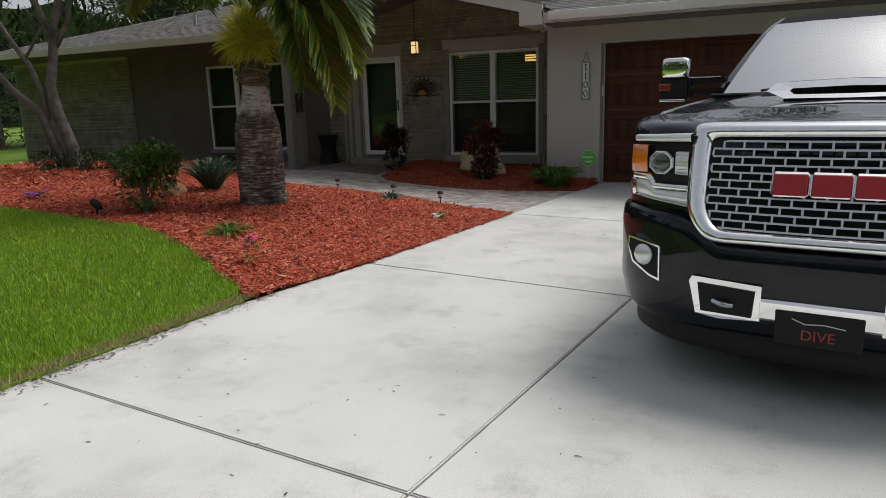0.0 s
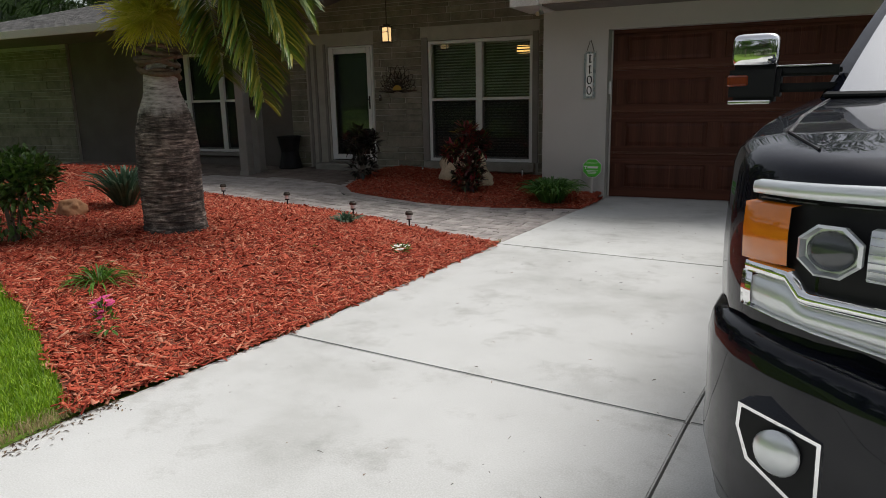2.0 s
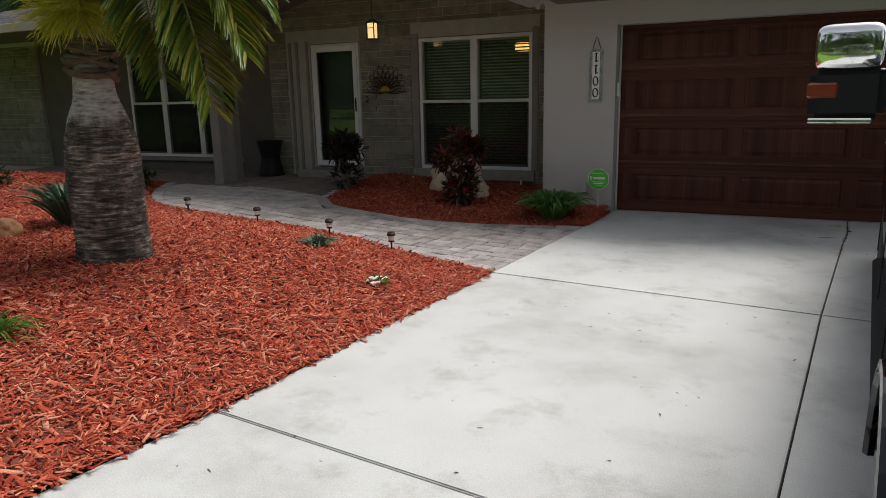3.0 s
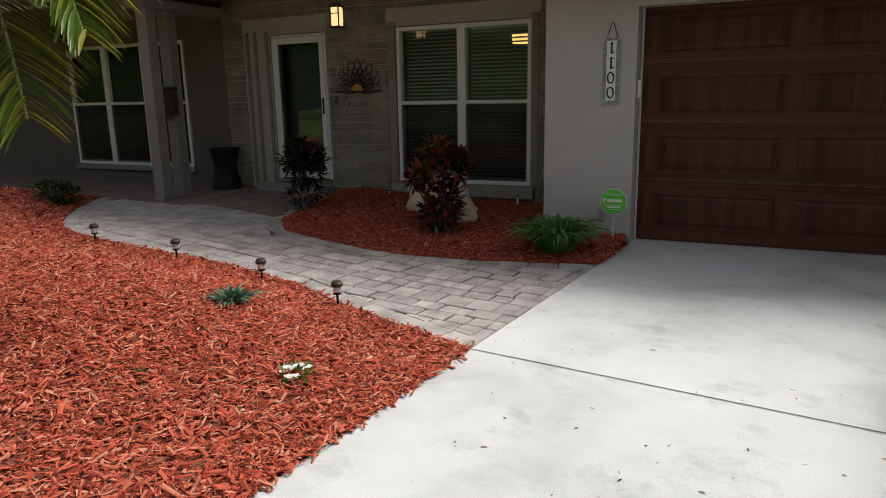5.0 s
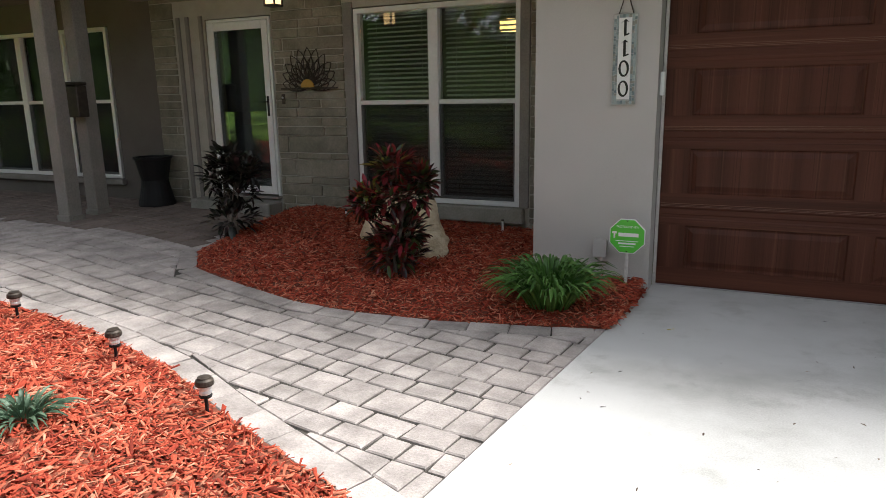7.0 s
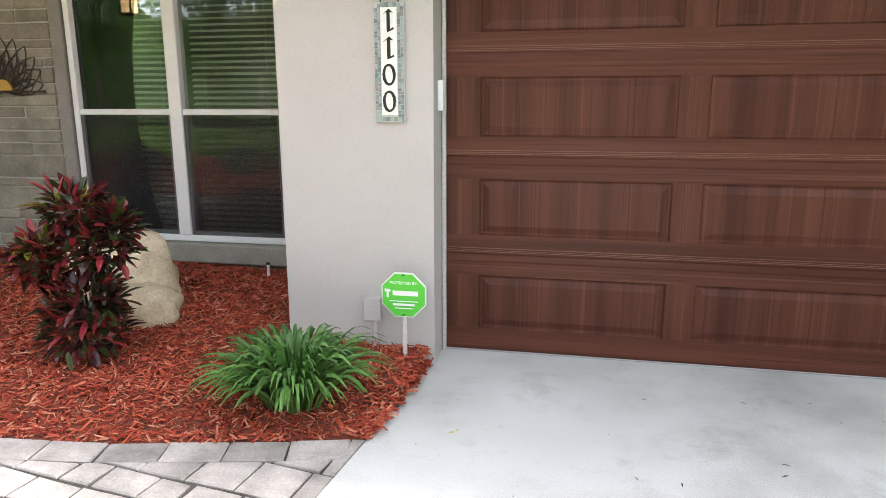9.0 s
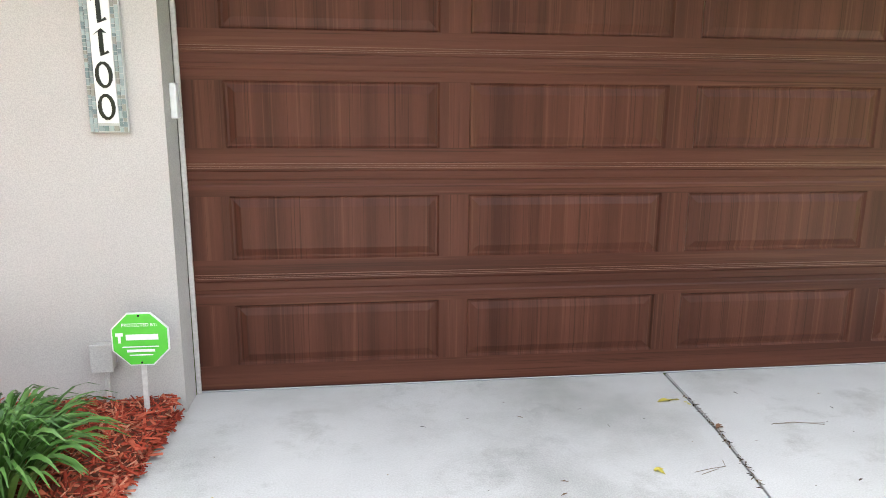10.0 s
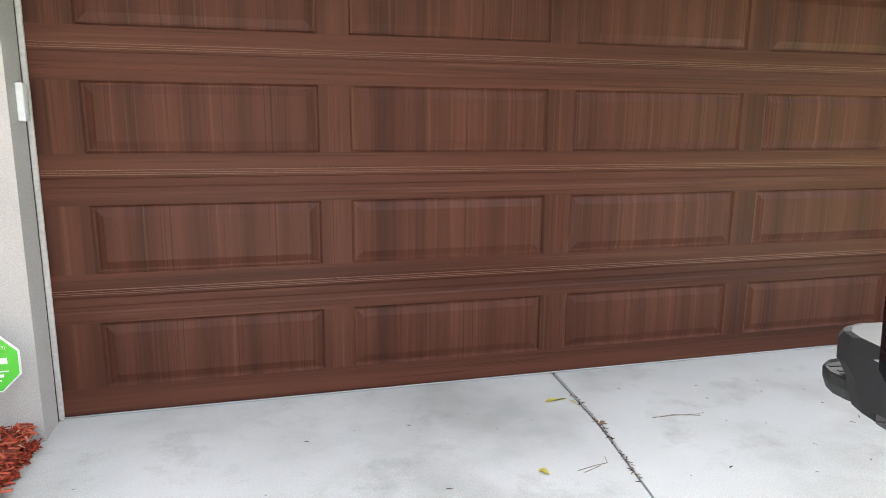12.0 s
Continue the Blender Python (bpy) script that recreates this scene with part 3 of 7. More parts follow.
roof_plane([(GX0 - 0.1, 8.8, GZ0 + 0.07), (GXP, 8.8, GZP + 0.09), (GXP, 19, GZP + 0.09), (GX0 - 0.1, 19, GZ0 + 0.07)])
roof_plane([(GXP, 8.8, GZP + 0.09), (GX1 + 0.05, 8.8, GZ0 + 0.07), (GX1 + 0.05, 19, GZ0 + 0.07), (GXP, 19, GZP + 0.09)])


def shingles(x0, x1, y0, zf, hip=None):
    """Overlapping tabs in courses up the slope."""
    vs, fs = [], []
    e, w = 0.14, 0.30
    for r in range(30):
        y = y0 + r * e
        x = x0 + (r % 2) * w / 2 - w + (hip * r * e if hip else 0)
        while x < x1:
            a, b = x + 0.004, min(x + w - 0.004, x1)
            x += w * (1 if rng.random() < 0.7 else 0.6)
            if hip and a < x0 + hip * (r + 0.5) * e:
                continue
            b = min(b, x - 0.004)
            n = len(vs)
            t = rng.uniform(0.010, 0.018)
            z0, z1 = zf(y) + 0.052, zf(y + e * 1.2) + 0.052
            vs += [(a, y, z0 + t), (b, y, z0 + t), (b, y + e * 1.2, z1 + 0.002), (a, y + e * 1.2, z1 + 0.002), (a, y, z0 - 0.004), (b, y, z0 - 0.004)]
            fs += [(n, n + 1, n + 2, n + 3), (n + 4, n + 5, n + 1, n)]
    ob = raw("shingles", vs, fs, SHINGLE, roof)
    ob["kind"] = "stuff"


shingles(-17.5, -8.6, 9.28, zl, hip=1.0)
shingles(-2.97, 5.75, 8.83, zr)
part("vent_pipe", tube([(-11.6, 10.6, zl(10.6)), (-11.6, 10.6, zl(10.6) + 0.28)], 0.035, 10), ALU, roof)
part("fascia", box(-17.65, -8.85, 9.24, 9.30, 2.68, 2.825, 0.004), FASCIA, roof)
part("fascia", box(-2.97, 5.75, 8.80, 8.848, 2.49, 2.63, 0.004), FASCIA, roof)
for xa, za, xb, zb in ((GX0 - 0.12, GZ0 - 0.06, GXP, GZP - 0.02), (GXP, GZP - 0.02, GX1 + 0.0, GZ0 - 0.06)):
    bm = bmesh.new()
    lo = [bm.verts.new(p) for p in ((xa, 8.74, za), (xb, 8.74, zb), (xb, 8.80, zb), (xa, 8.80, za))]
    hi = [bm.verts.new((v.co.x, v.co.y, v.co.z + 0.17)) for v in lo]
    bm.faces.new(lo[::-1]), bm.faces.new(hi)
    for k in range(4):
        bm.faces.new((lo[k], lo[(k + 1) % 4], hi[(k + 1) % 4], hi[k]))
    part("rake_board", bm, FASCIA, roof)
part("eave_return", box(-3.28, -2.92, 8.735, 9.54, 2.465, 2.68, 0.005), FASCIA, roof)
# white gutter with rolled lip
gutter = thing("gutter", (0, 8.8, 2.53), "white metal gutter along the garage eave", "gutter")
bm = bmesh.new()
prof = [(8.798, 2.52), (8.72, 2.52), (8.69, 2.58), (8.685, 2.635), (8.70, 2.64), (8.705, 2.63), (8.715, 2.59), (8.735, 2.532), (8.79, 2.532), (8.79, 2.64), (8.798, 2.64)]
ra = [bm.verts.new((-2.795, y, z)) for y, z in prof]
rb = [bm.verts.new((5.75, y, z)) for y, z in prof]
for k in range(len(prof)):
    bm.faces.new((ra[k], ra[(k + 1) % len(prof)], rb[(k + 1) % len(prof)], rb[k]))
bm.faces.new(ra), bm.faces.new(rb[::-1])
part("channel", bm, GUTTER, gutter)
part("end_cap", box(-2.810, -2.797, 8.69, 8.798, 2.52, 2.64), GUTTER, gutter)

# ---------------------------------------------------------------- garage door
def garage_door():
    door = thing("garage_door", (0.13, Y_DOOR, 0), "closed brown wood-grain sectional garage door with raised panels", "garage door", kind="structure")
    x0, x1, h = -2.207, 2.807, 0.555
    cols = [(-2.003 + 1.190 * k, -0.962 + 1.190 * k) for k in range(4)]
    for s in range(4):
        z0 = 0.030 + s * h
        pz0, pz1 = z0 + 0.113, z0 + 0.433
        if s == 0:
            z0 -= 0.022
        bm = bmesh.new()
        xs = [x0] + [x for c in cols for x in c] + [x1]
        ze = 0.030 + (s + 1) * h if s < 3 else 2.23
        zs = [z0 + 0.001, z0 + 0.008, pz0, pz1, ze - 0.075, ze - 0.066, ze - 0.045, ze - 0.036, ze - 0.001]
        ys = [Y_DOOR + 0.003, Y_DOOR, Y_DOOR, Y_DOOR, Y_DOOR, Y_DOOR + 0.004, Y_DOOR + 0.004, Y_DOOR, Y_DOOR + 0.002]
        V = [[bm.verts.new((x, y, z)) for x in xs] for y, z in zip(ys, zs)]
        for j in range(len(zs) - 1):
            for i in range(len(xs) - 1):
                if j == 2 and i % 2 == 1:
                    continue
                bm.faces.new((V[j][i], V[j][i + 1], V[j + 1][i + 1], V[j + 1][i]))
        B = [bm.verts.new((x, Y_DOOR + 0.04, z)) for x, z in ((x0, zs[0]), (x1, zs[0]), (x1, zs[-1]), (x0, zs[-1]))]
        bm.faces.new(B)
        sec = part("section", bm, WOOD_H, door)
        sec.data.materials.append(WOOD_V)
        for face in sec.data.polygons:
            if pz0 < face.center.z < pz1 and abs(face.normal.y) > 0.9 and face.area < 0.5:
                face.material_index = 1
        if s:
            for dz, hz in ((0.016, 0.0025), (0.025, 0.002), (0.036, 0.003)):
                attach(solid("bead", box(x0 + 0.01, x1 - 0.01, Y_DOOR - 0.002, Y_DOOR + 0.004, z0 + dz, z0 + dz + hz), WOOD_LINE), sec)
        for a, b in cols:
            bm = bmesh.new()
            rings = []
            for inset, dy in ((0, 0), (0.010, 0.011), (0.020, 0.012), (0.052, 0.001), (0.056, 0.0)):
                rings.append([bm.verts.new((x, Y_DOOR + dy, z)) for x, z in ((a + inset, pz0 + inset), (b - inset, pz0 + inset), (b - inset, pz1 - inset), (a + inset, pz1 - inset))])
            for p, q in zip(rings, rings[1:]):
                for k in range(4):
                    bm.faces.new((p[k], p[(k + 1) % 4], q[(k + 1) % 4], q[k]))
            bm.faces.new(rings[-1])
            pn = solid("panel", bm, WOOD_V)
            attach(pn, sec)
    part("bottom_seal", box(x0, x1, Y_DOOR - 0.006, Y_DOOR + 0.04, 0.001, 0.010, 0.002), ALU, door, "grey weather seal strip")


garage_door()


# ---------------------------------------------------------------- windows and the entrance door
def window_unit(name, x0, x1, z0, z1, lights, label, blinds):
    w = thing(name, ((x0 + x1) / 2, Y_STONE, z0), label, "window", kind="structure")
    yf, yb, fr = Y_STONE - 0.012, Y_STONE + 0.10, 0.05
    bm = bmesh.new()
    box(x0, x1, yf, yb, z0, z0 + fr, 0.004, bm)
    box(x0, x1, yf, yb, z1 - fr, z1, 0.004, bm)
    for x in (x0, x1 - fr):
        box(x, x + fr, yf + 0.0015, yb - 0.001, z0 + fr, z1 - fr, 0.004, bm)
    part("window_frame", bm, WHITE, w)
    pitch = (x1 - x0) / lights
    for i in range(1, lights):
        c = x0 + pitch * i
        part("mullion", box(c - 0.055, c + 0.055, yf - 0.002, yb - 0.002, z0 + fr + 0.001, z1 - fr - 0.001, 0.006), WHITE, w)
    zm = z0 + (z1 - z0) * 0.52
    for i in range(lights):
        a = x0 + pitch * i + (fr if i == 0 else 0.056)
        b = x0 + pitch * (i + 1) - (fr if i == lights - 1 else 0.056)
        part("meeting_rail", box(a + 0.001, b - 0.001, yf + 0.006, yb - 0.02, zm - 0.022, zm + 0.022, 0.004), WHITE, w)
        bm = bmesh.new()
        for q in (a + 0.001, b - 0.023):
            box(q, q + 0.022, yf + 0.014, yb - 0.03, z0 + fr + 0.001, zm - 0.024, 0.003, bm)
        box(a + 0.024, b - 0.024, yf + 0.014, yb - 0.03, z0 + fr + 0.001, z0 + fr + 0.03, 0.003, bm)
        part("lower_sash", bm, WHITE, w)
        for lo, hi, y in ((z0 + fr + 0.031, zm - 0.023, yf + 0.035), (zm + 0.023, z1 - fr - 0.001, yf + 0.055)):
            e = 0.024 if hi < zm else 0.002
            p = part("pane", box(a + e, b - e, y, y + 0.004, lo, hi), GLASS, w)
            p.visible_shadow = False
        part("insect_screen", box(a + 0.003, b - 0.003, yf + 0.008, yf + 0.010, z0 + fr + 0.002, zm - 0.024), SCREEN, w, "dark insect screen")
    if blinds:
        mid = z1 - 0.02
        for i in range(lights):
            a, b = x0 + pitch * i + 0.07, x0 + pitch * (i + 1) - 0.07
            bl = thing("venetian_blind", ((a + b) / 2, Y_STONE + 0.16, z0), "cream horizontal slat blind hanging inside the window", "blind", "blinds")
            part("head_rail", box(a, b, Y_STONE + 0.135, Y_STONE + 0.175, z1 - 0.07, z1 - 0.03, 0.004), BLIND, bl)
            me = None
            z = z1 - 0.095
            while z > z0 + 0.06:
                if me is None:
                    bm = bmesh.new()
                    prof = [(-0.020, -0.011), (-0.007, -0.0025), (0.007, 0.0045), (0.020, 0.009)]
                    r0 = [bm.verts.new((-(b - a) / 2, y, q)) for y, q in prof] + [bm.verts.new((-(b - a) / 2, y, q - 0.002)) for y, q in reversed(prof)]
                    r1 = [bm.verts.new(((b - a) / 2, v.co.y, v.co.z)) for v in r0]
                    for k in range(8):
                        bm.faces.new((r0[k], r0[(k + 1) % 8], r1[(k + 1) % 8], r1[k]))
                    bm.faces.new(r0), bm.faces.new(r1[::-1])
                    me = bpy.data.meshes.new("slat")
                    bmesh.ops.recalc_face_normals(bm, faces=bm.faces)
                    bm.to_mesh(me), bm.free()
                    me.materials.append(BLIND)
                ob = new("slat", me)
                ob.location = ((a + b) / 2, Y_STONE + 0.155, z)
                ob.parent = bl
                ob.matrix_parent_inverse = Matrix.Translation(bl.location).inverted()
                z -= 0.046
            part("bottom_rail", box(a, b, Y_STONE + 0.137, Y_STONE + 0.173, z0 + 0.035, z0 + 0.052, 0.003), BLIND, bl)
            for q in (a + 0.12, b - 0.12):
                part("ladder_cord", tube([(q, Y_STONE + 0.132, z1 - 0.07), (q, Y_STONE + 0.132, z0 + 0.05)], 0.0018, 5), BLIND, bl)
    return w


w1 = window_unit("window_1", -5.455, -3.645, 0.345, 2.305, 2, "white vinyl double-hung window pair with blinds inside", True)
part("window_sill", box(-5.53, -3.585, Y_STONE - 0.09, Y_STONE + 0.015, 0.185, 0.34, 0.012), surface("sill_stone", (0.24, 0.23, 0.19), (0.33, 0.31, 0.27), 6), w1)
for a, b in ((-5.575, -5.458), (-3.642, -3.545)):
    part("casing", box(a, b, Y_STONE - 0.035, Y_STONE + 0.02, 0.342, 2.37, 0.006), TRIM_TAUPE, w1)
w2 = window_unit("window_2", -11.69, -9.10, 0.435, 2.335, 3, "white triple window in the dark porch wall", False)
part("window_sill", box(-11.75, -9.04, Y_STONE - 0.06, Y_STONE + 0.008, 0.355, 0.431, 0.01), TRIM_TAUPE, w2)


def storm_door():
    d = thing("door_1", (-6.98, Y_STONE, 0.30), "white-framed full-glass storm door, closed", "door", kind="structure")
    x0, x1, z0, z1, y0 = -7.435, -6.53, 0.322, 2.305, Y_STONE - 0.02
    bm = bmesh.new()
    for x in (x0, x1 - 0.03):
        box(x, x + 0.03, y0, y0 + 0.14, z0, z1, 0.004, bm)
    box(x0 + 0.031, x1 - 0.031, y0, y0 + 0.14, z1 - 0.03, z1, 0.004, bm)
    part("door_frame", bm, WHITE, d)
    bm = bmesh.new()
    a, b, c, e = x0 + 0.034, x1 - 0.034, z0 + 0.02, z1 - 0.034
    for x in (a, b - 0.075):
        box(x, x + 0.075, y0 - 0.012, y0 + 0.03, c, e, 0.006, bm)
    box(a + 0.076, b - 0.076, y0 - 0.012, y0 + 0.03, c, c + 0.09, 0.006, bm)
    box(a + 0.076, b - 0.076, y0 - 0.012, y0 + 0.03, e - 0.09, e, 0.006, bm)
    leaf = part("door_leaf", bm, WHITE, d)
    p = part("pane", box(a + 0.076, b - 0.076, y0 + 0.005, y0 + 0.01, c + 0.091, e - 0.091), pane_glass("storm_glass", (0.80, 0.83, 0.83), 1.45), d)
    p.visible_shadow = False
    part("threshold", box(x0 - 0.02, x1 + 0.02, Y_STONE - 0.09, Y_STONE + 0.14, 0.292, 0.32, 0.006), TRIM_TAUPE, d)
    bm = box(b - 0.052, b - 0.024, y0 - 0.022, y0 - 0.011, 1.23, 1.45, 0.004)
    h = part("door_handle", bm, BLACK, d, "black lever handle with key lock")
    part("lever", tube([(b - 0.038, y0 - 0.02, 1.39), (b - 0.038, y0 - 0.06, 1.39), (b - 0.10, y0 - 0.062, 1.385)], 0.009, 8), BLACK, d)
    # inner panelled door behind the glass
    part("inner_door", box(x0 + 0.04, x1 - 0.04, y0 + 0.2, y0 + 0.24, z0, z1 - 0.03, 0.004), plain("inner_door_paint", (0.035, 0.04, 0.045), 0.4), d)
    for za, zb in ((0.52, 1.13), (1.28, 2.11)):
        part("inner_panel", box(x0 + 0.18, x1 - 0.18, y0 + 0.19, y0 + 0.199, za, zb, 0.004), plain("inner_panel_paint", (0.05, 0.055, 0.06), 0.4), d)
    # dark side panel and casing beside the door
    part("side_panel", box(-7.90, -7.475, Y_STONE - 0.004, Y_STONE + 0.018, 0.18, 2.36, 0.004), TRIM_TAUPE, d, "taupe panel beside the door")
    for q in (-7.88, -7.74, -7.535):
        part("batten", box(q, q + 0.05, Y_STONE - 0.04, Y_STONE - 0.005, 0.18, 2.36, 0.006), TRIM_TAUPE, d)
    part("step", box(-7.62, -6.45, Y_STONE - 0.34, Y_STONE - 0.095, 0.13, 0.285, 0.015), surface("step_concrete", (0.2, 0.19, 0.17), (0.28, 0.27, 0.24), 4), d)


storm_door()
bell = thing("doorbell", (-6.39, Y_STONE - 0.03, 1.42), "small round metal doorbell on the stone wall", "doorbell")
part("bell_plate", box(-6.415, -6.365, Y_STONE - 0.04, Y_STONE - 0.018, 1.36, 1.47, 0.008), DARKMETAL, bell)
part("button", lathe([(0.012, 0), (0.012, 0.006), (0.006, 0.01)], (0, 0, 0), 12), ALU, bell).matrix_basis = pose(-6.39, Y_STONE - 0.04, 1.43, 90)

# porch posts with a letter box between
for name, px, py, r in (("porch_post", -8.245, 9.45, 0.085), ("porch_post", -8.33, 9.86, 0.085)):
    p = thing(name, (px, py, 0.17), "square taupe painted porch post on the paving", "post", "porch posts")
    part("shaft", box(px - r, px + r, py - r, py + r, 0.165, 2.74, 0.012), TRIM_TAUPE, p)
    part("base_trim", box(px - r - 0.012, px + r + 0.012, py - r - 0.012, py + r + 0.012, 0.165, 0.24, 0.006), TRIM_TAUPE, p)
tagged(solid("porch_beam", box(-8.48, -8.12, 9.3, 10.86, 2.58, 2.70, 0.01), TRIM_TAUPE), "taupe beam over the porch posts", "beam", kind="structure")
lb = thing("letter_box", (-8.34, 9.72, 1.27), "dark brown metal letter box fixed to the porch post", "mailbox")
part("body", box(-8.52, -8.16, 9.64, 9.774, 1.26, 1.59, 0.01), DARKMETAL, lb)
bm = box(-8.535, -8.145, 9.625, 9.774, 1.592, 1.63, 0.012)
part("lid", bm, DARKMETAL, lb)

# hanging porch lantern
lan = thing("porch_lantern", (-5.66, 9.85, 2.235), "dark metal porch lantern with a lit cream glass", "lantern")
bm = box(-5.73, -5.59, 9.78, 9.92, 2.46, 2.48, 0.006)
box(-5.7, -5.62, 9.81, 9.89, 2.481, 2.505, 0.006, bm)
part("cap", bm, DARKMETAL, lan)
part("base", box(-5.725, -5.595, 9.785, 9.915, 2.235, 2.253, 0.005), DARKMETAL, lan)
for dx in (-0.055, 0.055):
    for dy in (-0.055, 0.055):
        part("corner_bar", box(-5.66 + dx - 0.006, -5.66 + dx + 0.006, 9.85 + dy - 0.006, 9.85 + dy + 0.006, 2.254, 2.459), DARKMETAL, lan)
part("crossbar", box(-5.72, -5.6, 9.788, 9.792, 2.385, 2.395), DARKMETAL, lan)
part("glass", box(-5.71, -5.61, 9.80, 9.90, 2.255, 2.457, 0.004), glow("lantern_glass", (1.0, 0.66, 0.30), 0.75), lan, "glowing cream glass")
part("rod", tube([(-5.66, 9.85, 2.495), (-5.66, 9.85, 3.34)], 0.008, 8), DARKMETAL, lan)

# warm pendant inside the room
pen = thing("pendant_lamp", (-4.35, 12.6, 2.0), "lit amber drum pendant lamp inside the room", "lamp")
part("shade", lathe([(0.13, 0), (0.14, 0.01), (0.14, 0.12), (0.13, 0.13)], (-4.35, 12.6, 2.16), 20), glow("pendant_shade", (1.0, 0.55, 0.16), 1.2), pen)
part("cord", tube([(-4.35, 12.6, 2.29), (-4.35, 12.6, 2.7)], 0.006, 6), DARKMETAL, pen)

# lotus wall ornament
lot = thing("wall_ornament", (-6.03, Y_STONE - 0.03, 1.53), "dark metal lotus flower wall ornament with a gold centre", "wall art")
for ring, (count, sc, wide) in enumerate(((11, 1.0, 0.060), (10, 0.76, 0.056), (9, 0.52, 0.048))):
    for k in range(count):
        a = radians(8 + 164 * k / (count - 1))
        L = (0.34 + 0.08 * math.sin(a)) * sc
        pts = [(t, wide * math.sin(math.pi * t ** 1.35) ** 0.8) for t in np.linspace(0.0, 1.0, 11)]
        loop = pts + [(t, -w) for t, w in reversed(pts[1:-1])]
        path = [(-6.03 + L * t * math.cos(a) - w * math.sin(a), Y_STONE - 0.040 - 0.008 * ring, 1.53 + L * t * math.sin(a) + w * math.cos(a)) for t, w in loop]
        path.append(path[0])
        part("petal", tube(path, 0.0055, 6), DARKMETAL, lot)
part("base_bar", box(-6.4, -5.66, Y_STONE - 0.055, Y_STONE - 0.04, 1.515, 1.532, 0.003), DARKMETAL, lot)
bm = bmesh.new()
arc = [(-6.03 + 0.085 * math.cos(radians(a)), 1.534 + 0.085 * math.sin(radians(a))) for a in range(0, 181, 15)]
f0 = [bm.verts.new((x, Y_STONE - 0.075, z)) for x, z in arc]
f1 = [bm.verts.new((x, Y_STONE - 0.056, z)) for x, z in arc]
bm.faces.new(f0), bm.faces.new(f1[::-1])
for k in range(len(arc)):
    bm.faces.new((f0[k], f0[(k + 1) % len(arc)], f1[(k + 1) % len(arc)], f1[k]))
part("center", bm, plain("gold_paint", (0.45, 0.27, 0.06), 0.45, 0.5), lot, "gold half disc")


# house number board with mosaic border
def lettering(text, x, y, z, size, material, parent, name="lettering", align="CENTER", shear=0.0):
    cu = bpy.data.curves.new(name, "FONT")
    cu.body, cu.size, cu.align_x, cu.align_y, cu.extrude, cu.shear = text, size, align, "CENTER", 0.0008, shear
    cu.materials.append(material)
    ob = new(name, cu)
    ob.matrix_basis = pose(x, y, z, 90)
    return attach_keep(ob, parent)


def attach_keep(ob, parent):
    ob.parent = parent
    ob.matrix_parent_inverse = Matrix.Translation(parent.location).inverted()
    return ob


hn = thing("house_number", (-2.443, Y_GAR - 0.02, 1.335), "hanging house number board with a grey glass mosaic border", "house number")
part("board", box(-2.523, -2.363, Y_GAR - 0.026, Y_GAR - 0.006, 1.335, 1.94, 0.003), plain("board_grout", (0.5, 0.5, 0.48), 0.8), hn)
part("number_field", box(-2.486, -2.4, Y_GAR - 0.032, Y_GAR - 0.0265, 1.375, 1.915, 0.001), WHITEPAINT, hn)
INK = plain("number_black", (0.012, 0.012, 0.012), 0.3)
for ch, z in (("1", 1.85), ("1", 1.715), ("0", 1.58), ("0", 1.445)):
    bm = bmesh.new()
    y0, y1, cx = Y_GAR - 0.0385, Y_GAR - 0.0325, -2.443
    if ch == "1":
        shapes = [[(-0.008, -0.045), (0.010, -0.045), (0.008, 0.045), (-0.008, 0.045)],
                  [(-0.028, 0.030), (-0.009, 0.042), (0.026, 0.036), (0.004, 0.056)],
                  [(-0.007, -0.046), (-0.006, -0.058), (0.030, -0.044), (0.026, -0.034), (0.011, -0.044)]]
    else:
        shapes = []
        for k in range(14):
            a, b = 2 * math.pi * k / 14, 2 * math.pi * (k + 1) / 14
            th = lambda t: 0.010 + 0.006 * abs(math.cos(t - 0.5))
            o = lambda t, r: ((0.036 - r) * math.cos(t), (0.056 - r) * math.sin(t))
            shapes.append([o(a, 0), o(b, 0), o(b, th(b)), o(a, th(a))])
    ring = len(shapes) > 5
    for sh in shapes:
        p0 = [bm.verts.new((cx + x, y0, z + q)) for x, q in sh]
        p1 = [bm.verts.new((cx + x, y1, z + q)) for x, q in sh]
        bm.faces.new(p0), bm.faces.new(p1[::-1])
        for k in range(len(sh)):
            bm.faces.new((p0[k], p0[(k + 1) % len(sh)], p1[(k + 1) % len(sh)], p1[k]))
    bmesh.ops.remove_doubles(bm, verts=bm.verts, dist=0.0002)
    part("digit", bm, INK, hn)
MOSAIC = [plain("mosaic_glass", c, 0.12, 0, 0.3) for c in ((0.28, 0.33, 0.33), (0.20, 0.25, 0.26), (0.36, 0.42, 0.42), (0.30, 0.29, 0.26))]
r = random.Random(5)
tile_meshes = {}
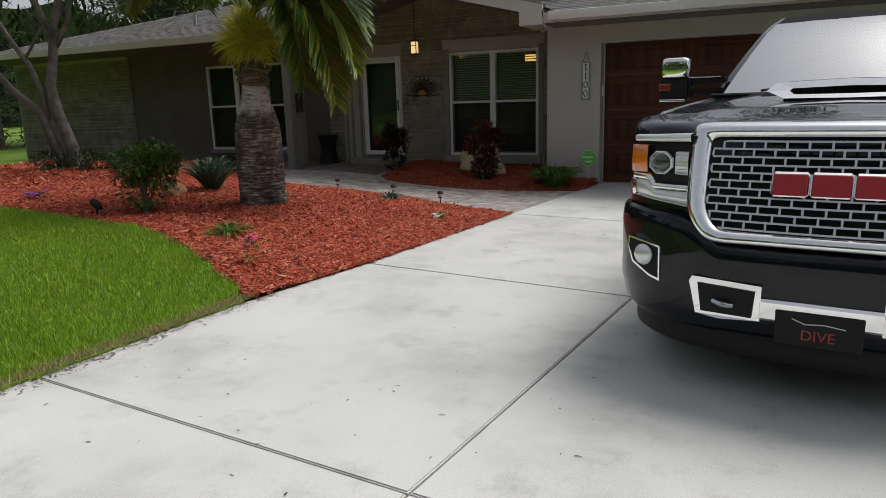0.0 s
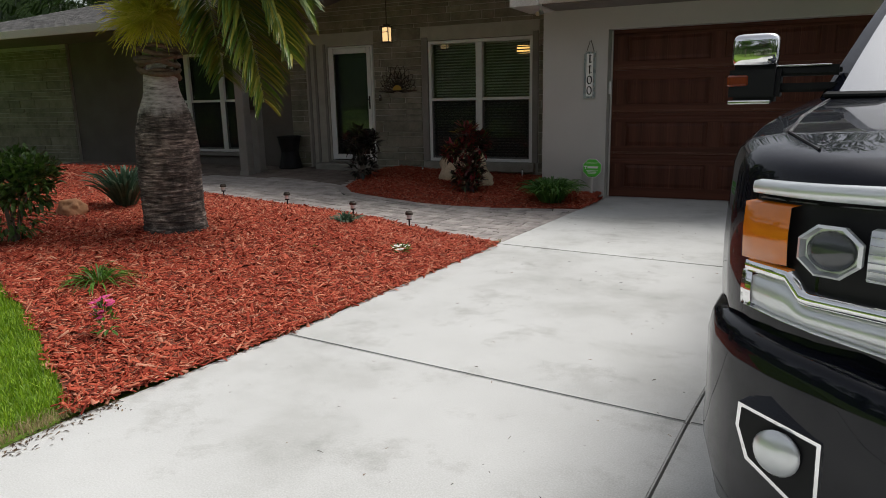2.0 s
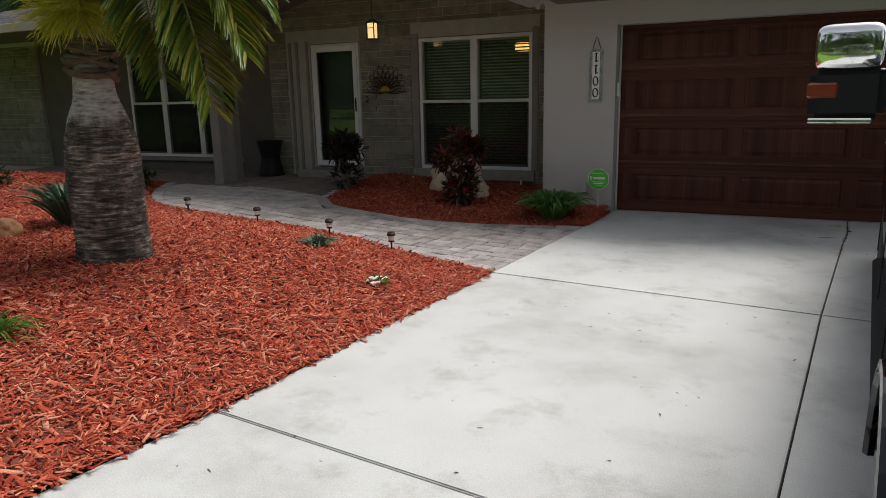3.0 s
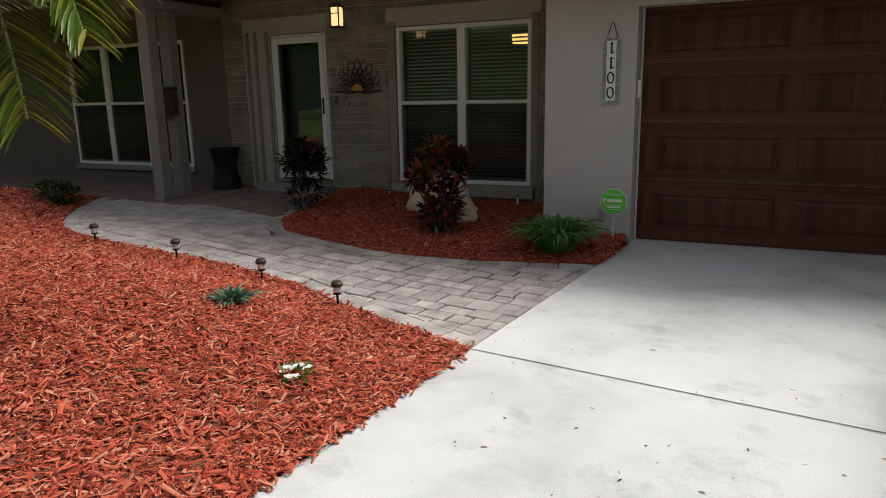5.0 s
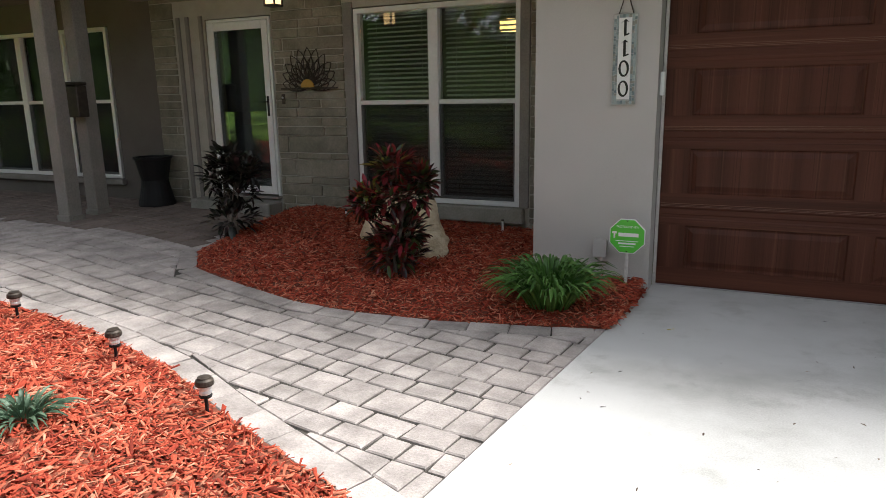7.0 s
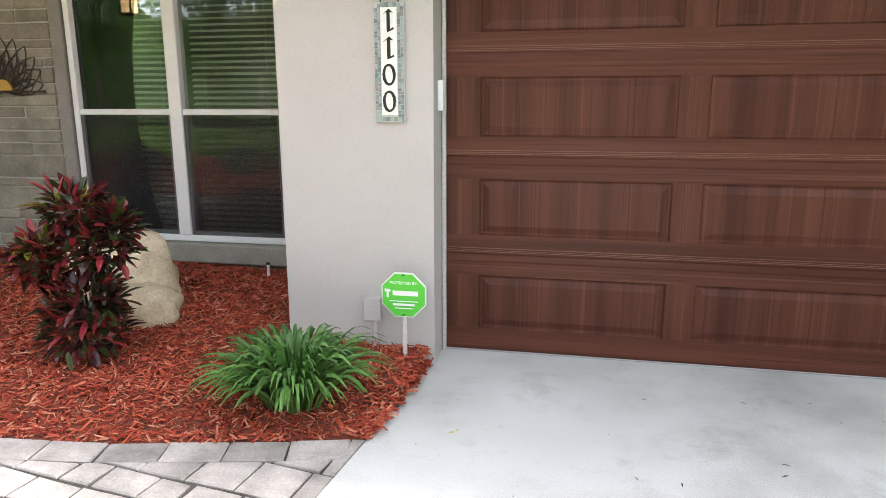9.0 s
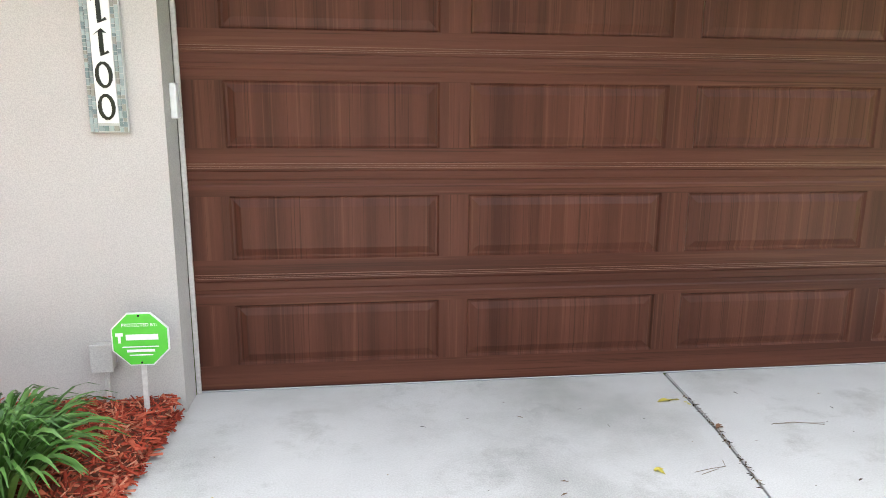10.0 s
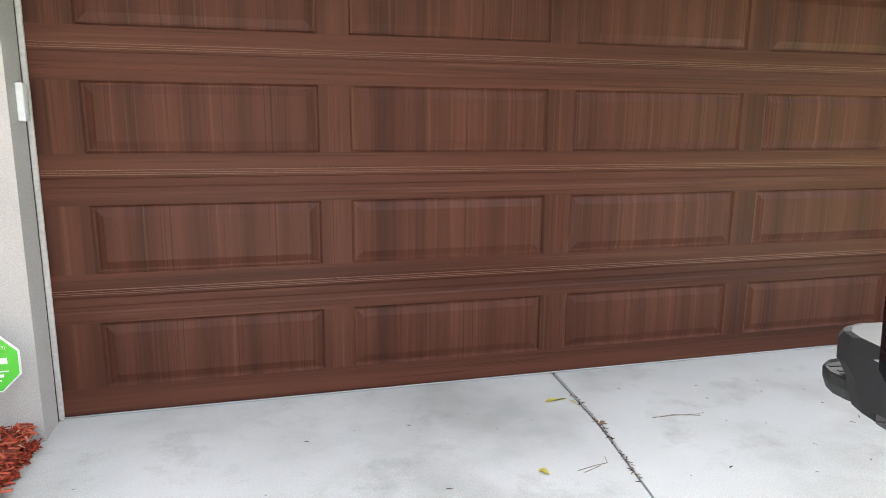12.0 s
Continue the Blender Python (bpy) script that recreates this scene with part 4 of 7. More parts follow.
for x0, x1 in ((-2.520, -2.505), (-2.503, -2.489), (-2.397, -2.383), (-2.381, -2.366)):
    z = 1.338
    while z < 1.93:
        h = r.choice((0.016, 0.022, 0.030))
        m = r.randrange(4)
        if (h, m, x1 - x0) not in tile_meshes:
            bm = box(-(x1 - x0) / 2, (x1 - x0) / 2, -0.002, 0.002, -h / 2 + 0.001, h / 2 - 0.001, 0.0008)
            me = bpy.data.meshes.new("tile")
            bm.to_mesh(me), bm.free()
            me.materials.append(MOSAIC[m])
            tile_meshes[h, m, x1 - x0] = me
        if z + h < 1.937:
            ob = new("tile", tile_meshes[h, m, x1 - x0])
            ob.location = ((x0 + x1) / 2, Y_GAR - 0.0285, z + h / 2)
            attach_keep(ob, hn)
        z += h
for zz in (1.355, 1.927):
    for k in range(4):
        part("tile", box(-2.485 + 0.0215 * k, -2.4655 + 0.0215 * k, Y_GAR - 0.031, Y_GAR - 0.0265, zz - 0.013, zz + 0.010, 0.0008), MOSAIC[k], hn)
part("hanger", tube([(-2.493, Y_GAR - 0.012, 1.937), (-2.448, Y_GAR - 0.010, 2.085), (-2.438, Y_GAR - 0.010, 2.085), (-2.393, Y_GAR - 0.012, 1.937)], 0.004, 6), DARKMETAL, hn)
part("nail", lathe([(0.006, 0), (0.006, 0.004)], (0, 0, 0), 8), ALU, hn).matrix_basis = pose(-2.443, Y_GAR - 0.016, 2.085, 90)

# alarm company yard sign
sg = thing("yard_sign", (-2.347, 9.4, 0.05), "green octagonal alarm sign with white rim on a stake", "sign")
def octagon(r, y0, y1, cx=-2.347, cz=0.432):
    bm = bmesh.new()
    pts = [(cx + r * math.cos(radians(22.5 + 45 * k)), cz + r * math.sin(radians(22.5 + 45 * k))) for k in range(8)]
    a = [bm.verts.new((x, y0, z)) for x, z in pts]
    b = [bm.verts.new((x, y1, z)) for x, z in pts]
    bm.faces.new(a), bm.faces.new(b[::-1])
    for k in range(8):
        bm.faces.new((a[k], a[(k + 1) % 8], b[(k + 1) % 8], b[k]))
    return bm
part("rim", octagon(0.133, 9.396, 9.403), WHITEPAINT, sg)
part("face", octagon(0.126, 9.3925, 9.3955), GREENSIGN, sg)
part("stake", box(-2.359, -2.335, 9.404, 9.414, 0.02, 0.417, 0.002), FASCIA, sg, "pale flat stake")
lettering("PROTECTED BY:", -2.347, 9.392, 0.499, 0.021, WHITEPAINT, sg)
for x0, x1, z0, z1 in ((-2.407, -2.269, 0.43, 0.456), (-2.425, -2.269, 0.396, 0.401), (-2.407, -2.287, 0.374, 0.386), (-2.397, -2.297, 0.357, 0.362)):
    part("print_bar", box(x0, x1, 9.3905, 9.392, z0, z1), WHITEPAINT, sg)
part("pin_mark", box(-2.441, -2.429, 9.3905, 9.392, 0.417, 0.449, 0.0006), WHITEPAINT, sg)
part("pin_mark", box(-2.451, -2.419, 9.3905, 9.392, 0.449, 0.464, 0.0006), WHITEPAINT, sg)
for zz in (0.542, 0.324):
    part("screw", lathe([(0.005, 0), (0.005, 0.003)], (0, 0, 0), 8), BLACK, sg).matrix_basis = pose(-2.347, 9.3925, zz, 90)

# outlet box with conduit, door sensor, soffit camera
eb = thing("outlet_box", (-2.56, Y_GAR - 0.03, 0.26), "painted outdoor outlet box with conduit on the garage wall", "outlet box")
part("box_body", box(-2.605, -2.515, Y_GAR - 0.055, Y_GAR - 0.001, 0.245, 0.37, 0.006), STUCCO, eb)
part("cover", box(-2.61, -2.51, Y_GAR - 0.062, Y_GAR - 0.0555, 0.24, 0.375, 0.003), STUCCO, eb)
part("conduit", tube([(-2.555, Y_GAR - 0.028, 0.0), (-2.555, Y_GAR - 0.028, 0.245)], 0.013, 10), STUCCO, eb)
part("latch", tube([(-2.509, Y_GAR - 0.03, 0.28), (-2.5, Y_GAR - 0.03, 0.28), (-2.5, Y_GAR - 0.03, 0.295)], 0.003, 6), ALU, eb)
sn = thing("keypad", (-2.221, Y_GAR + 0.07, 1.405), "white garage keypad on the jamb", "keypad")
part("keypad_body", box(-2.2145, -2.186, Y_GAR + 0.10, Y_GAR + 0.16, 1.395, 1.555, 0.004), WHITEPAINT, sn)
cm = thing("soffit_camera", (-2.975, 9.05, 2.46), "small grey security camera under the eave corner", "camera")
part("mount", tube([(-2.975, 9.05, 2.48), (-2.975, 9.05, 2.43)], 0.02, 10), FASCIA, cm)
part("lens_barrel", tube([(-2.975, 9.10, 2.425), (-2.995, 8.98, 2.395)], 0.028, 12), ALU, cm)
for x in (-5.48, -3.72):
    sp = thing("sprinkler_riser", (x, 10.6, 0.14), "short white sprinkler riser standing in the mulch", "sprinkler", "sprinklers")
    part("pipe", tube([(x, 10.6, 0.10), (x, 10.6, 0.25)], 0.012, 8), WHITEPAINT, sp)
    part("nozzle", tube([(x, 10.6, 0.25), (x, 10.6, 0.265)], 0.016, 8), DARKMETAL, sp)
# black hourglass planter on the porch
pot = thing("planter", (-8.20, 10.58, 0.17), "tall black hourglass planter on the porch", "planter")
part("pot", lathe([(0.21, 0), (0.215, 0.03), (0.165, 0.25), (0.155, 0.32), (0.205, 0.56), (0.225, 0.58), (0.225, 0.60), (0.195, 0.60), (0.18, 0.52)], (-8.20, 10.58, 0.167), 28), BLACK, pot, smooth=False)

# ---------------------------------------------------------------- pickup truck, nose towards the street
TX, TY = 0.514, 1.63


def half_width(y):
    return float(np.interp(y, [0.13, 0.16, 0.20, 0.25, 0.31, 0.40, 0.60, 0.9, 1.45, 1.75, 5.7, 6.05], [0.56, 0.63, 0.725, 0.80, 0.865, 0.93, 0.98, 0.99, 0.97, 0.95, 0.95, 0.925]))


def hood_top(y):
    return float(np.interp(y, [0.13, 0.25, 0.6, 1.2, 1.9, 2.0, 4.2, 6.05], [1.20, 1.235, 1.27, 1.31, 1.345, 1.35, 1.355, 1.36]))


AXLES, ARCH = (1.02, 4.98), 0.47


def sill(y):
    z = 0.72 if y < 0.6 else 0.46 if y < 5.6 else 0.62
    for a in AXLES:
        if abs(y - a) < ARCH:
            z = max(z, 0.40 + math.sqrt(ARCH ** 2 - (y - a) ** 2))
    return z


def car(bm):
    for v in bm.verts:
        v.co.y += 0.03 * ss((v.co.y - 5.5) / 0.35)
    bmesh.ops.translate(bm, verts=bm.verts, vec=(TX, TY, 0))
    return bm


def grid_mesh(rows, bm=None, close=False):
    bm = bm or bmesh.new()
    V = [[bm.verts.new(p) for p in row] for row in rows]
    for a, b in zip(V, V[1:]):
        for i in range(len(a) - 1):
            bm.faces.new((a[i], a[i + 1], b[i + 1], b[i]))
    return bm


def plate(poly, y0, y1, bm=None):
    """A flat shape in the xz plane, from y0 to y1."""
    bm = bm or bmesh.new()
    a = [bm.verts.new((x, y0, z)) for x, z in poly]
    b = [bm.verts.new((x, y1, z)) for x, z in poly]
    bm.faces.new(a), bm.faces.new(b[::-1])
    n = len(poly)
    for k in range(n):
        bm.faces.new((a[k], a[(k + 1) % n], b[(k + 1) % n], b[k]))
    return bm


def rounded(poly, times=2):
    """The outline with its corners cut, again and again."""
    for _ in range(times):
        n = len(poly)
        cut = []
        for k in range(n):
            (x0, z0), (x1, z1) = poly[k], poly[(k + 1) % n]
            q = min(0.25, 0.03 / max(math.hypot(x1 - x0, z1 - z0), 1e-6))
            cut += [(x0 + (x1 - x0) * q, z0 + (z1 - z0) * q), (x1 + (x0 - x1) * q, z1 + (z0 - z1) * q)]
        poly = cut
    return poly


def pillow(x0, x1, y0, y1, z0, z1, power=0.38):
    """A box with strongly rounded sides."""
    rows = []
    f = lambda q: math.copysign(abs(q) ** power, q)
    for i in range(17):
        v = math.pi * (i / 16 - 0.5)
        rows.append([((x0 + x1) / 2 + (x1 - x0) / 2 * f(math.cos(v)) * f(math.cos(u)), (y0 + y1) / 2 + (y1 - y0) / 2 * f(math.cos(v)) * f(math.sin(u)), (z0 + z1) / 2 + (z1 - z0) / 2 * f(math.sin(v))) for u in np.linspace(0, 2 * math.pi, 33)])
    bm = grid_mesh(rows)
    bmesh.ops.remove_doubles(bm, verts=bm.verts, dist=0.0005)
    bmesh.ops.recalc_face_normals(bm, faces=bm.faces)
    return bm


def truck():
    tr = thing("pickup_truck", (TX, TY, 0), "black full-size pickup truck with chrome grille parked on the driveway", "truck")
    ys = sorted(set([0.13, 0.16, 0.18, 0.20, 0.225, 0.25, 0.28, 0.31, 0.35, 0.40, 0.48, 0.6, 0.68] + [a + ARCH * math.sin(t) for a in AXLES for t in np.linspace(-1.55, 1.55, 13)] + list(np.arange(1.6, 4.35, 0.15)) + [4.2, 5.5, 5.7, 5.9, 6.05]))
    rows = []
    for y in ys:
        w, zt, zb = half_width(y), hood_top(y), sill(y)
        bed = 4.22 < y < 6.0
        side = []
        for t in (0.0, 0.12, 0.3, 0.5, 0.68, 0.82):
            z = zb + (zt - 0.10 - zb) * t
            bulge = 0.0 if z > 1.0 else -0.012 * (1.0 - z) * 3
            side.append((w + bulge + 0.012 * math.sin(math.pi * t), z))
        if bed:
            top = [(w - 0.01, zt - 0.06), (w - 0.02, zt - 0.015), (w - 0.05, zt), (w - 0.13, zt), (w - 0.135, zt - 0.02), (w - 0.14, 0.80), (w * 0.4, 0.80), (0, 0.80)]
        else:
            d = 0.022 * ss((y - 0.3) / 0.4)
            top = [(w - 0.002, zt - 0.07), (w - 0.014, zt - 0.035), (w - 0.045, zt - 0.010), (w - 0.13, zt + 0.004), (w * 0.68, zt + 0.008), (w * 0.60, zt + 0.008 + d * 0.8), (w * 0.35, zt + 0.012 + d), (0, zt + 0.018 + d)]
        prof = side + top
        rows.append([(-x, y, z) for x, z in prof] + [(x, y, z) for x, z in reversed(prof[:-1])])
    bm = grid_mesh(rows)
    for row in (0, -1):
        n = len(rows[0])
        vs = list(bm.verts)
        ring = vs[:n] if row == 0 else vs[-n:]
        bm.faces.new(ring)
    part("body", car(bm), PAINT, tr, smooth=True)
    # cut lines of the bonnet and doors
    for sx in (-1, 1):
        part("hood_seam", car(tube([(sx * (half_width(y) - 0.13), y, hood_top(y) + 0.006) for y in (0.35, 0.6, 1.0, 1.5, 1.88)], 0.0035, 5)), BLACK, tr)
        for y in (1.98, 3.02, 4.12):
            part("door_seam", car(tube([(sx * 0.962, y, z) for z in (0.5, 0.8, 1.1, 1.26)], 0.003, 5)), BLACK, tr)
        for y in (2.85, 3.92):
            part("door_handle", car(box(min(sx * 0.962, sx * 0.995), max(sx * 0.962, sx * 0.995), y - 0.09, y + 0.09, 1.14, 1.175, 0.008)), CHROME, tr, "chrome door handle")
        part("running_board", car(box(min(sx * 0.82, sx * 0.98), max(sx * 0.82, sx * 0.98), 1.65, 4.2, 0.40, 0.445, 0.02)), BLACK, tr)
        part("wheel_arch_lip", car(tube([(sx * 0.985, AXLES[0] + ARCH * math.sin(t), 0.40 + ARCH * math.cos(t)) for t in np.linspace(-1.4, 1.4, 15)], 0.016, 6)), PAINT, tr)
    # cab
    bz, tz = 1.36, 1.90
    rings = []
    for z, y0, y1, w in ((bz - 0.03, 1.92, 4.22, 0.88), (1.5, 2.13, 4.20, 0.81), (1.65, 2.34, 4.17, 0.745), (1.80, 2.56, 4.13, 0.675), (1.87, 2.70, 4.08, 0.63)):
        rings.append([(-w, y0 + 0.10, z), (-w * 0.93, y0 + 0.03, z), (-w * 0.5, y0 - 0.03, z), (w * 0.5, y0 - 0.03, z), (w * 0.93, y0 + 0.03, z), (w, y0 + 0.10, z),
                      (w, 3.0, z), (w, 3.1, z), (w, y1 - 0.1, z), (w * 0.9, y1, z), (-w * 0.9, y1, z), (-w, y1 - 0.1, z), (-w, 3.1, z), (-w, 3.0, z), (-w, y0 + 0.10, z)])
    bm, gl, sg, sl = bmesh.new(), bmesh.new(), bmesh.new(), bmesh.new()
    V = [[bm.verts.new(p) for p in r[:-1]] for r in rings]
    n = len(V[0])
    for j in range(len(rings) - 1):
        for i in range(n):
            front = i in (1, 2, 3) and j < 4
            sides = i in (5, 7, 11, 13) and j in (0, 1, 2)
            if front or sides:
                tgt = gl if front else sg if i < 9 else sl
                q = [tgt.verts.new(rings[j][i]), tgt.verts.new(rings[j][i + 1]), tgt.verts.new(rings[j + 1][i + 1]), tgt.verts.new(rings[j + 1][i])]
                tgt.faces.new(q)
            else:
                bm.faces.new((V[j][i], V[j][(i + 1) % n], V[j + 1][(i + 1) % n], V[j + 1][i]))
    top = [bm.verts.new((x * 0.9, (y - 3.3) * 0.93 + 3.3, 1.915)) for x, y, z in rings[-1][:-1]]
    for i in range(n):
        bm.faces.new((V[-1][i], V[-1][(i + 1) % n], top[(i + 1) % n], top[i]))
    bm.faces.new(top)
    part("cab", car(bm), PAINT, tr, smooth=False)
    for q in (gl, sg, sl):
        bmesh.ops.remove_doubles(q, verts=q.verts, dist=0.001)
        q.normal_update()
        for face in q.faces:
            c = face.calc_center_median()
            if face.normal.dot(Vector((c.x, c.y - 3.3, 0.5))) < 0:
                face.normal_flip()
    ws = part("windshield", car(gl), CARGLASS, tr, "curved windscreen", True, False)
    for q in (sg, sl):
        part("side_glass", car(q), CARGLASS, tr, "tinted side windows", False, False)
    part("dashboard", car(box(-0.8, 0.8, 2.05, 2.55, 1.2, 1.40, 0.05)), BLACK, tr)
    for sx in (-0.4, 0.4):
        part("seat", car(box(sx - 0.26, sx + 0.26, 3.0, 3.2, 1.0, 1.62, 0.06)), BLACK, tr)
        part("headrest", car(box(sx - 0.13, sx + 0.13, 3.05, 3.15, 1.64, 1.80, 0.04)), BLACK, tr)
    for sx in (-0.55, 0.15):
        part("wiper", car(tube([(sx, 1.90, 1.385), (sx + 0.25, 1.93, 1.405), (sx + 0.58, 1.97, 1.415)], 0.009, 6)), BLACK, tr)
    part("cowl", car(box(-0.85, 0.85, 1.80, 1.93, 1.345, 1.375, 0.01)), BLACK, tr)

    # bonnet scoop with bright bezel
    bm = grid_mesh([[(x * s, y, z + dz) for x, dz in ((-0.36, -0.03), (-0.30, 0.0), (0, 0.008), (0.30, 0.0), (0.36, -0.03))] for y, z, s in ((1.0, 1.424, 0.95), (1.25, 1.42, 0.95), (1.6, 1.395, 0.85), (1.85, 1.36, 0.7))])
    part("hood_scoop", car(bm), PAINT, tr, smooth=True)
    bm = bmesh.new()
    outer = [(-0.385, 1.378), (-0.34, 1.420), (0, 1.430), (0.34, 1.420), (0.385, 1.378), (0.295, 1.338), (0, 1.335), (-0.295, 1.338)]
    inner = [(-0.275, 1.374), (-0.262, 1.388), (0, 1.394), (0.262, 1.388), (0.275, 1.374), (0.25, 1.357), (0, 1.355), (-0.25, 1.357)]
    for y0, y1 in ((0.975, 1.01),):
        lean = lambda z: (z - 1.43) * 1.05
        a = [bm.verts.new((x, y0 + lean(z), z)) for x, z in outer]
        b = [bm.verts.new((x, y0 + 0.003 + lean(z), z)) for x, z in inner]
        c = [bm.verts.new((x, y1 + 0.02, z)) for x, z in outer]
        for k in range(8):
            bm.faces.new((a[k], a[(k + 1) % 8], b[(k + 1) % 8], b[k]))
            bm.faces.new((a[k], a[(k + 1) % 8], c[(k + 1) % 8], c[k]))
    part("scoop_bezel", car(bm), CHROME, tr, "chrome bezel of the bonnet scoop")
    part("scoop_lip", car(box(-0.30, 0.30, 0.885, 1.0, 1.27, 1.3365, 0.006)), PAINT, tr)
    part("scoop_mesh", car(plate(inner, 0.995, 1.0)), BLACK, tr)
    for k in range(-6, 7):
        part("scoop_bar", car(box(k * 0.043 - 0.004, k * 0.043 + 0.004, 0.965, 0.98, 1.35, 1.392)), BLACK, tr)

    # grille: chrome surround, backing, brick-like mesh
    out = [(-0.555, 1.245), (-0.585, 1.215), (-0.575, 0.88), (-0.52, 0.785), (-0.45, 0.735), (0.45, 0.735), (0.52, 0.785), (0.575, 0.88), (0.585, 1.215), (0.555, 1.245)]
    inn = [(-0.47, 1.185), (-0.492, 1.162), (-0.485, 0.885), (-0.45, 0.82), (-0.41, 0.79), (0.41, 0.79), (0.45, 0.82), (0.485, 0.885), (0.492, 1.162), (0.47, 1.185)]
    out, inn = rounded(out), rounded(inn)
    mid = [(x + (u - x) * 0.45, z + (w - z) * 0.45) for (x, z), (u, w) in zip(out, inn)]
    def bow(x):
        return 0.18 * x * x
    def raked(bm):
        for v in bm.verts:
            v.co.y += 0.009 + 0.40 * (v.co.z - 1.136)
        return car(bm)
    bm = bmesh.new()
    loops = []
    lip = [(x + (u - x) * 0.12, z + (w - z) * 0.12) for (x, z), (u, w) in zip(out, inn)]
    for pts, y in ((out, 0.16), (out, 0.085), (lip, 0.055), (mid, 0.035), (inn, 0.055), (inn, 0.13)):
        loops.append([bm.verts.new((x, y + bow(x), z)) for x, z in pts])
    for a, b in zip(loops, loops[1:]):
        for k in range(len(out)):
            bm.faces.new((a[k], a[(k + 1) % len(out)], b[(k + 1) % len(out)], b[k]))
    part("grille_surround", raked(bm), CHROME, tr, "thick chrome grille surround", smooth=True)
    part("grille_backing", raked(plate(inn, 0.135, 0.15)), BLACK, tr)
    bm = bmesh.new()
    nrow, z0, z1, t = 11, 0.80, 1.165, 0.0040
    pz = (z1 - z0) / nrow
    def half(z):
        return float(np.interp(z, [0.79, 0.82, 0.885, 1.155, 1.175], [0.41, 0.45, 0.483, 0.483, 0.465])) - 0.005
    for r in range(nrow + 1):
        z = z0 + r * pz
        h = half(z)
        xs = np.linspace(-h, h, 9)
        rows = []
        for x in xs:
            y = 0.075 + bow(x)
            rows.append([(x, y, z - t), (x, y, z + t), (x, y + 0.018, z + t), (x, y + 0.018, z - t), (x, y, z - t)])
        grid_mesh(rows, bm)
    for r in range(nrow):
        z = z0 + r * pz
        h = half(z + pz / 2)
        x = -h + (0.0 if r % 2 else 0.0425)
        while x < h:
            y = 0.075 + bow(x)
            box(x - 0.0045, x + 0.0045, y + 0.001, y + 0.018, z + t, z + pz - t, 0, bm)
            x += 0.085
    part("grille_mesh", raked(bm), SATIN, tr, "satin chrome grille mesh of staggered slots")
    for x0, x1 in ((-0.215, -0.085), (-0.07, 0.07), (0.085, 0.215)):
        part("emblem_rim", raked(box(x0 - 0.007, x1 + 0.007, 0.052, 0.074, 0.945, 1.045, 0.012)), CHROME, tr)
        part("emblem", raked(box(x0, x1, 0.044, 0.0515, 0.952, 1.038, 0.003)), EMBLEM, tr, "red emblem block")

    # lamps at the front corners
    def corner(u):
        x = 0.565 + 0.30 * u
        y = float(np.interp(x, [0.56, 0.63, 0.725, 0.80, 0.865, 0.91], [0.13, 0.16, 0.20, 0.25, 0.31, 0.375]))
        return x, y
    def patch(name, u0, u1, zlo, zhi, out_, material, sx, label="", n=8, round_=0.0):
        rows = []
        for k in range(n + 1):
            u = u0 + (u1 - u0) * k / n
            x, y = corner(u)
            nx, ny = 0.45 + 0.3 * u, -0.8 + 0.25 * u
            lo, hi = (f(u) if callable(f) else f for f in (zlo, zhi))
            for_z = [lo, lo + 0.004, (lo + hi) / 2, hi - 0.004, hi]
            o = [out_ * 0.2, out_, out_ * 1.1, out_, out_ * 0.2]
            rows.append([(sx * (x + nx * q), y + ny * q, z) for z, q in zip(for_z, o)])
        part(name, car(grid_mesh(rows)), material, tr, label, smooth=True)
    for sx in (-1, 1):
        step = lambda u: 0.040 * ss((u - 0.60) / 0.12)
        patch("headlight_housing", 0.0, 1.02, lambda u: 0.855 + 0.03 * u, lambda u: 1.190 - 0.015 * u, 0.006, BLACK, sx, "dark headlamp housing", 14)
        patch("headlight_top_strip", 0.0, 1.0, lambda u: 1.160 - 0.008 * u, lambda u: 1.200 - 0.014 * u, 0.026, LENS, sx, "clear upper light strip")
        patch("headlight_brow", 0.0, 0.97, lambda u: 1.150 - 0.008 * u, lambda u: 1.158 - 0.008 * u, 0.024, CHROME, sx)
        patch("turn_signal", 0.70, 1.03, lambda u: 1.000 + 0.02 * (1 - u), lambda u: 1.148 - 0.01 * u, 0.034, AMBER, sx, "amber turn signal")
        patch("inner_lamp", 0.03, 0.24, 1.005, 1.115, 0.024, LENS, sx, "ribbed clear inner lamp")
        for k in range(6):
            patch("lamp_rib", 0.035, 0.235, 1.012 + 0.017 * k, 1.018 + 0.017 * k, 0.028, SATIN, sx)
        patch("lower_chrome", 0.02, 1.0, lambda u: 0.930 + step(u), lambda u: 0.962 + step(u), 0.031, CHROME, sx, "chrome strip with a step", 20)
        patch("side_chrome", 0.95, 1.03, 0.885, 0.975, 0.029, CHROME, sx)
        patch("lower_lamp", 0.02, 0.96, lambda u: 0.868 + 0.028 * u, lambda u: 0.928 + step(u), 0.026, LENS, sx, "clear lower light bar", 20)
        patch("lower_rim", 0.02, 0.98, lambda u: 0.858 + 0.028 * u, lambda u: 0.868 + 0.028 * u, 0.028, CHROME, sx)
        x, y = corner(0.45)
        m = look((TX + sx * (x + 0.012), TY + y - 0.028, 1.062), (TX + sx * (x - 0.35), TY + y + 0.9, 1.062))
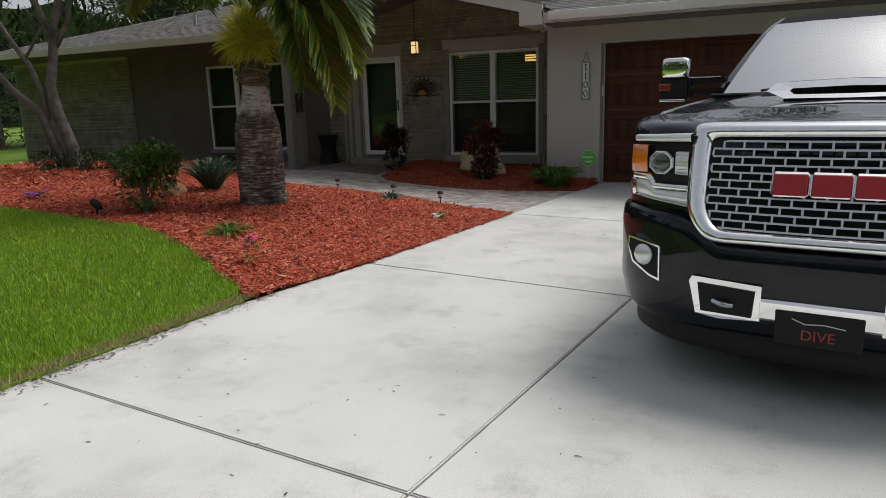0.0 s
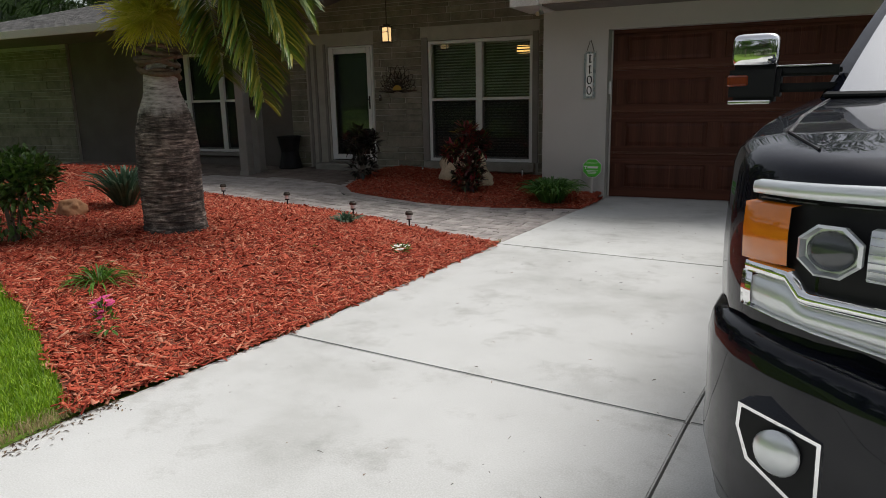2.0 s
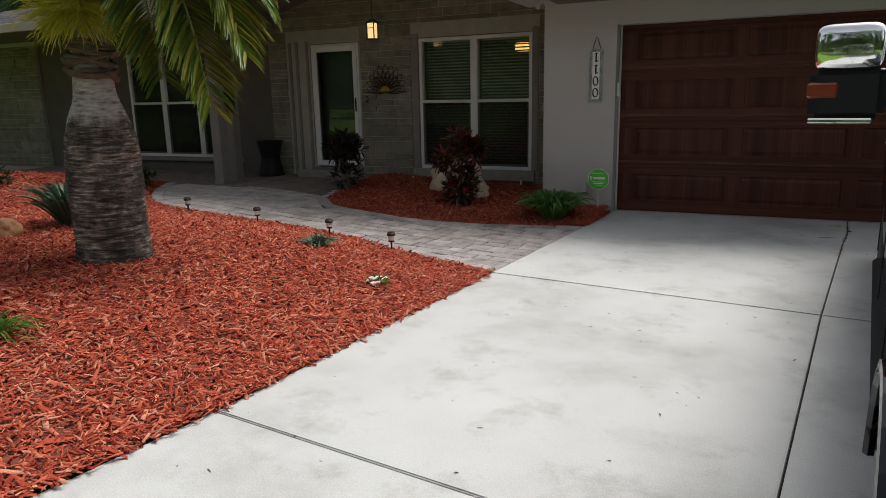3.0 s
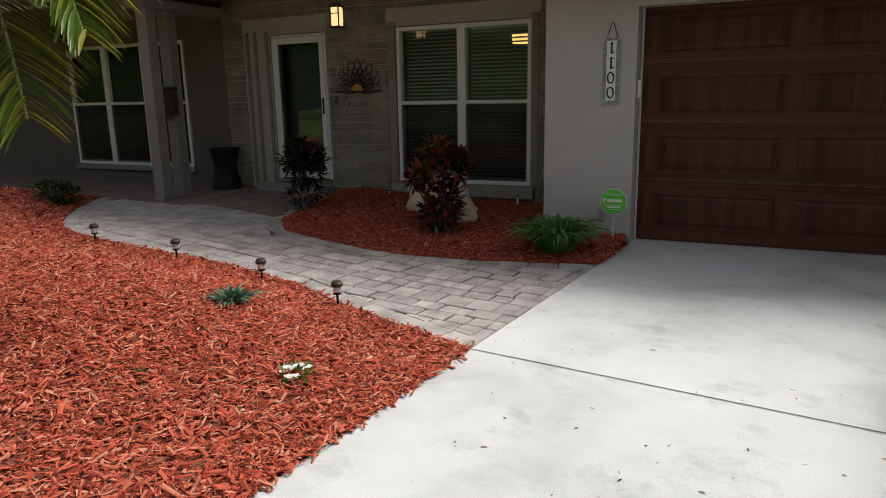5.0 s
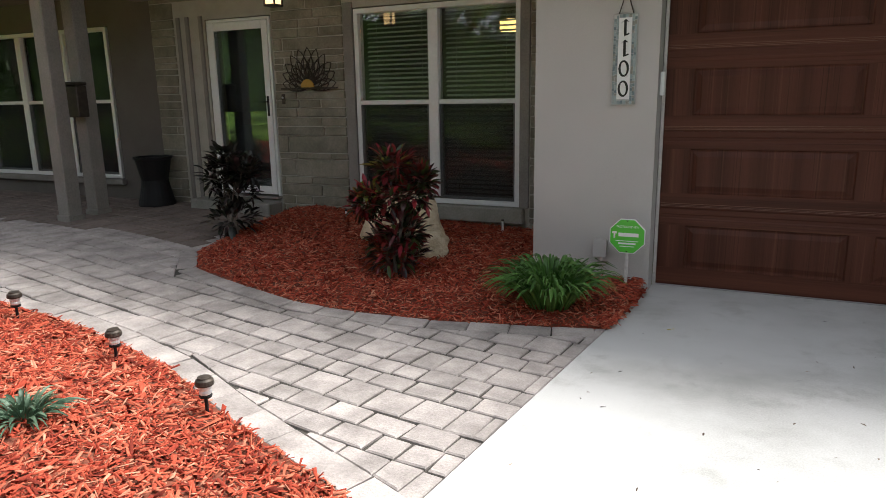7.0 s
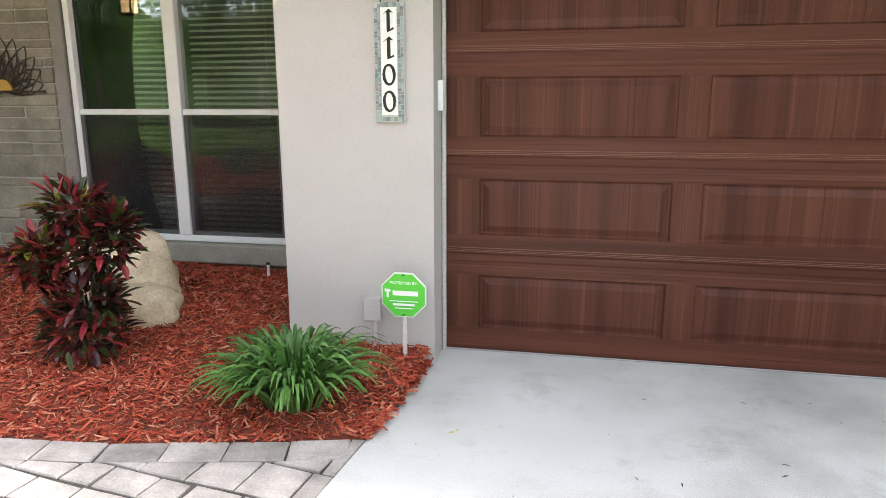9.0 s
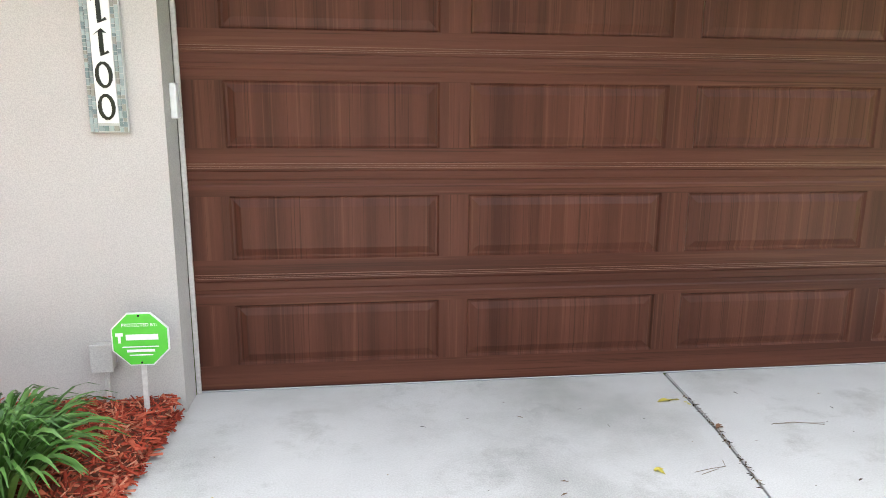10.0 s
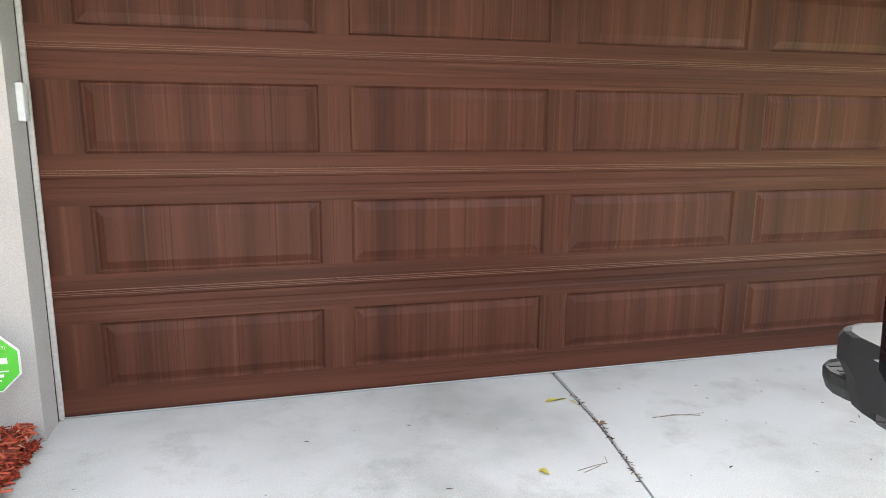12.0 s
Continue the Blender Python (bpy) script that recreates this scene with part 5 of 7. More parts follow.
        for nm, prof, mt, n in (("projector_ring", [(0.066, 0.0), (0.069, 0.018), (0.062, 0.023), (0.056, 0.006)], LENS, 8), ("projector_lens", [(0.053, 0.002), (0.046, 0.014), (0.025, 0.022), (0.004, 0.024)], DARKGLASS, 24)):
            bm = lathe(prof, (0, 0, 0), n)
            bmesh.ops.rotate(bm, verts=bm.verts, matrix=Matrix.Rotation(radians(22.5), 3, "Z"))
            bmesh.ops.scale(bm, verts=bm.verts, vec=(0.98, 0.84, 1.0))
            ob = part(nm, bm, mt, tr, smooth=n > 8)
            ob.matrix_basis = m
    # bumper: wraps the front, dips under the grille
    plan = [(0.0, 0.0), (0.22, 0.004), (0.42, 0.018), (0.58, 0.055), (0.70, 0.11), (0.80, 0.18), (0.885, 0.265), (0.945, 0.36), (0.978, 0.47), (0.985, 0.62)]
    def btop(x, y):
        return float(np.interp(x, [0, 0.42, 0.5, 0.6, 0.95], [0.715, 0.715, 0.76, 0.825, 0.835]))
    rows = []
    for x, y in [(-a, b) for a, b in reversed(plan[1:])] + plan:
        ax = abs(x)
        zt = btop(ax, y)
        nx, ny = (ax / 0.95) ** 3 * (1 if x > 0 else -1), -1 + 0.9 * (ax / 0.95) ** 3
        prof = [(0.06, 0.30), (0.02, 0.34), (0.006, 0.40), (-0.01, 0.46), (-0.012, 0.52), (-0.01, 0.60), (-0.014, zt - 0.07), (-0.006, zt - 0.02), (0.01, zt), (0.10, zt + 0.004)]
        rows.append([(x - nx * o, y - ny * o, z) for o, z in prof])
    part("front_bumper", car(grid_mesh(rows)), PAINT, tr, "black painted front bumper", smooth=True)
    rows = [[(x, y + 0.05, 0.20), (x, y + 0.03, 0.25), (x, y + 0.055, 0.32)] for x, y in [(-a * 0.93, b) for a, b in reversed(plan[1:8])] + [(a * 0.93, b) for a, b in plan[:8]]]
    part("air_dam", car(grid_mesh(rows)), BLACK, tr, smooth=True)
    for sx in (-1, 1):
        # fog lamp in a chrome framed recess
        c = Vector((sx * 0.765, 0.152, 0.615))
        m = look((TX + c.x, TY + c.y, c.z), (TX + c.x - sx * 0.32, TY + c.y + 0.8, c.z))
        def sunk(name, poly, z0, z1, material, label=""):
            bm = bmesh.new()
            a = [bm.verts.new((px * -sx, pz, -z0)) for px, pz in poly]
            b = [bm.verts.new((px * -sx, pz, -z1)) for px, pz in poly]
            bm.faces.new(a), bm.faces.new(b[::-1])
            for k in range(len(poly)):
                bm.faces.new((a[k], a[(k + 1) % len(poly)], b[(k + 1) % len(poly)], b[k]))
            ob = part(name, bm, material, tr, label)
            ob.matrix_basis = m
        big = [(-0.095, 0.085), (0.088, 0.055), (0.092, -0.115), (0.03, -0.10), (-0.07, -0.045), (-0.098, 0.03)]
        small = [(-0.086, 0.075), (0.079, 0.047), (0.083, -0.102), (0.033, -0.09), (-0.062, -0.037), (-0.089, 0.03)]
        sunk("fog_bezel", big, -0.030, 0.02, CHROME, "chrome fog lamp bezel")
        sunk("fog_recess", small, -0.032, 0.03, BLACK)
        ob = part("fog_lamp", lathe([(0.050, 0), (0.052, 0.010), (0.046, 0.016), (0.03, 0.024), (0.006, 0.028)], (0, 0, 0), 24), LENS, tr, "round clear fog lamp", smooth=True)
        ob.matrix_basis = m @ pose(-0.004 * sx, 0.004, 0.034)
        # tow hook opening with chrome frame
        def yb(x):
            return float(np.interp(abs(x), [p[0] for p in plan], [p[1] for p in plan])) - 0.03
        def flat(name, poly, o, material, label="", parent=tr):
            bm = bmesh.new()
            a = [bm.verts.new((sx * x, yb(x) - o, z)) for x, z in poly]
            b = [bm.verts.new((sx * x, yb(x) + 0.03, z)) for x, z in poly]
            bm.faces.new(a), bm.faces.new(b[::-1])
            for k in range(len(poly)):
                bm.faces.new((a[k], a[(k + 1) % len(poly)], b[(k + 1) % len(poly)], b[k]))
            return part(name, car(bm), material, parent, label)
        flat("tow_bezel", [(0.225, 0.555), (0.52, 0.565), (0.535, 0.54), (0.50, 0.395), (0.40, 0.385), (0.225, 0.40)], 0.0, CHROME, "chrome tow hook bezel")
        flat("tow_recess", [(0.25, 0.53), (0.495, 0.538), (0.475, 0.41), (0.26, 0.41)], 0.004, BLACK)
        part("tow_hook", car(tube([(sx * 0.34, yb(0.34) - 0.006, 0.455), (sx * 0.38, yb(0.38) - 0.03, 0.462), (sx * 0.42, yb(0.42) - 0.006, 0.468)], 0.013, 8)), SATIN, tr)
    part("chrome_bar", car(box(-0.24, 0.24, -0.026, 0.02, 0.405, 0.50, 0.012)), CHROME, tr, "chrome bumper bar")
    pl = part("front_plate", car(box(-0.165, 0.165, -0.032, -0.023, 0.315, 0.465, 0.006)), BLACK, tr, "black front plate")
    t_ob = lettering("DIVE", TX - 0.0, TY - 0.033, 0.365, 0.062, EMBLEM, tr)
    part("plate_mark", car(tube([(-0.10, -0.034, 0.435), (-0.05, -0.034, 0.415), (0.02, -0.034, 0.422), (0.10, -0.034, 0.412)], 0.004, 5)), SATIN, tr)

    # towing mirrors
    for sx in (-1, 1):
        x0 = sx * 0.86
        for z0, z1, e in ((1.445, 1.49, 1.13), (1.375, 1.415, 1.10)):
            a, b = sorted((sx * 0.80, sx * e))
            part("mirror_arm", car(box(a, b, 2.07, 2.15, z0, z1, 0.012, segs=2)), BLACK, tr)
        a, b = sorted((sx * 0.84, sx * 1.06))
        part("mirror_arm_strip", car(box(a, b, 2.066, 2.09, 1.486, 1.494, 0.002)), SATIN, tr)
        a, b = sorted((sx * 1.035, sx * 1.25))
        mh = part("mirror_head", car(box(a, b, 2.03, 2.16, 1.335, 1.50, 0.022, segs=2)), BLACK, tr, "black towing mirror head")
        a2, b2 = sorted((sx * 1.05, sx * 1.243))
        part("mirror_cap", car(pillow(a2, b2, 2.02, 2.155, 1.49, 1.635)), CHROME, tr, "chrome mirror cap", smooth=True)
        a3, b3 = sorted((sx * 1.165, sx * 1.255))
        part("mirror_signal", car(box(a3, b3, 2.023, 2.09, 1.405, 1.455, 0.008)), MARKER, tr, "dark amber side marker")
        a4, b4 = sorted((sx * 1.065, sx * 1.245))
        part("mirror_strip", car(box(a4, b4, 2.015, 2.06, 1.326, 1.342, 0.004)), CHROME, tr)

    # wheels
    for i, y in enumerate(AXLES):
        for sx in (-1, 1):
            w = part("wheel", car(tube([(sx * 0.70, y, 0.405), (sx * 0.86, y, 0.405)], 0.055, 12)), SATIN, tr)
            ty = lathe([(0.24, -0.13), (0.34, -0.135), (0.385, -0.12), (0.405, -0.09), (0.408, 0), (0.405, 0.09), (0.385, 0.12), (0.34, 0.135), (0.24, 0.13)], (0, 0, 0), 36)
            o = solid("tyre", ty, RUBBER, True)
            attach(o, w)
            o.matrix_basis = pose(TX + sx * 0.80, TY + y, 0.405, 0, 90, 0)
            rim = lathe([(0.235, -0.11), (0.245, 0.11), (0.23, 0.125), (0.20, 0.07), (0.07, 0.06), (0.06, 0.09), (0.01, 0.095)], (0, 0, 0), 28)
            o = solid("rim", rim, SATIN, True)
            attach(o, w)
            o.matrix_basis = pose(TX + sx * 0.80, TY + y, 0.405, 0, 90 if sx > 0 else -90, 0)
            for k in range(6):
                a = radians(60 * k)
                sp = box(-0.03, 0.03, 0.06, 0.235, 0.06, 0.10, 0.012)
                o = solid("spoke", sp, SATIN)
                attach(o, w)
                o.matrix_basis = pose(TX + sx * 0.80, TY + y, 0.405, 0, 90 if sx > 0 else -90, 0) @ pose(0, 0, 0, 0, 0, 60 * k)
    part("underbody", car(box(-0.72, 0.72, 0.35, 5.7, 0.36, 0.62)), BLACK, tr)
    part("wheel_wells", car(box(-0.66, 0.66, 0.5, 5.5, 0.62, 0.95)), BLACK, tr)
    # tail: lamps, tailgate, step bumper, exhaust
    for sx in (-1, 1):
        a, b = sorted((sx * 0.78, sx * 0.935))
        part("tail_lamp", car(box(a, b, 5.92, 6.04, 0.95, 1.30, 0.02)), REDLENS, tr, "red tail lamp")
    part("tailgate", car(box(-0.77, 0.77, 6.0, 6.062, 0.70, 1.355, 0.015)), PAINT, tr)
    rows = []
    for x in (-0.90, -0.885, -0.85, -0.78, -0.3, 0.3, 0.78, 0.85, 0.885, 0.90):
        e = 0.0 if abs(x) < 0.8 else (0.03 if abs(x) < 0.86 else 0.07 if abs(x) < 0.89 else 0.13)
        d = 6.33 - e
        rows.append([(x, 6.08 - e, 0.825), (x, d - 0.05, 0.83), (x, d - 0.02, 0.82), (x, d, 0.795), (x, d - 0.003, 0.735), (x, d - 0.02, 0.725), (x, d - 0.045, 0.70), (x, d - 0.085, 0.62), (x, 6.08 - e, 0.61), (x, 6.08 - e, 0.825)])
    bm = grid_mesh(rows)
    for ring in (rows[0], rows[-1]):
        bm.faces.new([bm.verts.new(p) for p in ring[:-1]])
    part("rear_bumper", car(bm), BUMPER, tr, "dark grey textured rear step bumper", smooth=False)
    for sx in (-1, 1):
        a, b = sorted((sx * 0.80, sx * 0.925))
        part("bumper_end", car(box(a, b, 5.88, 6.10, 0.63, 0.82, 0.025, segs=2)), BUMPER, tr)
        part("bumper_bolt", car(tube([(sx * 0.70, 6.33, 0.765), (sx * 0.70, 6.338, 0.765)], 0.010, 8)), SATIN, tr)
        # moulded corner step: a rounded tray with a raised lip and slots
        pts = [(0.70, 6.20), (0.80, 6.17), (0.84, 6.19), (0.86, 6.24), (0.865, 6.30), (0.845, 6.36), (0.80, 6.395), (0.70, 6.42)]
        rings = []
        for k, z, c in ((0.90, 0.60, 0.0), (0.985, 0.635, 0.0), (1.0, 0.665, 0.0), (0.985, 0.672, 0.0), (0.95, 0.662, 0.0)):
            rings.append([(sx * (0.70 + (x - 0.70) * k), 6.30 + (y - 6.30) * k, z) for x, y in pts])
        bm = bmesh.new()
        V = [[bm.verts.new(p) for p in r] for r in rings]
        for p, q in zip(V, V[1:]):
            for k in range(len(pts)):
                bm.faces.new((p[k], p[(k + 1) % len(pts)], q[(k + 1) % len(pts)], q[k]))
        bm.faces.new(V[0]), bm.faces.new(V[-1])
        st = part("corner_step", car(bm), BUMPER, tr, "moulded corner step of the rear bumper")
        for k in range(4):
            y = 6.23 + 0.042 * k
            a, b = sorted((sx * 0.75, sx * 0.82))
            attach(solid("step_slot", car(box(a, b, y, y + 0.012, 0.6625, 0.665)), BLACK), st)
    part("exhaust_tip", car(tube([(-0.60, 5.60, 0.40), (-0.72, 5.90, 0.40), (-0.76, 6.03, 0.385)], 0.055, 14)), SATIN, tr)

    tr.rotation_euler = (0, 0, radians(-7.0))


truck()

# ---------------------------------------------------------------- planting
def leaves(places, dirs, length, width, bend=0.25, fold=0.25, segs=3):
    """Pointed leaves as arrays: places and unit directions (n,3), lengths and widths (n,). Each is a folded, drooping strip."""
    n = len(places)
    d = dirs / np.linalg.norm(dirs, axis=1, keepdims=True)
    up = np.tile(np.array([0.0, 0, 1]), (n, 1))
    s = np.cross(d, up) + rng.normal(0, 0.15, (n, 3))
    s /= np.linalg.norm(s, axis=1, keepdims=True) + 1e-9
    nrm = np.cross(s, d)
    vs = []
    for k in range(segs + 1):
        t = k / segs
        w = width * (math.sin(math.pi * min(0.97, 0.12 + 0.85 * t)) ** 0.8)
        c = places + d * (length * t)[:, None]
        c[:, 2] -= bend * length * t * t
        vs += [c - s * (w / 2)[:, None] + nrm * (w * fold)[:, None], c, c + s * (w / 2)[:, None] + nrm * (w * fold)[:, None]]
    m = 3 * (segs + 1)
    v = np.stack(vs, 1).reshape(-1, 3)
    q = []
    for k in range(segs):
        a = 3 * k
        q += [(a, a + 1, a + 4, a + 3), (a + 1, a + 2, a + 5, a + 4)]
    f = (np.arange(n)[:, None, None] * m + np.array(q)[None]).reshape(-1, 4)
    return v, f


def in_lumps(n, lumps, shell=0.55):
    """Places near the surface of several ellipsoids, with outward directions."""
    P, D = [], []
    for _ in range(n):
        cx, cy, cz, r, h = lumps[rng.integers(len(lumps))]
        u = rng.normal(size=3)
        u /= np.linalg.norm(u)
        k = rng.uniform(shell, 1.05)
        P.append((cx + u[0] * r * k, cy + u[1] * r * k, cz + u[2] * h * k))
        D.append((u[0], u[1], u[2] + 0.35))
    return np.array(P), np.array(D) + rng.normal(0, 0.35, (n, 3))


def shrub(at, lumps, n, length, width, material, label, name="shrub", stems=7, category="shrub", bark=None, bend=0.2):
    s = thing(name, at, label, category)
    x, y, z = at
    L = [(x + a, y + b, z + c, r, h) for a, b, c, r, h in lumps]
    for i in range(stems):
        bm = bmesh.new()
        q = L[i % len(L)]
        a = rng.uniform(0, 6.28)
        tube([(x + 0.03 * math.cos(a), y + 0.03 * math.sin(a), z - 0.03), ((x + q[0]) / 2 + 0.03 * math.sin(a), (y + q[1]) / 2, (z + q[2]) / 2 + 0.05), (q[0], q[1], q[2] + q[4] * 0.6)], [0.012, 0.009, 0.004], 5, bm)
        part("stem", bm, bark or BARK, s)
    P, D = in_lumps(n, L)
    P[:, 2] = np.maximum(P[:, 2], z + 0.02)
    v, f = leaves(P, D, rng.uniform(0.7, 1.25, n) * length, rng.uniform(0.7, 1.2, n) * width, bend)
    raw("foliage", v, f, material, s, smooth=True)
    return s


def tuft(at, n, reach, height, width, material, label, name="grass_clump", spread=0.05, category="plant", droop=0.55):
    """A clump of long strap leaves arching outwards."""
    s = thing(name, at, label, category)
    a = rng.uniform(0, 2 * np.pi, n)
    e = rng.uniform(0.15, 1.0, n)
    L = rng.uniform(0.65, 1.1, n) * math.hypot(reach, height) * 1.15
    d = np.stack([np.cos(a) * e * reach / height, np.sin(a) * e * reach / height, np.ones(n)], 1)
    p = np.array(at) + np.stack([np.cos(a) * spread * e, np.sin(a) * spread * e, np.full(n, -0.01)], 1)
    v, f = leaves(p, d, L, np.full(n, width) * rng.uniform(0.7, 1.2, n), droop * (reach / height) ** 0.3, 0.2, 6)
    raw("leaves", v, f, material, s, smooth=True)
    return s


BARK = surface("bark", (0.10, 0.085, 0.07), (0.22, 0.19, 0.16), 8, 60, 0.95, 0.8, 0.01)
PALEBARK = surface("pale_bark", (0.06, 0.052, 0.045), (0.22, 0.20, 0.18), 5, 50, 0.9, 0.8, 0.01)
LEAF_DARK = leafy("dark_leaf", [(0.018, 0.035, 0.010), (0.03, 0.06, 0.015), (0.05, 0.09, 0.02)], 0.4)
LEAF_MID = leafy("mid_leaf", [(0.028, 0.065, 0.012), (0.06, 0.125, 0.02), (0.12, 0.20, 0.04)], 0.4)
LEAF_BRIGHT = leafy("bright_leaf", [(0.05, 0.13, 0.015), (0.08, 0.19, 0.02), (0.13, 0.25, 0.035)], 0.4)
LEAF_GREY = leafy("grey_green_leaf", [(0.05, 0.10, 0.06), (0.08, 0.14, 0.085), (0.12, 0.19, 0.12)], 0.45)
STRAP = leafy("strap_leaf", [(0.05, 0.13, 0.025), (0.085, 0.20, 0.04), (0.14, 0.28, 0.07)], 0.4)
CROTON = leafy("croton_leaf", [(0.02, 0.012, 0.012), (0.05, 0.015, 0.015), (0.20, 0.02, 0.022), (0.03, 0.05, 0.012), (0.03, 0.02, 0.018), (0.30, 0.025, 0.035), (0.025, 0.03, 0.014), (0.05, 0.085, 0.015), (0.02, 0.02, 0.016), (0.30, 0.03, 0.045)], 0.3)
CROTON_TOP = leafy("croton_new_leaf", [(0.12, 0.20, 0.02), (0.28, 0.28, 0.04), (0.40, 0.04, 0.05), (0.28, 0.03, 0.05)], 0.3)
CROTON_DARK = leafy("dark_croton_leaf", [(0.012, 0.012, 0.010), (0.022, 0.025, 0.016), (0.04, 0.018, 0.02), (0.03, 0.04, 0.02)], 0.3)
PINK = leafy("pink_petal", [(0.65, 0.06, 0.22), (0.75, 0.12, 0.32)], 0.6)
PURPLE = leafy("purple_petal", [(0.22, 0.03, 0.32), (0.3, 0.06, 0.4)], 0.6)
PETAL = leafy("white_petal", [(0.75, 0.74, 0.66), (0.85, 0.85, 0.80)], 0.6)
INFLOR = leafy("yellow_flower_strand", [(0.48, 0.50, 0.04), (0.62, 0.62, 0.07), (0.72, 0.68, 0.12)], 0.6, 0.4, 0.45)
FROND = leafy("palm_leaflet", [(0.05, 0.10, 0.015), (0.075, 0.145, 0.02), (0.11, 0.18, 0.025), (0.20, 0.23, 0.03)], 0.35, 0.5, 0.3)
FROND_TIP = leafy("yellowed_palm_leaflet", [(0.20, 0.22, 0.03), (0.36, 0.32, 0.05)], 0.4, 0.4, 0.35)
CROWNSHAFT = surface("crownshaft", (0.16, 0.20, 0.06), (0.26, 0.29, 0.10), 6, 40, 0.5, 0.2)
FIBRE = surface("palm_fibre", (0.08, 0.055, 0.035), (0.16, 0.11, 0.07), 20, 80, 0.95, 0.8)


def trunk_mat():
    m, t, b = nodes("palm_trunk")
    ringy = noise_tex(t, 1.0, 5, 0.7, (6, 6, 50))
    c = ramp(t, ringy, [(0.36, (0.012, 0.010, 0.009)), (0.47, (0.050, 0.042, 0.036)), (0.58, (0.12, 0.105, 0.092)), (0.72, (0.36, 0.33, 0.30))])
    spots = ramp(t, noise_tex(t, 3.2, 6, 0.7), [(0.36, (0.35, 0.32, 0.29)), (0.48, (1.0, 0.97, 0.94)), (0.60, (3.0, 2.85, 2.75))])
    c = blend(t, "MULTIPLY", 0.95, c, spots)
    # pale bare neck, with a ragged lower rim
    pos, xyz, add = t.nodes.new("ShaderNodeNewGeometry"), t.nodes.new("ShaderNodeSeparateXYZ"), t.nodes.new("ShaderNodeMath")
    t.links.new(pos.outputs["Position"], xyz.inputs[0])
    add.operation = "MULTIPLY_ADD"
    t.links.new(noise_tex(t, 6.0, 5, 0.7, (1, 1, 0.6)), add.inputs[0])
    add.inputs[1].default_value = 0.35
    t.links.new(xyz.outputs["Z"], add.inputs[2])
    neck = ramp(t, noise_tex(t, 1.0, 4, 0.7, (8, 8, 40)), [(0.3, (0.10, 0.09, 0.08)), (0.46, (0.38, 0.35, 0.32)), (0.7, (0.66, 0.62, 0.58))])
    where = t.nodes.new("ShaderNodeMapRange")
    t.links.new(add.outputs[0], where.inputs["Value"])
    where.inputs["From Min"].default_value, where.inputs["From Max"].default_value = 1.45, 1.55
    c = blend(t, "MIX", where.outputs[0], c, neck)
    t.links.new(c, b.inputs["Base Color"])
    b.inputs["Roughness"].default_value = 0.9
    bump(t, b, ringy, 0.9, 0.02)
    return m


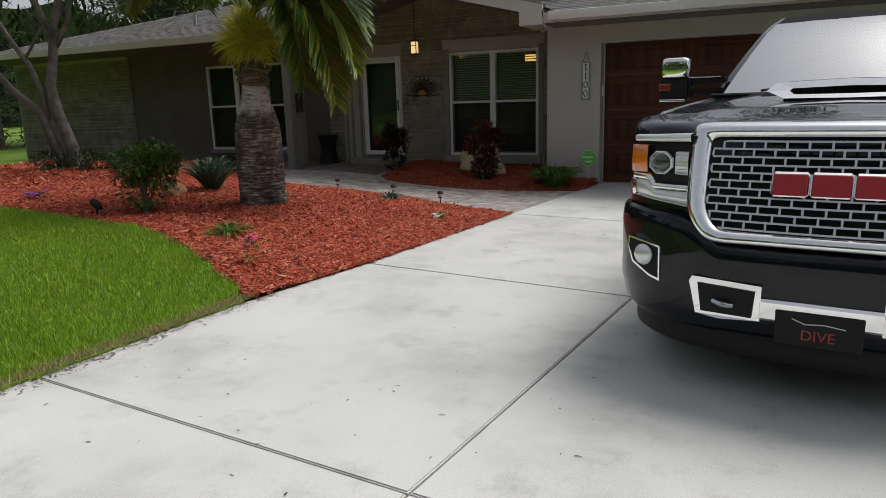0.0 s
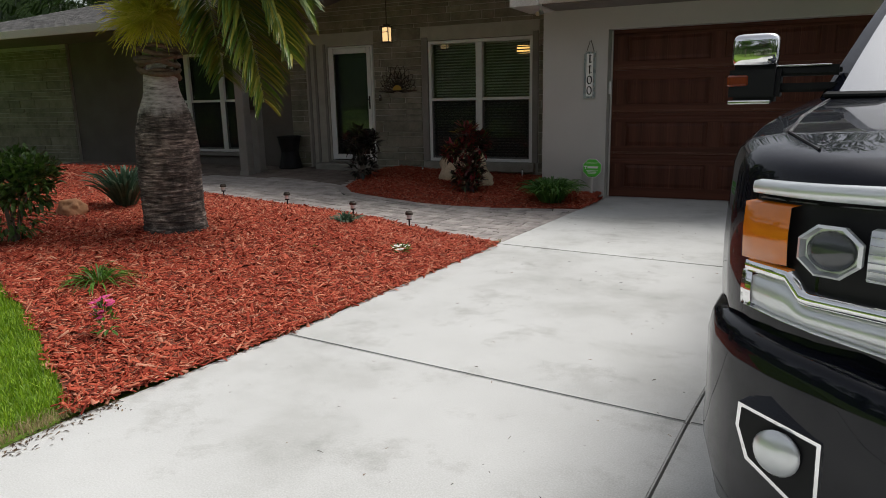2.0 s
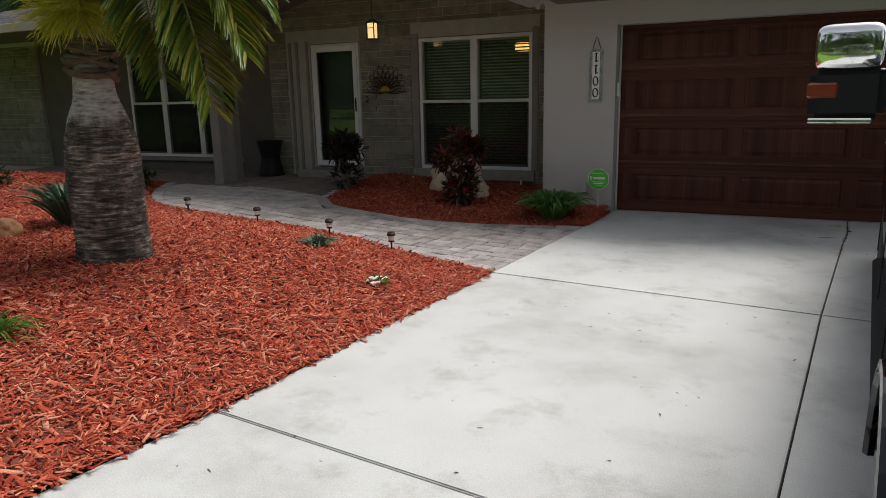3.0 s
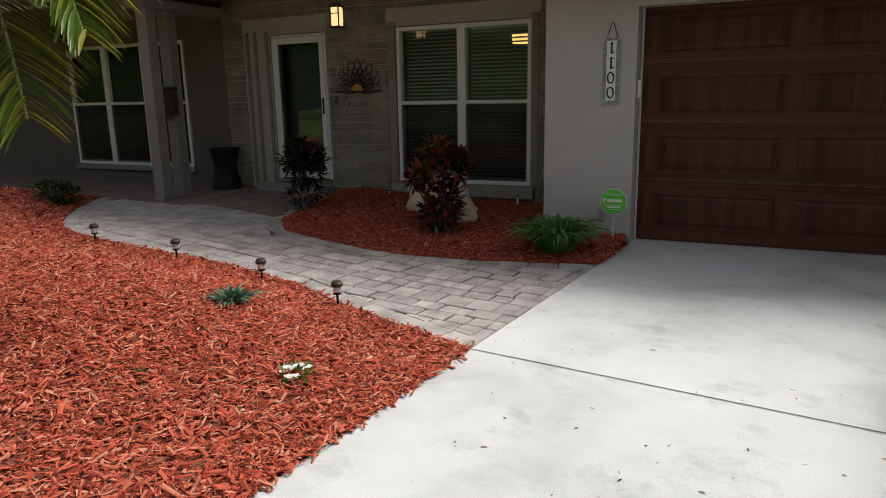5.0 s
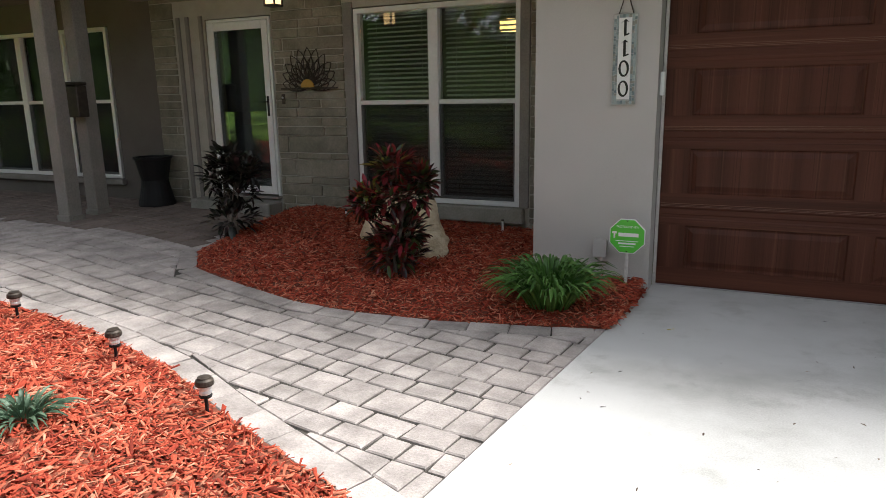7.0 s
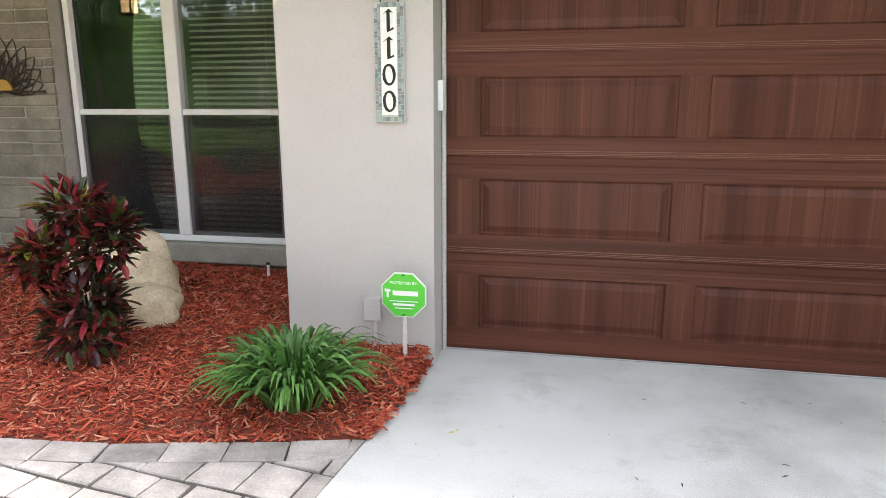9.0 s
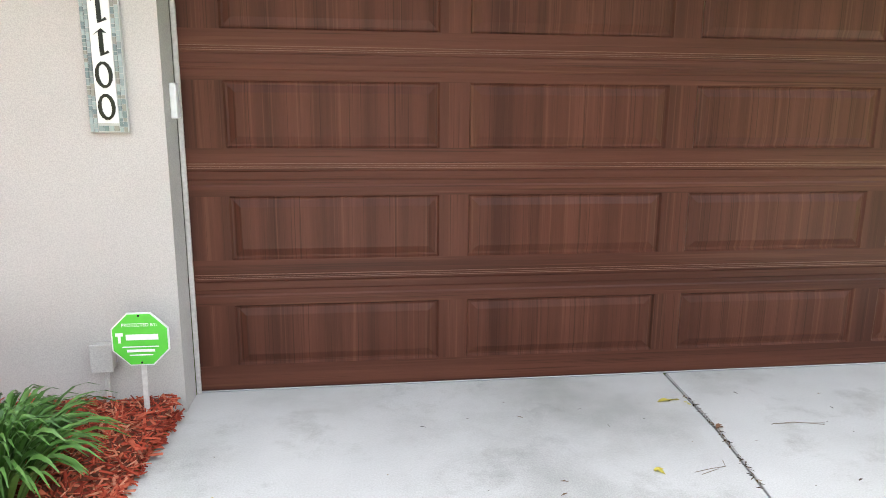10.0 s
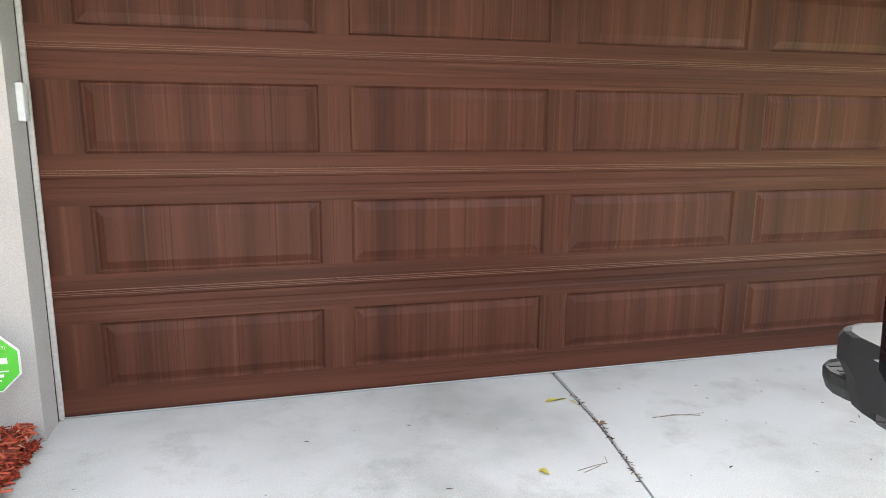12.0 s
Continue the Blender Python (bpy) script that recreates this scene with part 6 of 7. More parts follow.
def palm():
    px, py, pz = -5.20, 4.91, garden_z(-5.20, 4.91)
    p = thing("bottle_palm", (px, py, pz), "bottle palm with swollen ringed grey trunk and yellow flower spray", "palm tree")
    prof = []
    base = [(0.0, 0.285), (0.08, 0.272), (0.25, 0.268), (0.55, 0.272), (0.8, 0.268), (0.95, 0.25), (1.08, 0.215), (1.18, 0.175), (1.26, 0.150), (1.40, 0.138), (1.50, 0.135)]
    for z in np.arange(-0.06, 1.50, 0.014):
        r = float(np.interp(z, [q[0] for q in base], [q[1] for q in base]))
        prof.append((r * (1.0 + 0.012 * math.sin(z * 150) + 0.006 * math.sin(z * 61)), z))
    bm = lathe(prof, (px, py, pz), 40, wob=lambda a, z: 1 + 0.012 * math.sin(3 * a + 5 * z) + 0.008 * math.sin(7 * a - 30 * z))
    part("trunk", bm, trunk_mat(), p, smooth=True)
    # dry leaf-base rings
    bm = bmesh.new()
    for k in range(9):
        z = 1.40 + 0.026 * k
        r = 0.15 + 0.035 * rng.random()
        a0 = rng.uniform(0, 6.28)
        pts = [(px + r * (1 + 0.12 * math.sin(2 * a + k)) * math.cos(a + a0), py + r * math.sin(a + a0), pz + z + 0.035 * math.sin(a * 1.5)) for a in np.linspace(0, 5.2, 14)]
        tube(pts, [0.010 + 0.014 * math.sin(math.pi * i / 13) for i in range(14)], 6, bm)
    part("leaf_base", bm, FIBRE, p, "curled dry brown leaf bases")
    part("crownshaft", lathe([(0.125, 1.46), (0.13, 1.6), (0.115, 1.8), (0.095, 2.05), (0.075, 2.25), (0.05, 2.4)], (px, py, pz), 20), CROWNSHAFT, p, smooth=True)
    # flower spray: branched strands in a ball
    bm = bmesh.new()
    cx, cy, cz = px + 0.10, py - 0.12, pz + 1.86
    for k in range(560):
        u = rng.normal(size=3)
        u /= np.linalg.norm(u)
        if u[2] < -0.75:
            continue
        L = rng.uniform(0.28, 0.43) * (1 if u[2] > -0.3 else 0.9)
        b = u + rng.normal(0, 0.3, 3)
        a = Vector((cx, cy, cz))
        q1 = a + Vector(u) * L * 0.55 + Vector((0, 0, 0.02))
        q2 = a + Vector(u) * L * 0.8 + Vector(b) * L * 0.12
        q3 = q2 + Vector(b) * L * 0.14 + Vector((0, 0, -0.03))
        tube([a, q1, q2, q3], [0.004, 0.0045, 0.0035, 0.0018], 4, bm)
        for _ in range(2):
            w = Vector(u + rng.normal(0, 0.55, 3)) * L * 0.3
            tube([q1, q1 + w * 0.6, q1 + w + Vector((0, 0, -0.02))], [0.0035, 0.003, 0.0015], 4, bm)
    part("flower_spray", bm, INFLOR, p, "bushy yellow-green flower spray")
    part("flower_stalk", tube([(px, py, pz + 1.55), (px + 0.05, py - 0.10, pz + 1.68), (cx, cy, cz)], [0.03, 0.03, 0.02], 8), CROWNSHAFT, p)
    # fronds: heading, length, rise, drop at the tip
    for az, L, rise, drop, yellow in ((-8, 1.05, 0.6, 0.95, 1), (2, 1.40, 0.55, 1.15, 1), (14, 1.5, 0.65, 0.80, 1), (30, 1.5, 0.8, 0.50, 0), (52, 1.5, 0.9, 0.30, 0), (110, 1.8, 1.5, 0.1, 0), (150, 1.7, 1.6, 0.1, 0), (186, 1.8, 1.2, 0.15, 0), (215, 1.6, 1.7, 0.0, 0), (255, 1.3, 1.9, 0.0, 0), (10, 1.6, 1.5, 0.2, 0)):
        a = radians(az)
        h = Vector((math.cos(a), math.sin(a), 0))
        top = Vector((px, py, pz + 2.15))
        ts = np.linspace(0, 1, 26)
        pts = [top + h * L * (t ** 0.9) * (1 - 0.22 * t * t * min(1, drop)) + Vector((0, 0, rise * math.sin(min(1, t * 1.25) * math.pi / 2) * (1 - 0.25 * t) - (rise * 0.5 + drop) * t ** 2.2)) for t in ts]
        part("rachis", tube(pts, [0.022 * (1 - 0.85 * t) + 0.003 for t in ts], 6), CROWNSHAFT, p)
        P, D, LL = [], [], []
        for i in range(3, 26):
            f = (pts[i] - pts[i - 1]).normalized()
            s = f.cross(Vector((0, 0, 1))).normalized()
            if i > 16 and f.z < -0.7:
                s = Vector((-h.y, h.x, 0)).cross(Vector((0, 0, 1))).cross(Vector((0, 0, 1)))
                s = Vector((-h.y, h.x, 0)) * -1
            u = s.cross(f)
            for sg in (-1, 1):
                for w in range(7):
                    q = pts[i - 1].lerp(pts[i], w / 7)
                    P.append(q)
                    D.append(f * 0.62 + s * sg * 0.95 + u * 0.22 + Vector(rng.normal(0, 0.06, 3)))
                    LL.append((0.50 if i < 20 else 0.50 - 0.05 * (i - 19)) * rng.uniform(0.9, 1.1) * (0.75 + 0.25 * min(1, i / 8)))
        P, D, LL = np.array(P), np.array(D), np.array(LL)
        v, f = leaves(P, D, LL, np.full(len(P), 0.026), 0.24, 0.22, 4)
        raw("frond_blade", v, f, FROND, p, smooth=True)
        if yellow:
            k = rng.random(len(P)) < 0.25
            v, f = leaves(P[k] + 0.01, D[k], LL[k], np.full(int(k.sum()), 0.024), 0.26, 0.22, 4)
            raw("yellowed_blade", v, f, FROND_TIP, p, smooth=True)


palm()


def gz(x, y):
    return garden_z(x, y)


shrub((-6.07, 3.94, gz(-6.07, 3.94)), [(0, 0, 0.30, 0.30, 0.26), (0.18, 0.02, 0.50, 0.24, 0.2), (-0.2, 0.05, 0.5, 0.25, 0.2), (0.02, -0.08, 0.60, 0.25, 0.16), (0.25, 0.12, 0.60, 0.18, 0.15), (-0.05, 0.2, 0.66, 0.2, 0.14)], 2100, 0.062, 0.034, LEAF_MID, "rounded green leafy shrub growing in red mulch", stems=10)
tuft((-6.80, 5.73, gz(-6.80, 5.73)), 190, 0.40, 0.66, 0.036, LEAF_GREY, "grey-green clump of broad strap leaves in mulch", "agapanthus", 0.08)
tuft((-4.39, 3.42, gz(-4.39, 3.42)), 110, 0.26, 0.19, 0.012, LEAF_BRIGHT, "small bright green grassy clump in mulch", spread=0.06)
tuft((-4.19, 6.21, gz(-4.19, 6.21)), 130, 0.17, 0.17, 0.016, LEAF_GREY, "small grey-green strap-leaf clump in mulch", spread=0.05)
tuft((-3.86, 5.17, gz(-3.86, 5.17)), 16, 0.05, 0.05, 0.016, LEAF_BRIGHT, "tiny green seedling in mulch", "seedling", spread=0.01)
tuft((-2.74, 8.85, bed_z(-2.74, 8.85)), 560, 0.33, 0.57, 0.021, STRAP, "arching green strap-leaf clump beside the garage wall", "liriope", 0.15, droop=0.74)

c = (-3.98, 9.0)
s = shrub((*c, bed_z(*c)), [(0, 0, 0.16, 0.20, 0.13), (0.06, 0.0, 0.36, 0.17, 0.15), (-0.06, 0.02, 0.58, 0.17, 0.15), (0.12, 0.04, 0.62, 0.16, 0.13), (-0.22, -0.06, 0.54, 0.10, 0.09), (-0.02, 0.02, 0.82, 0.13, 0.11), (0.19, 0.05, 0.72, 0.10, 0.09), (0.0, 0.0, 0.26, 0.20, 0.16)], 1250, 0.088, 0.042, CROTON, "croton shrub with glossy red, dark and green leaves in mulch", "croton", 9, "shrub", None, 0.12)
P, D = in_lumps(70, [(c[0] - 0.02, c[1], bed_z(*c) + 0.84, 0.13, 0.10), (c[0] - 0.22, c[1] - 0.05, bed_z(*c) + 0.62, 0.09, 0.06)], 0.7)
v, f = leaves(P, D, rng.uniform(0.07, 0.11, 70), rng.uniform(0.035, 0.05, 70), 0.1)
raw("new_leaves", v, f, CROTON_TOP, s, smooth=True)
c = (-5.95, 9.42)
shrub((*c, bed_z(*c)), [(0, 0, 0.18, 0.20, 0.13), (0.05, 0, 0.42, 0.18, 0.15), (-0.12, 0.03, 0.55, 0.18, 0.15), (0.14, 0.03, 0.60, 0.14, 0.12), (-0.02, 0, 0.70, 0.14, 0.12)], 520, 0.10, 0.05, CROTON_DARK, "dark-leaved croton shrub in mulch near the door", "croton", 8, "shrub", None, 0.12)


def flowers(at, n, material, size, label, name, spread=0.07, h=0.12, leafmat=None):
    s = thing(name, at, label, "flower")
    x, y, z = at
    P, D = in_lumps(40, [(x, y, z + h * 0.5, spread, h * 0.5)])
    P[:, 2] = np.maximum(P[:, 2], z)
    v, f = leaves(P, D, np.full(40, 0.05), np.full(40, 0.02), 0.1)
    raw("leaves", v, f, leafmat or LEAF_BRIGHT, s)
    for _ in range(n):
        a, r = rng.uniform(0, 6.28), spread * math.sqrt(rng.random())
        q = np.array([x + r * math.cos(a), y + r * math.sin(a), z + h * rng.uniform(0.6, 1.15)])
        ang = np.linspace(0, 2 * np.pi, 6)[:-1] + rng.uniform(0, 1)
        d = np.stack([np.cos(ang), np.sin(ang) - 0.3, np.full(5, 0.35)], 1)
        v, f = leaves(np.tile(q, (5, 1)), d, np.full(5, size), np.full(5, size * 0.9), 0.1, 0.1, 2)
        raw("blossom", v, f, material, s)


flowers((-3.59, 2.82, gz(-3.59, 2.82)), 13, PINK, 0.03, "small pink flowering plant in mulch at the lawn edge", "pink_flowers", 0.055, 0.22)
flowers((-3.175, 5.54, gz(-3.175, 5.54)), 14, PETAL, 0.024, "low clump of white flowers in mulch", "white_flowers", 0.085, 0.06)
flowers((-8.13, 4.04, gz(-8.13, 4.04)), 14, PURPLE, 0.045, "low purple flowers in mulch", "purple_flowers", 0.13, 0.09)


def rock(at, size, seed, material, label, name="boulder"):
    s = bmesh.new()
    bmesh.ops.create_icosphere(s, subdivisions=4, radius=1.0)
    noise.seed_set(seed)
    for v in s.verts:
        q = v.co.normalized()
        k = 1 + 0.28 * noise.noise(q * 1.3 + Vector((seed, 0, 0))) + 0.12 * noise.noise(q * 3.1) + 0.05 * noise.noise(q * 8)
        v.co = Vector((q.x * size[0] * k, q.y * size[1] * k, q.z * size[2] * k))
    ob = solid(name, s, material, True)
    ob.location = at
    return tagged(ob, label, "rock")


ROCK = surface("limestone", (0.46, 0.36, 0.23), (0.72, 0.61, 0.44), 6, 40, 0.9, 0.9, 0.02)
rock((-4.42, 9.90, 0.29), (0.42, 0.24, 0.34), 3, ROCK, "tall pale tan limestone boulder in the window bed")
rock((-4.07, 9.62, 0.17), (0.22, 0.20, 0.16), 8, ROCK, "low pale tan limestone boulder in the window bed")
rock((-6.88, 5.11, gz(-6.88, 5.11) + 0.06), (0.16, 0.13, 0.11), 5, surface("orange_rock", (0.30, 0.14, 0.06), (0.45, 0.24, 0.13), 6, 40, 0.9, 0.8), "small orange-brown rock beside the shrub")

# path lights
def path_light(x, y, z):
    l = thing("path_light", (x, y, z), "small black solar path light with clear lens in mulch", "path light", "path lights")
    part("stake", tube([(x, y, z - 0.04), (x, y, z + 0.085)], 0.0085, 8), BLACK, l)
    part("collar", lathe([(0.010, 0.085), (0.028, 0.09), (0.030, 0.10), (0.012, 0.105)], (x, y, z), 16), BLACK, l)
    part("lens", lathe([(0.026, 0.105), (0.029, 0.115), (0.026, 0.125), (0.030, 0.135), (0.027, 0.148)], (x, y, z), 16), LENS, l, "ribbed clear lens")
    part("cap", lathe([(0.040, 0.148), (0.043, 0.155), (0.040, 0.172), (0.032, 0.180), (0.030, 0.186), (0.01, 0.188)], (x, y, z), 20), DARKMETAL, l, "dark bronze cap")
    return l


first = path_light(-3.715, 6.73, garden_z(-3.715, 6.73))
for x, y in ((-4.57, 6.96), (-5.64, 7.13), (-6.70, 7.17)):
    copy_thing(first, Matrix.Translation((x, y, garden_z(x, y))))
sp = thing("spotlight", (-6.45, 3.60, gz(-6.45, 3.60)), "small black garden spotlight on a spike in mulch", "spotlight")
z = gz(-6.45, 3.60)
part("spike", tube([(-6.45, 3.60, z - 0.03), (-6.45, 3.60, z + 0.10)], 0.012, 8), BLACK, sp)
part("lamp_head", tube([(-6.50, 3.61, z + 0.15), (-6.42, 3.595, z + 0.11), (-6.37, 3.59, z + 0.09)], [0.048, 0.040, 0.022], 14), BLACK, sp)

# leaf litter on the concrete
lit = [(drive_x(y) + x, y, 0.003 + drive_z(y)) for x, y in zip(rng.uniform(0.15, 4.0, 420), rng.uniform(-1.0, 9.5, 420))]
lit += [(drive_x(y) + x, y, 0.003 + drive_z(y)) for x, y in zip(np.abs(rng.normal(0.0, 0.07, 1800)) - 0.02, rng.uniform(-1.5, 2.4, 1800))]
lit += [(float(np.interp(y, *DRIVE_JOINT)) + x, y, 0.001) for x, y in zip(rng.normal(0.0, 0.003, 130), rng.uniform(7.8, 9.5, 130))]
lp = np.array(lit)
lp = lp[(lp[:, 0] < -0.3) | (lp[:, 1] > 7.8)]
n = len(lp)
a = rng.uniform(0, 6.28, n)
v, f = leaves(lp, np.stack([np.cos(a), np.sin(a), np.full(n, 0.05)], 1), rng.uniform(0.006, 0.035, n), rng.uniform(0.003, 0.010, n), 0.1, 0.2, 2)
tagged(raw("leaf_litter", v, f, leafy("dry_leaf", [(0.02, 0.015, 0.012), (0.06, 0.035, 0.02), (0.14, 0.09, 0.05), (0.24, 0.17, 0.09)], 0.8)), "scattered dark dry leaf bits on the concrete", "leaf litter", kind="stuff")
for x, y, s in ((0.17, 9.42, 0.085), (0.25, 9.38, 0.03), (-0.19, 8.78, 0.06), (-1.95, 8.75, 0.03)):
    a = rng.uniform(0, 6.28, 2)
    v, f = leaves(np.array([(x, y, 0.004 + drive_z(y)), (x + 0.01, y + 0.01, 0.004 + drive_z(y))]), np.stack([np.cos(a), np.sin(a), np.full(2, 0.1)], 1), np.full(2, s * 0.8), np.full(2, s * 0.35), 0.15, 0.2, 3)
    tagged(raw("fallen_leaf", v, f, leafy("yellow_leaf", [(0.5, 0.45, 0.06), (0.6, 0.5, 0.1)], 0.7)), "fallen yellow leaf lying on the concrete", "leaf", "fallen leaves")

x, y = 0.255, 9.10
v, f = leaves(np.array([(x, y, 0.006), (x + 0.004, y + 0.004, 0.010)]), np.array([(0.9, 0.3, 0.25), (0.8, 0.5, 0.3)]), np.full(2, 0.045), np.full(2, 0.024), 0.3, 0.3, 3)
tagged(raw("fallen_leaf", v, f, leafy("brown_leaf", [(0.20, 0.10, 0.055), (0.30, 0.16, 0.09)], 0.8)), "curled brown dry leaf caught in the driveway joint", "leaf", "fallen leaves")
DRY = surface("dry_needle", (0.20, 0.16, 0.12), (0.34, 0.28, 0.21), 40, rough=0.9)
for pts in (((0.54, 9.12), (0.66, 9.13), (0.79, 9.09)), ((0.55, 9.125), (0.67, 9.12), (0.80, 9.105)), ((-0.03, 8.75), (0.05, 8.77), (0.12, 8.78), (0.135, 8.83)), ((-0.01, 8.73), (0.08, 8.765))):
    tagged(solid("pine_needle", tube([(x, y, 0.003) for x, y in pts], 0.0014, 5), DRY), "thin dry grey-brown pine needle on the concrete", "pine needle", "fallen needles")

# ---------------------------------------------------------------- trees and the far side of the street
def big_tree(at, height, crown, n, leaf, material, label, seed, name="tree", trunk_r=0.18, bark=None):
    """A tapered trunk with limbs into a crown of leaf clumps with gaps."""
    r = random.Random(seed)
    t = thing(name, at, label, "tree")
    x, y, z = at
    fork = Vector((x + r.uniform(-0.3, 0.3), y + r.uniform(-0.3, 0.3), z + height * 0.38))
    bm = tube([(x, y, z - 0.2), (x, y, z + 0.3), ((x + fork.x) / 2, (y + fork.y) / 2, z + height * 0.2), fork], [trunk_r * 1.4, trunk_r, trunk_r * 0.85, trunk_r * 0.7], 10)
    lumps = []
    for k in range(15):
        a = r.uniform(0, 6.28)
        d = crown * math.sqrt(r.uniform(0.02, 1)) * 0.8
        zz = z + height * r.uniform(0.36, 0.95)
        rad = crown * r.uniform(0.28, 0.48)
        c = (x + d * math.cos(a), y + d * math.sin(a), zz)
        lumps.append((*c, rad, rad * 0.7))
        tube([fork, ((fork.x + c[0]) / 2, (fork.y + c[1]) / 2, (fork.z + zz) / 2 + 0.3), c], [trunk_r * 0.5, trunk_r * 0.3, trunk_r * 0.08], 6, bm)
    part("trunk", bm, bark or BARK, t, smooth=True)
    P, D = in_lumps(n, lumps, 0.45)
    v, f = leaves(P, D, rng.uniform(0.6, 1.3, n) * leaf, rng.uniform(0.6, 1.2, n) * leaf * 0.6, 0.2, 0.2, 1)
    raw("crown", v, f, material, t)


# multi-stemmed tree in the front bed
bx, by, bz = -11.5, 7.05, garden_z(-11.5, 7.05)
tree = thing("garden_tree", (bx, by, bz), "pale multi-stemmed tree with bare leaning trunks in mulch", "tree")
def stem(pts, radii):
    """Points as steps to the right across the bed and up, in metres."""
    out = []
    for i, (u, d, h) in enumerate(pts):
        out.append((bx + 0.89 * u - 0.45 * d, by + 0.45 * u + 0.89 * d, bz + h))
    part("trunk", tube(out, [0.74 * q for q in radii], 10), PALEBARK, tree, smooth=True)
stem([(0.05, 0, -0.1), (0.02, 0, 0.4), (-0.15, 0, 1.0), (-0.22, 0, 1.5), (-0.1, 0, 2.0), (-0.02, 0, 2.5), (0.15, 0, 3.0), (0.35, 0.1, 3.9), (0.5, 0.3, 5.0)], [0.20, 0.16, 0.14, 0.125, 0.11, 0.10, 0.085, 0.06, 0.03])
stem([(-0.12, -0.05, -0.1), (-0.28, -0.05, 0.5), (-0.42, -0.08, 1.05), (-0.85, -0.12, 1.45), (-1.15, -0.15, 1.9), (-1.45, -0.2, 2.5), (-1.9, -0.2, 3.4)], [0.15, 0.12, 0.10, 0.085, 0.075, 0.06, 0.03])
stem([(-0.32, -0.05, 0.9), (-0.36, -0.05, 1.4), (-0.55, 0, 1.9), (-0.85, 0.0, 2.4), (-1.15, 0.1, 2.9), (-1.3, 0.2, 3.7)], [0.08, 0.075, 0.07, 0.06, 0.05, 0.03])
stem([(-0.05, 0.02, 2.2), (-0.25, 0, 2.9), (-0.5, 0, 3.4), (-0.7, -0.1, 4.2)], [0.085, 0.08, 0.07, 0.03])
stem([(-0.02, 0.02, 2.2), (0.25, 0, 2.6), (0.35, 0.05, 3.1), (0.8, 0.1, 3.9)], [0.07, 0.06, 0.05, 0.02])
stem([(-0.6, 0, 2.0), (-0.35, 0, 2.35), (-0.2, 0, 2.6)], [0.04, 0.03, 0.015])
lumps = []
for k in range(46):
    u, d = rng.uniform(-3.6, 4.4), rng.uniform(-1.6, 0.8)
    lumps.append((bx + 0.89 * u - 0.45 * d, by + 0.45 * u + 0.89 * d, bz + rng.uniform(3.35, 5.2) - (0.35 if k % 6 == 0 else 0), rng.uniform(0.35, 0.75), rng.uniform(0.22, 0.42)))
P, D = in_lumps(15000, lumps, 0.3)
v, f = leaves(P, D, rng.uniform(0.06, 0.12, 15000), rng.uniform(0.03, 0.055, 15000), 0.2, 0.2, 2)
raw("crown", v, f, LEAF_DARK, tree)
for x, y, sz in ((-10.7, 6.7, 0.3), (-11.6, 6.6, 0.28), (-10.2, 7.0, 0.25), (-9.4, 5.3, 0.0), (-12.0, 5.2, 0.35), (-9.0, 8.4, 0.22)):
    if sz:
        shrub((x, y, gz(x, y)), [(0, 0, sz * 0.6, sz, sz * 0.6), (sz * 0.6, 0.1, sz * 0.5, sz * 0.7, sz * 0.5), (-sz * 0.5, 0.1, sz * 0.7, sz * 0.7, sz * 0.5)], 420, 0.07, 0.035, LEAF_DARK, "low dark green shrub at the foot of the tree", stems=5)

# trees across the street and round the plot
spots = [(x_, -23.5 + 2.5 * math.sin(3.1 * x_), 12.5 + 1.8 * math.sin(1.7 * x_), 4.6) for x_ in range(-30, 27, 5)] + [(-26, -27, 10, 4.6), (-17, -31, 11, 5.0), (-9.5, -26, 9, 4.2), (-2, -33, 12, 5.5), (5.5, -27, 9.5, 4.4), (13, -30, 11, 5.0), (22, -27, 10, 4.6),
         (-24, 2, 9, 3.8), (-27, -9, 10, 4.4), (-25, 14, 11, 4.5), (-22, 19, 12, 4.6), (-27, 24, 13, 5), (-15, 23, 11, 4.6), (-19, 28, 12, 4.6), (-10, 26, 10, 4.4), (-2, 27, 11, 4.5), (9, 24, 10, 4.5), (15, 5, 9, 3.8), (16, -8, 10, 4.3)]
for i, (x, y, h, c) in enumerate(spots):
    big_tree((x, y, 0), h, c, 4600, 0.42, (LEAF_MID, LEAF_BRIGHT, LEAF_DARK)[i % 3] if y < 0 else LEAF_DARK, "leafy green tree beyond the plot", 40 + i, trunk_r=0.22)


def hedge(x0, y0, x1, y1, h, w, n, material, label):
    """A thick belt of undergrowth made of leaf clumps."""
    hd = thing("hedge", (x0, y0, 0), label, "hedge")
    L = math.hypot(x1 - x0, y1 - y0)
    lumps = []
    for k in range(int(L / 1.6) + 1):
        t = k * 1.6 / L
        for z in (0.25, 0.6):
            r = w * rng.uniform(0.7, 1.1)
            lumps.append((x0 + (x1 - x0) * t + rng.normal(0, 0.4), y0 + (y1 - y0) * t + rng.normal(0, 0.4), h * z * rng.uniform(0.8, 1.2), r, h * 0.36))
    P, D = in_lumps(n, lumps, 0.5)
    P[:, 2] = np.maximum(P[:, 2], 0.02)
    v, f = leaves(P, D, rng.uniform(0.6, 1.3, n) * 0.40, rng.uniform(0.6, 1.2, n) * 0.26, 0.2, 0.2, 1)
    raw("foliage", v, f, material, hd)


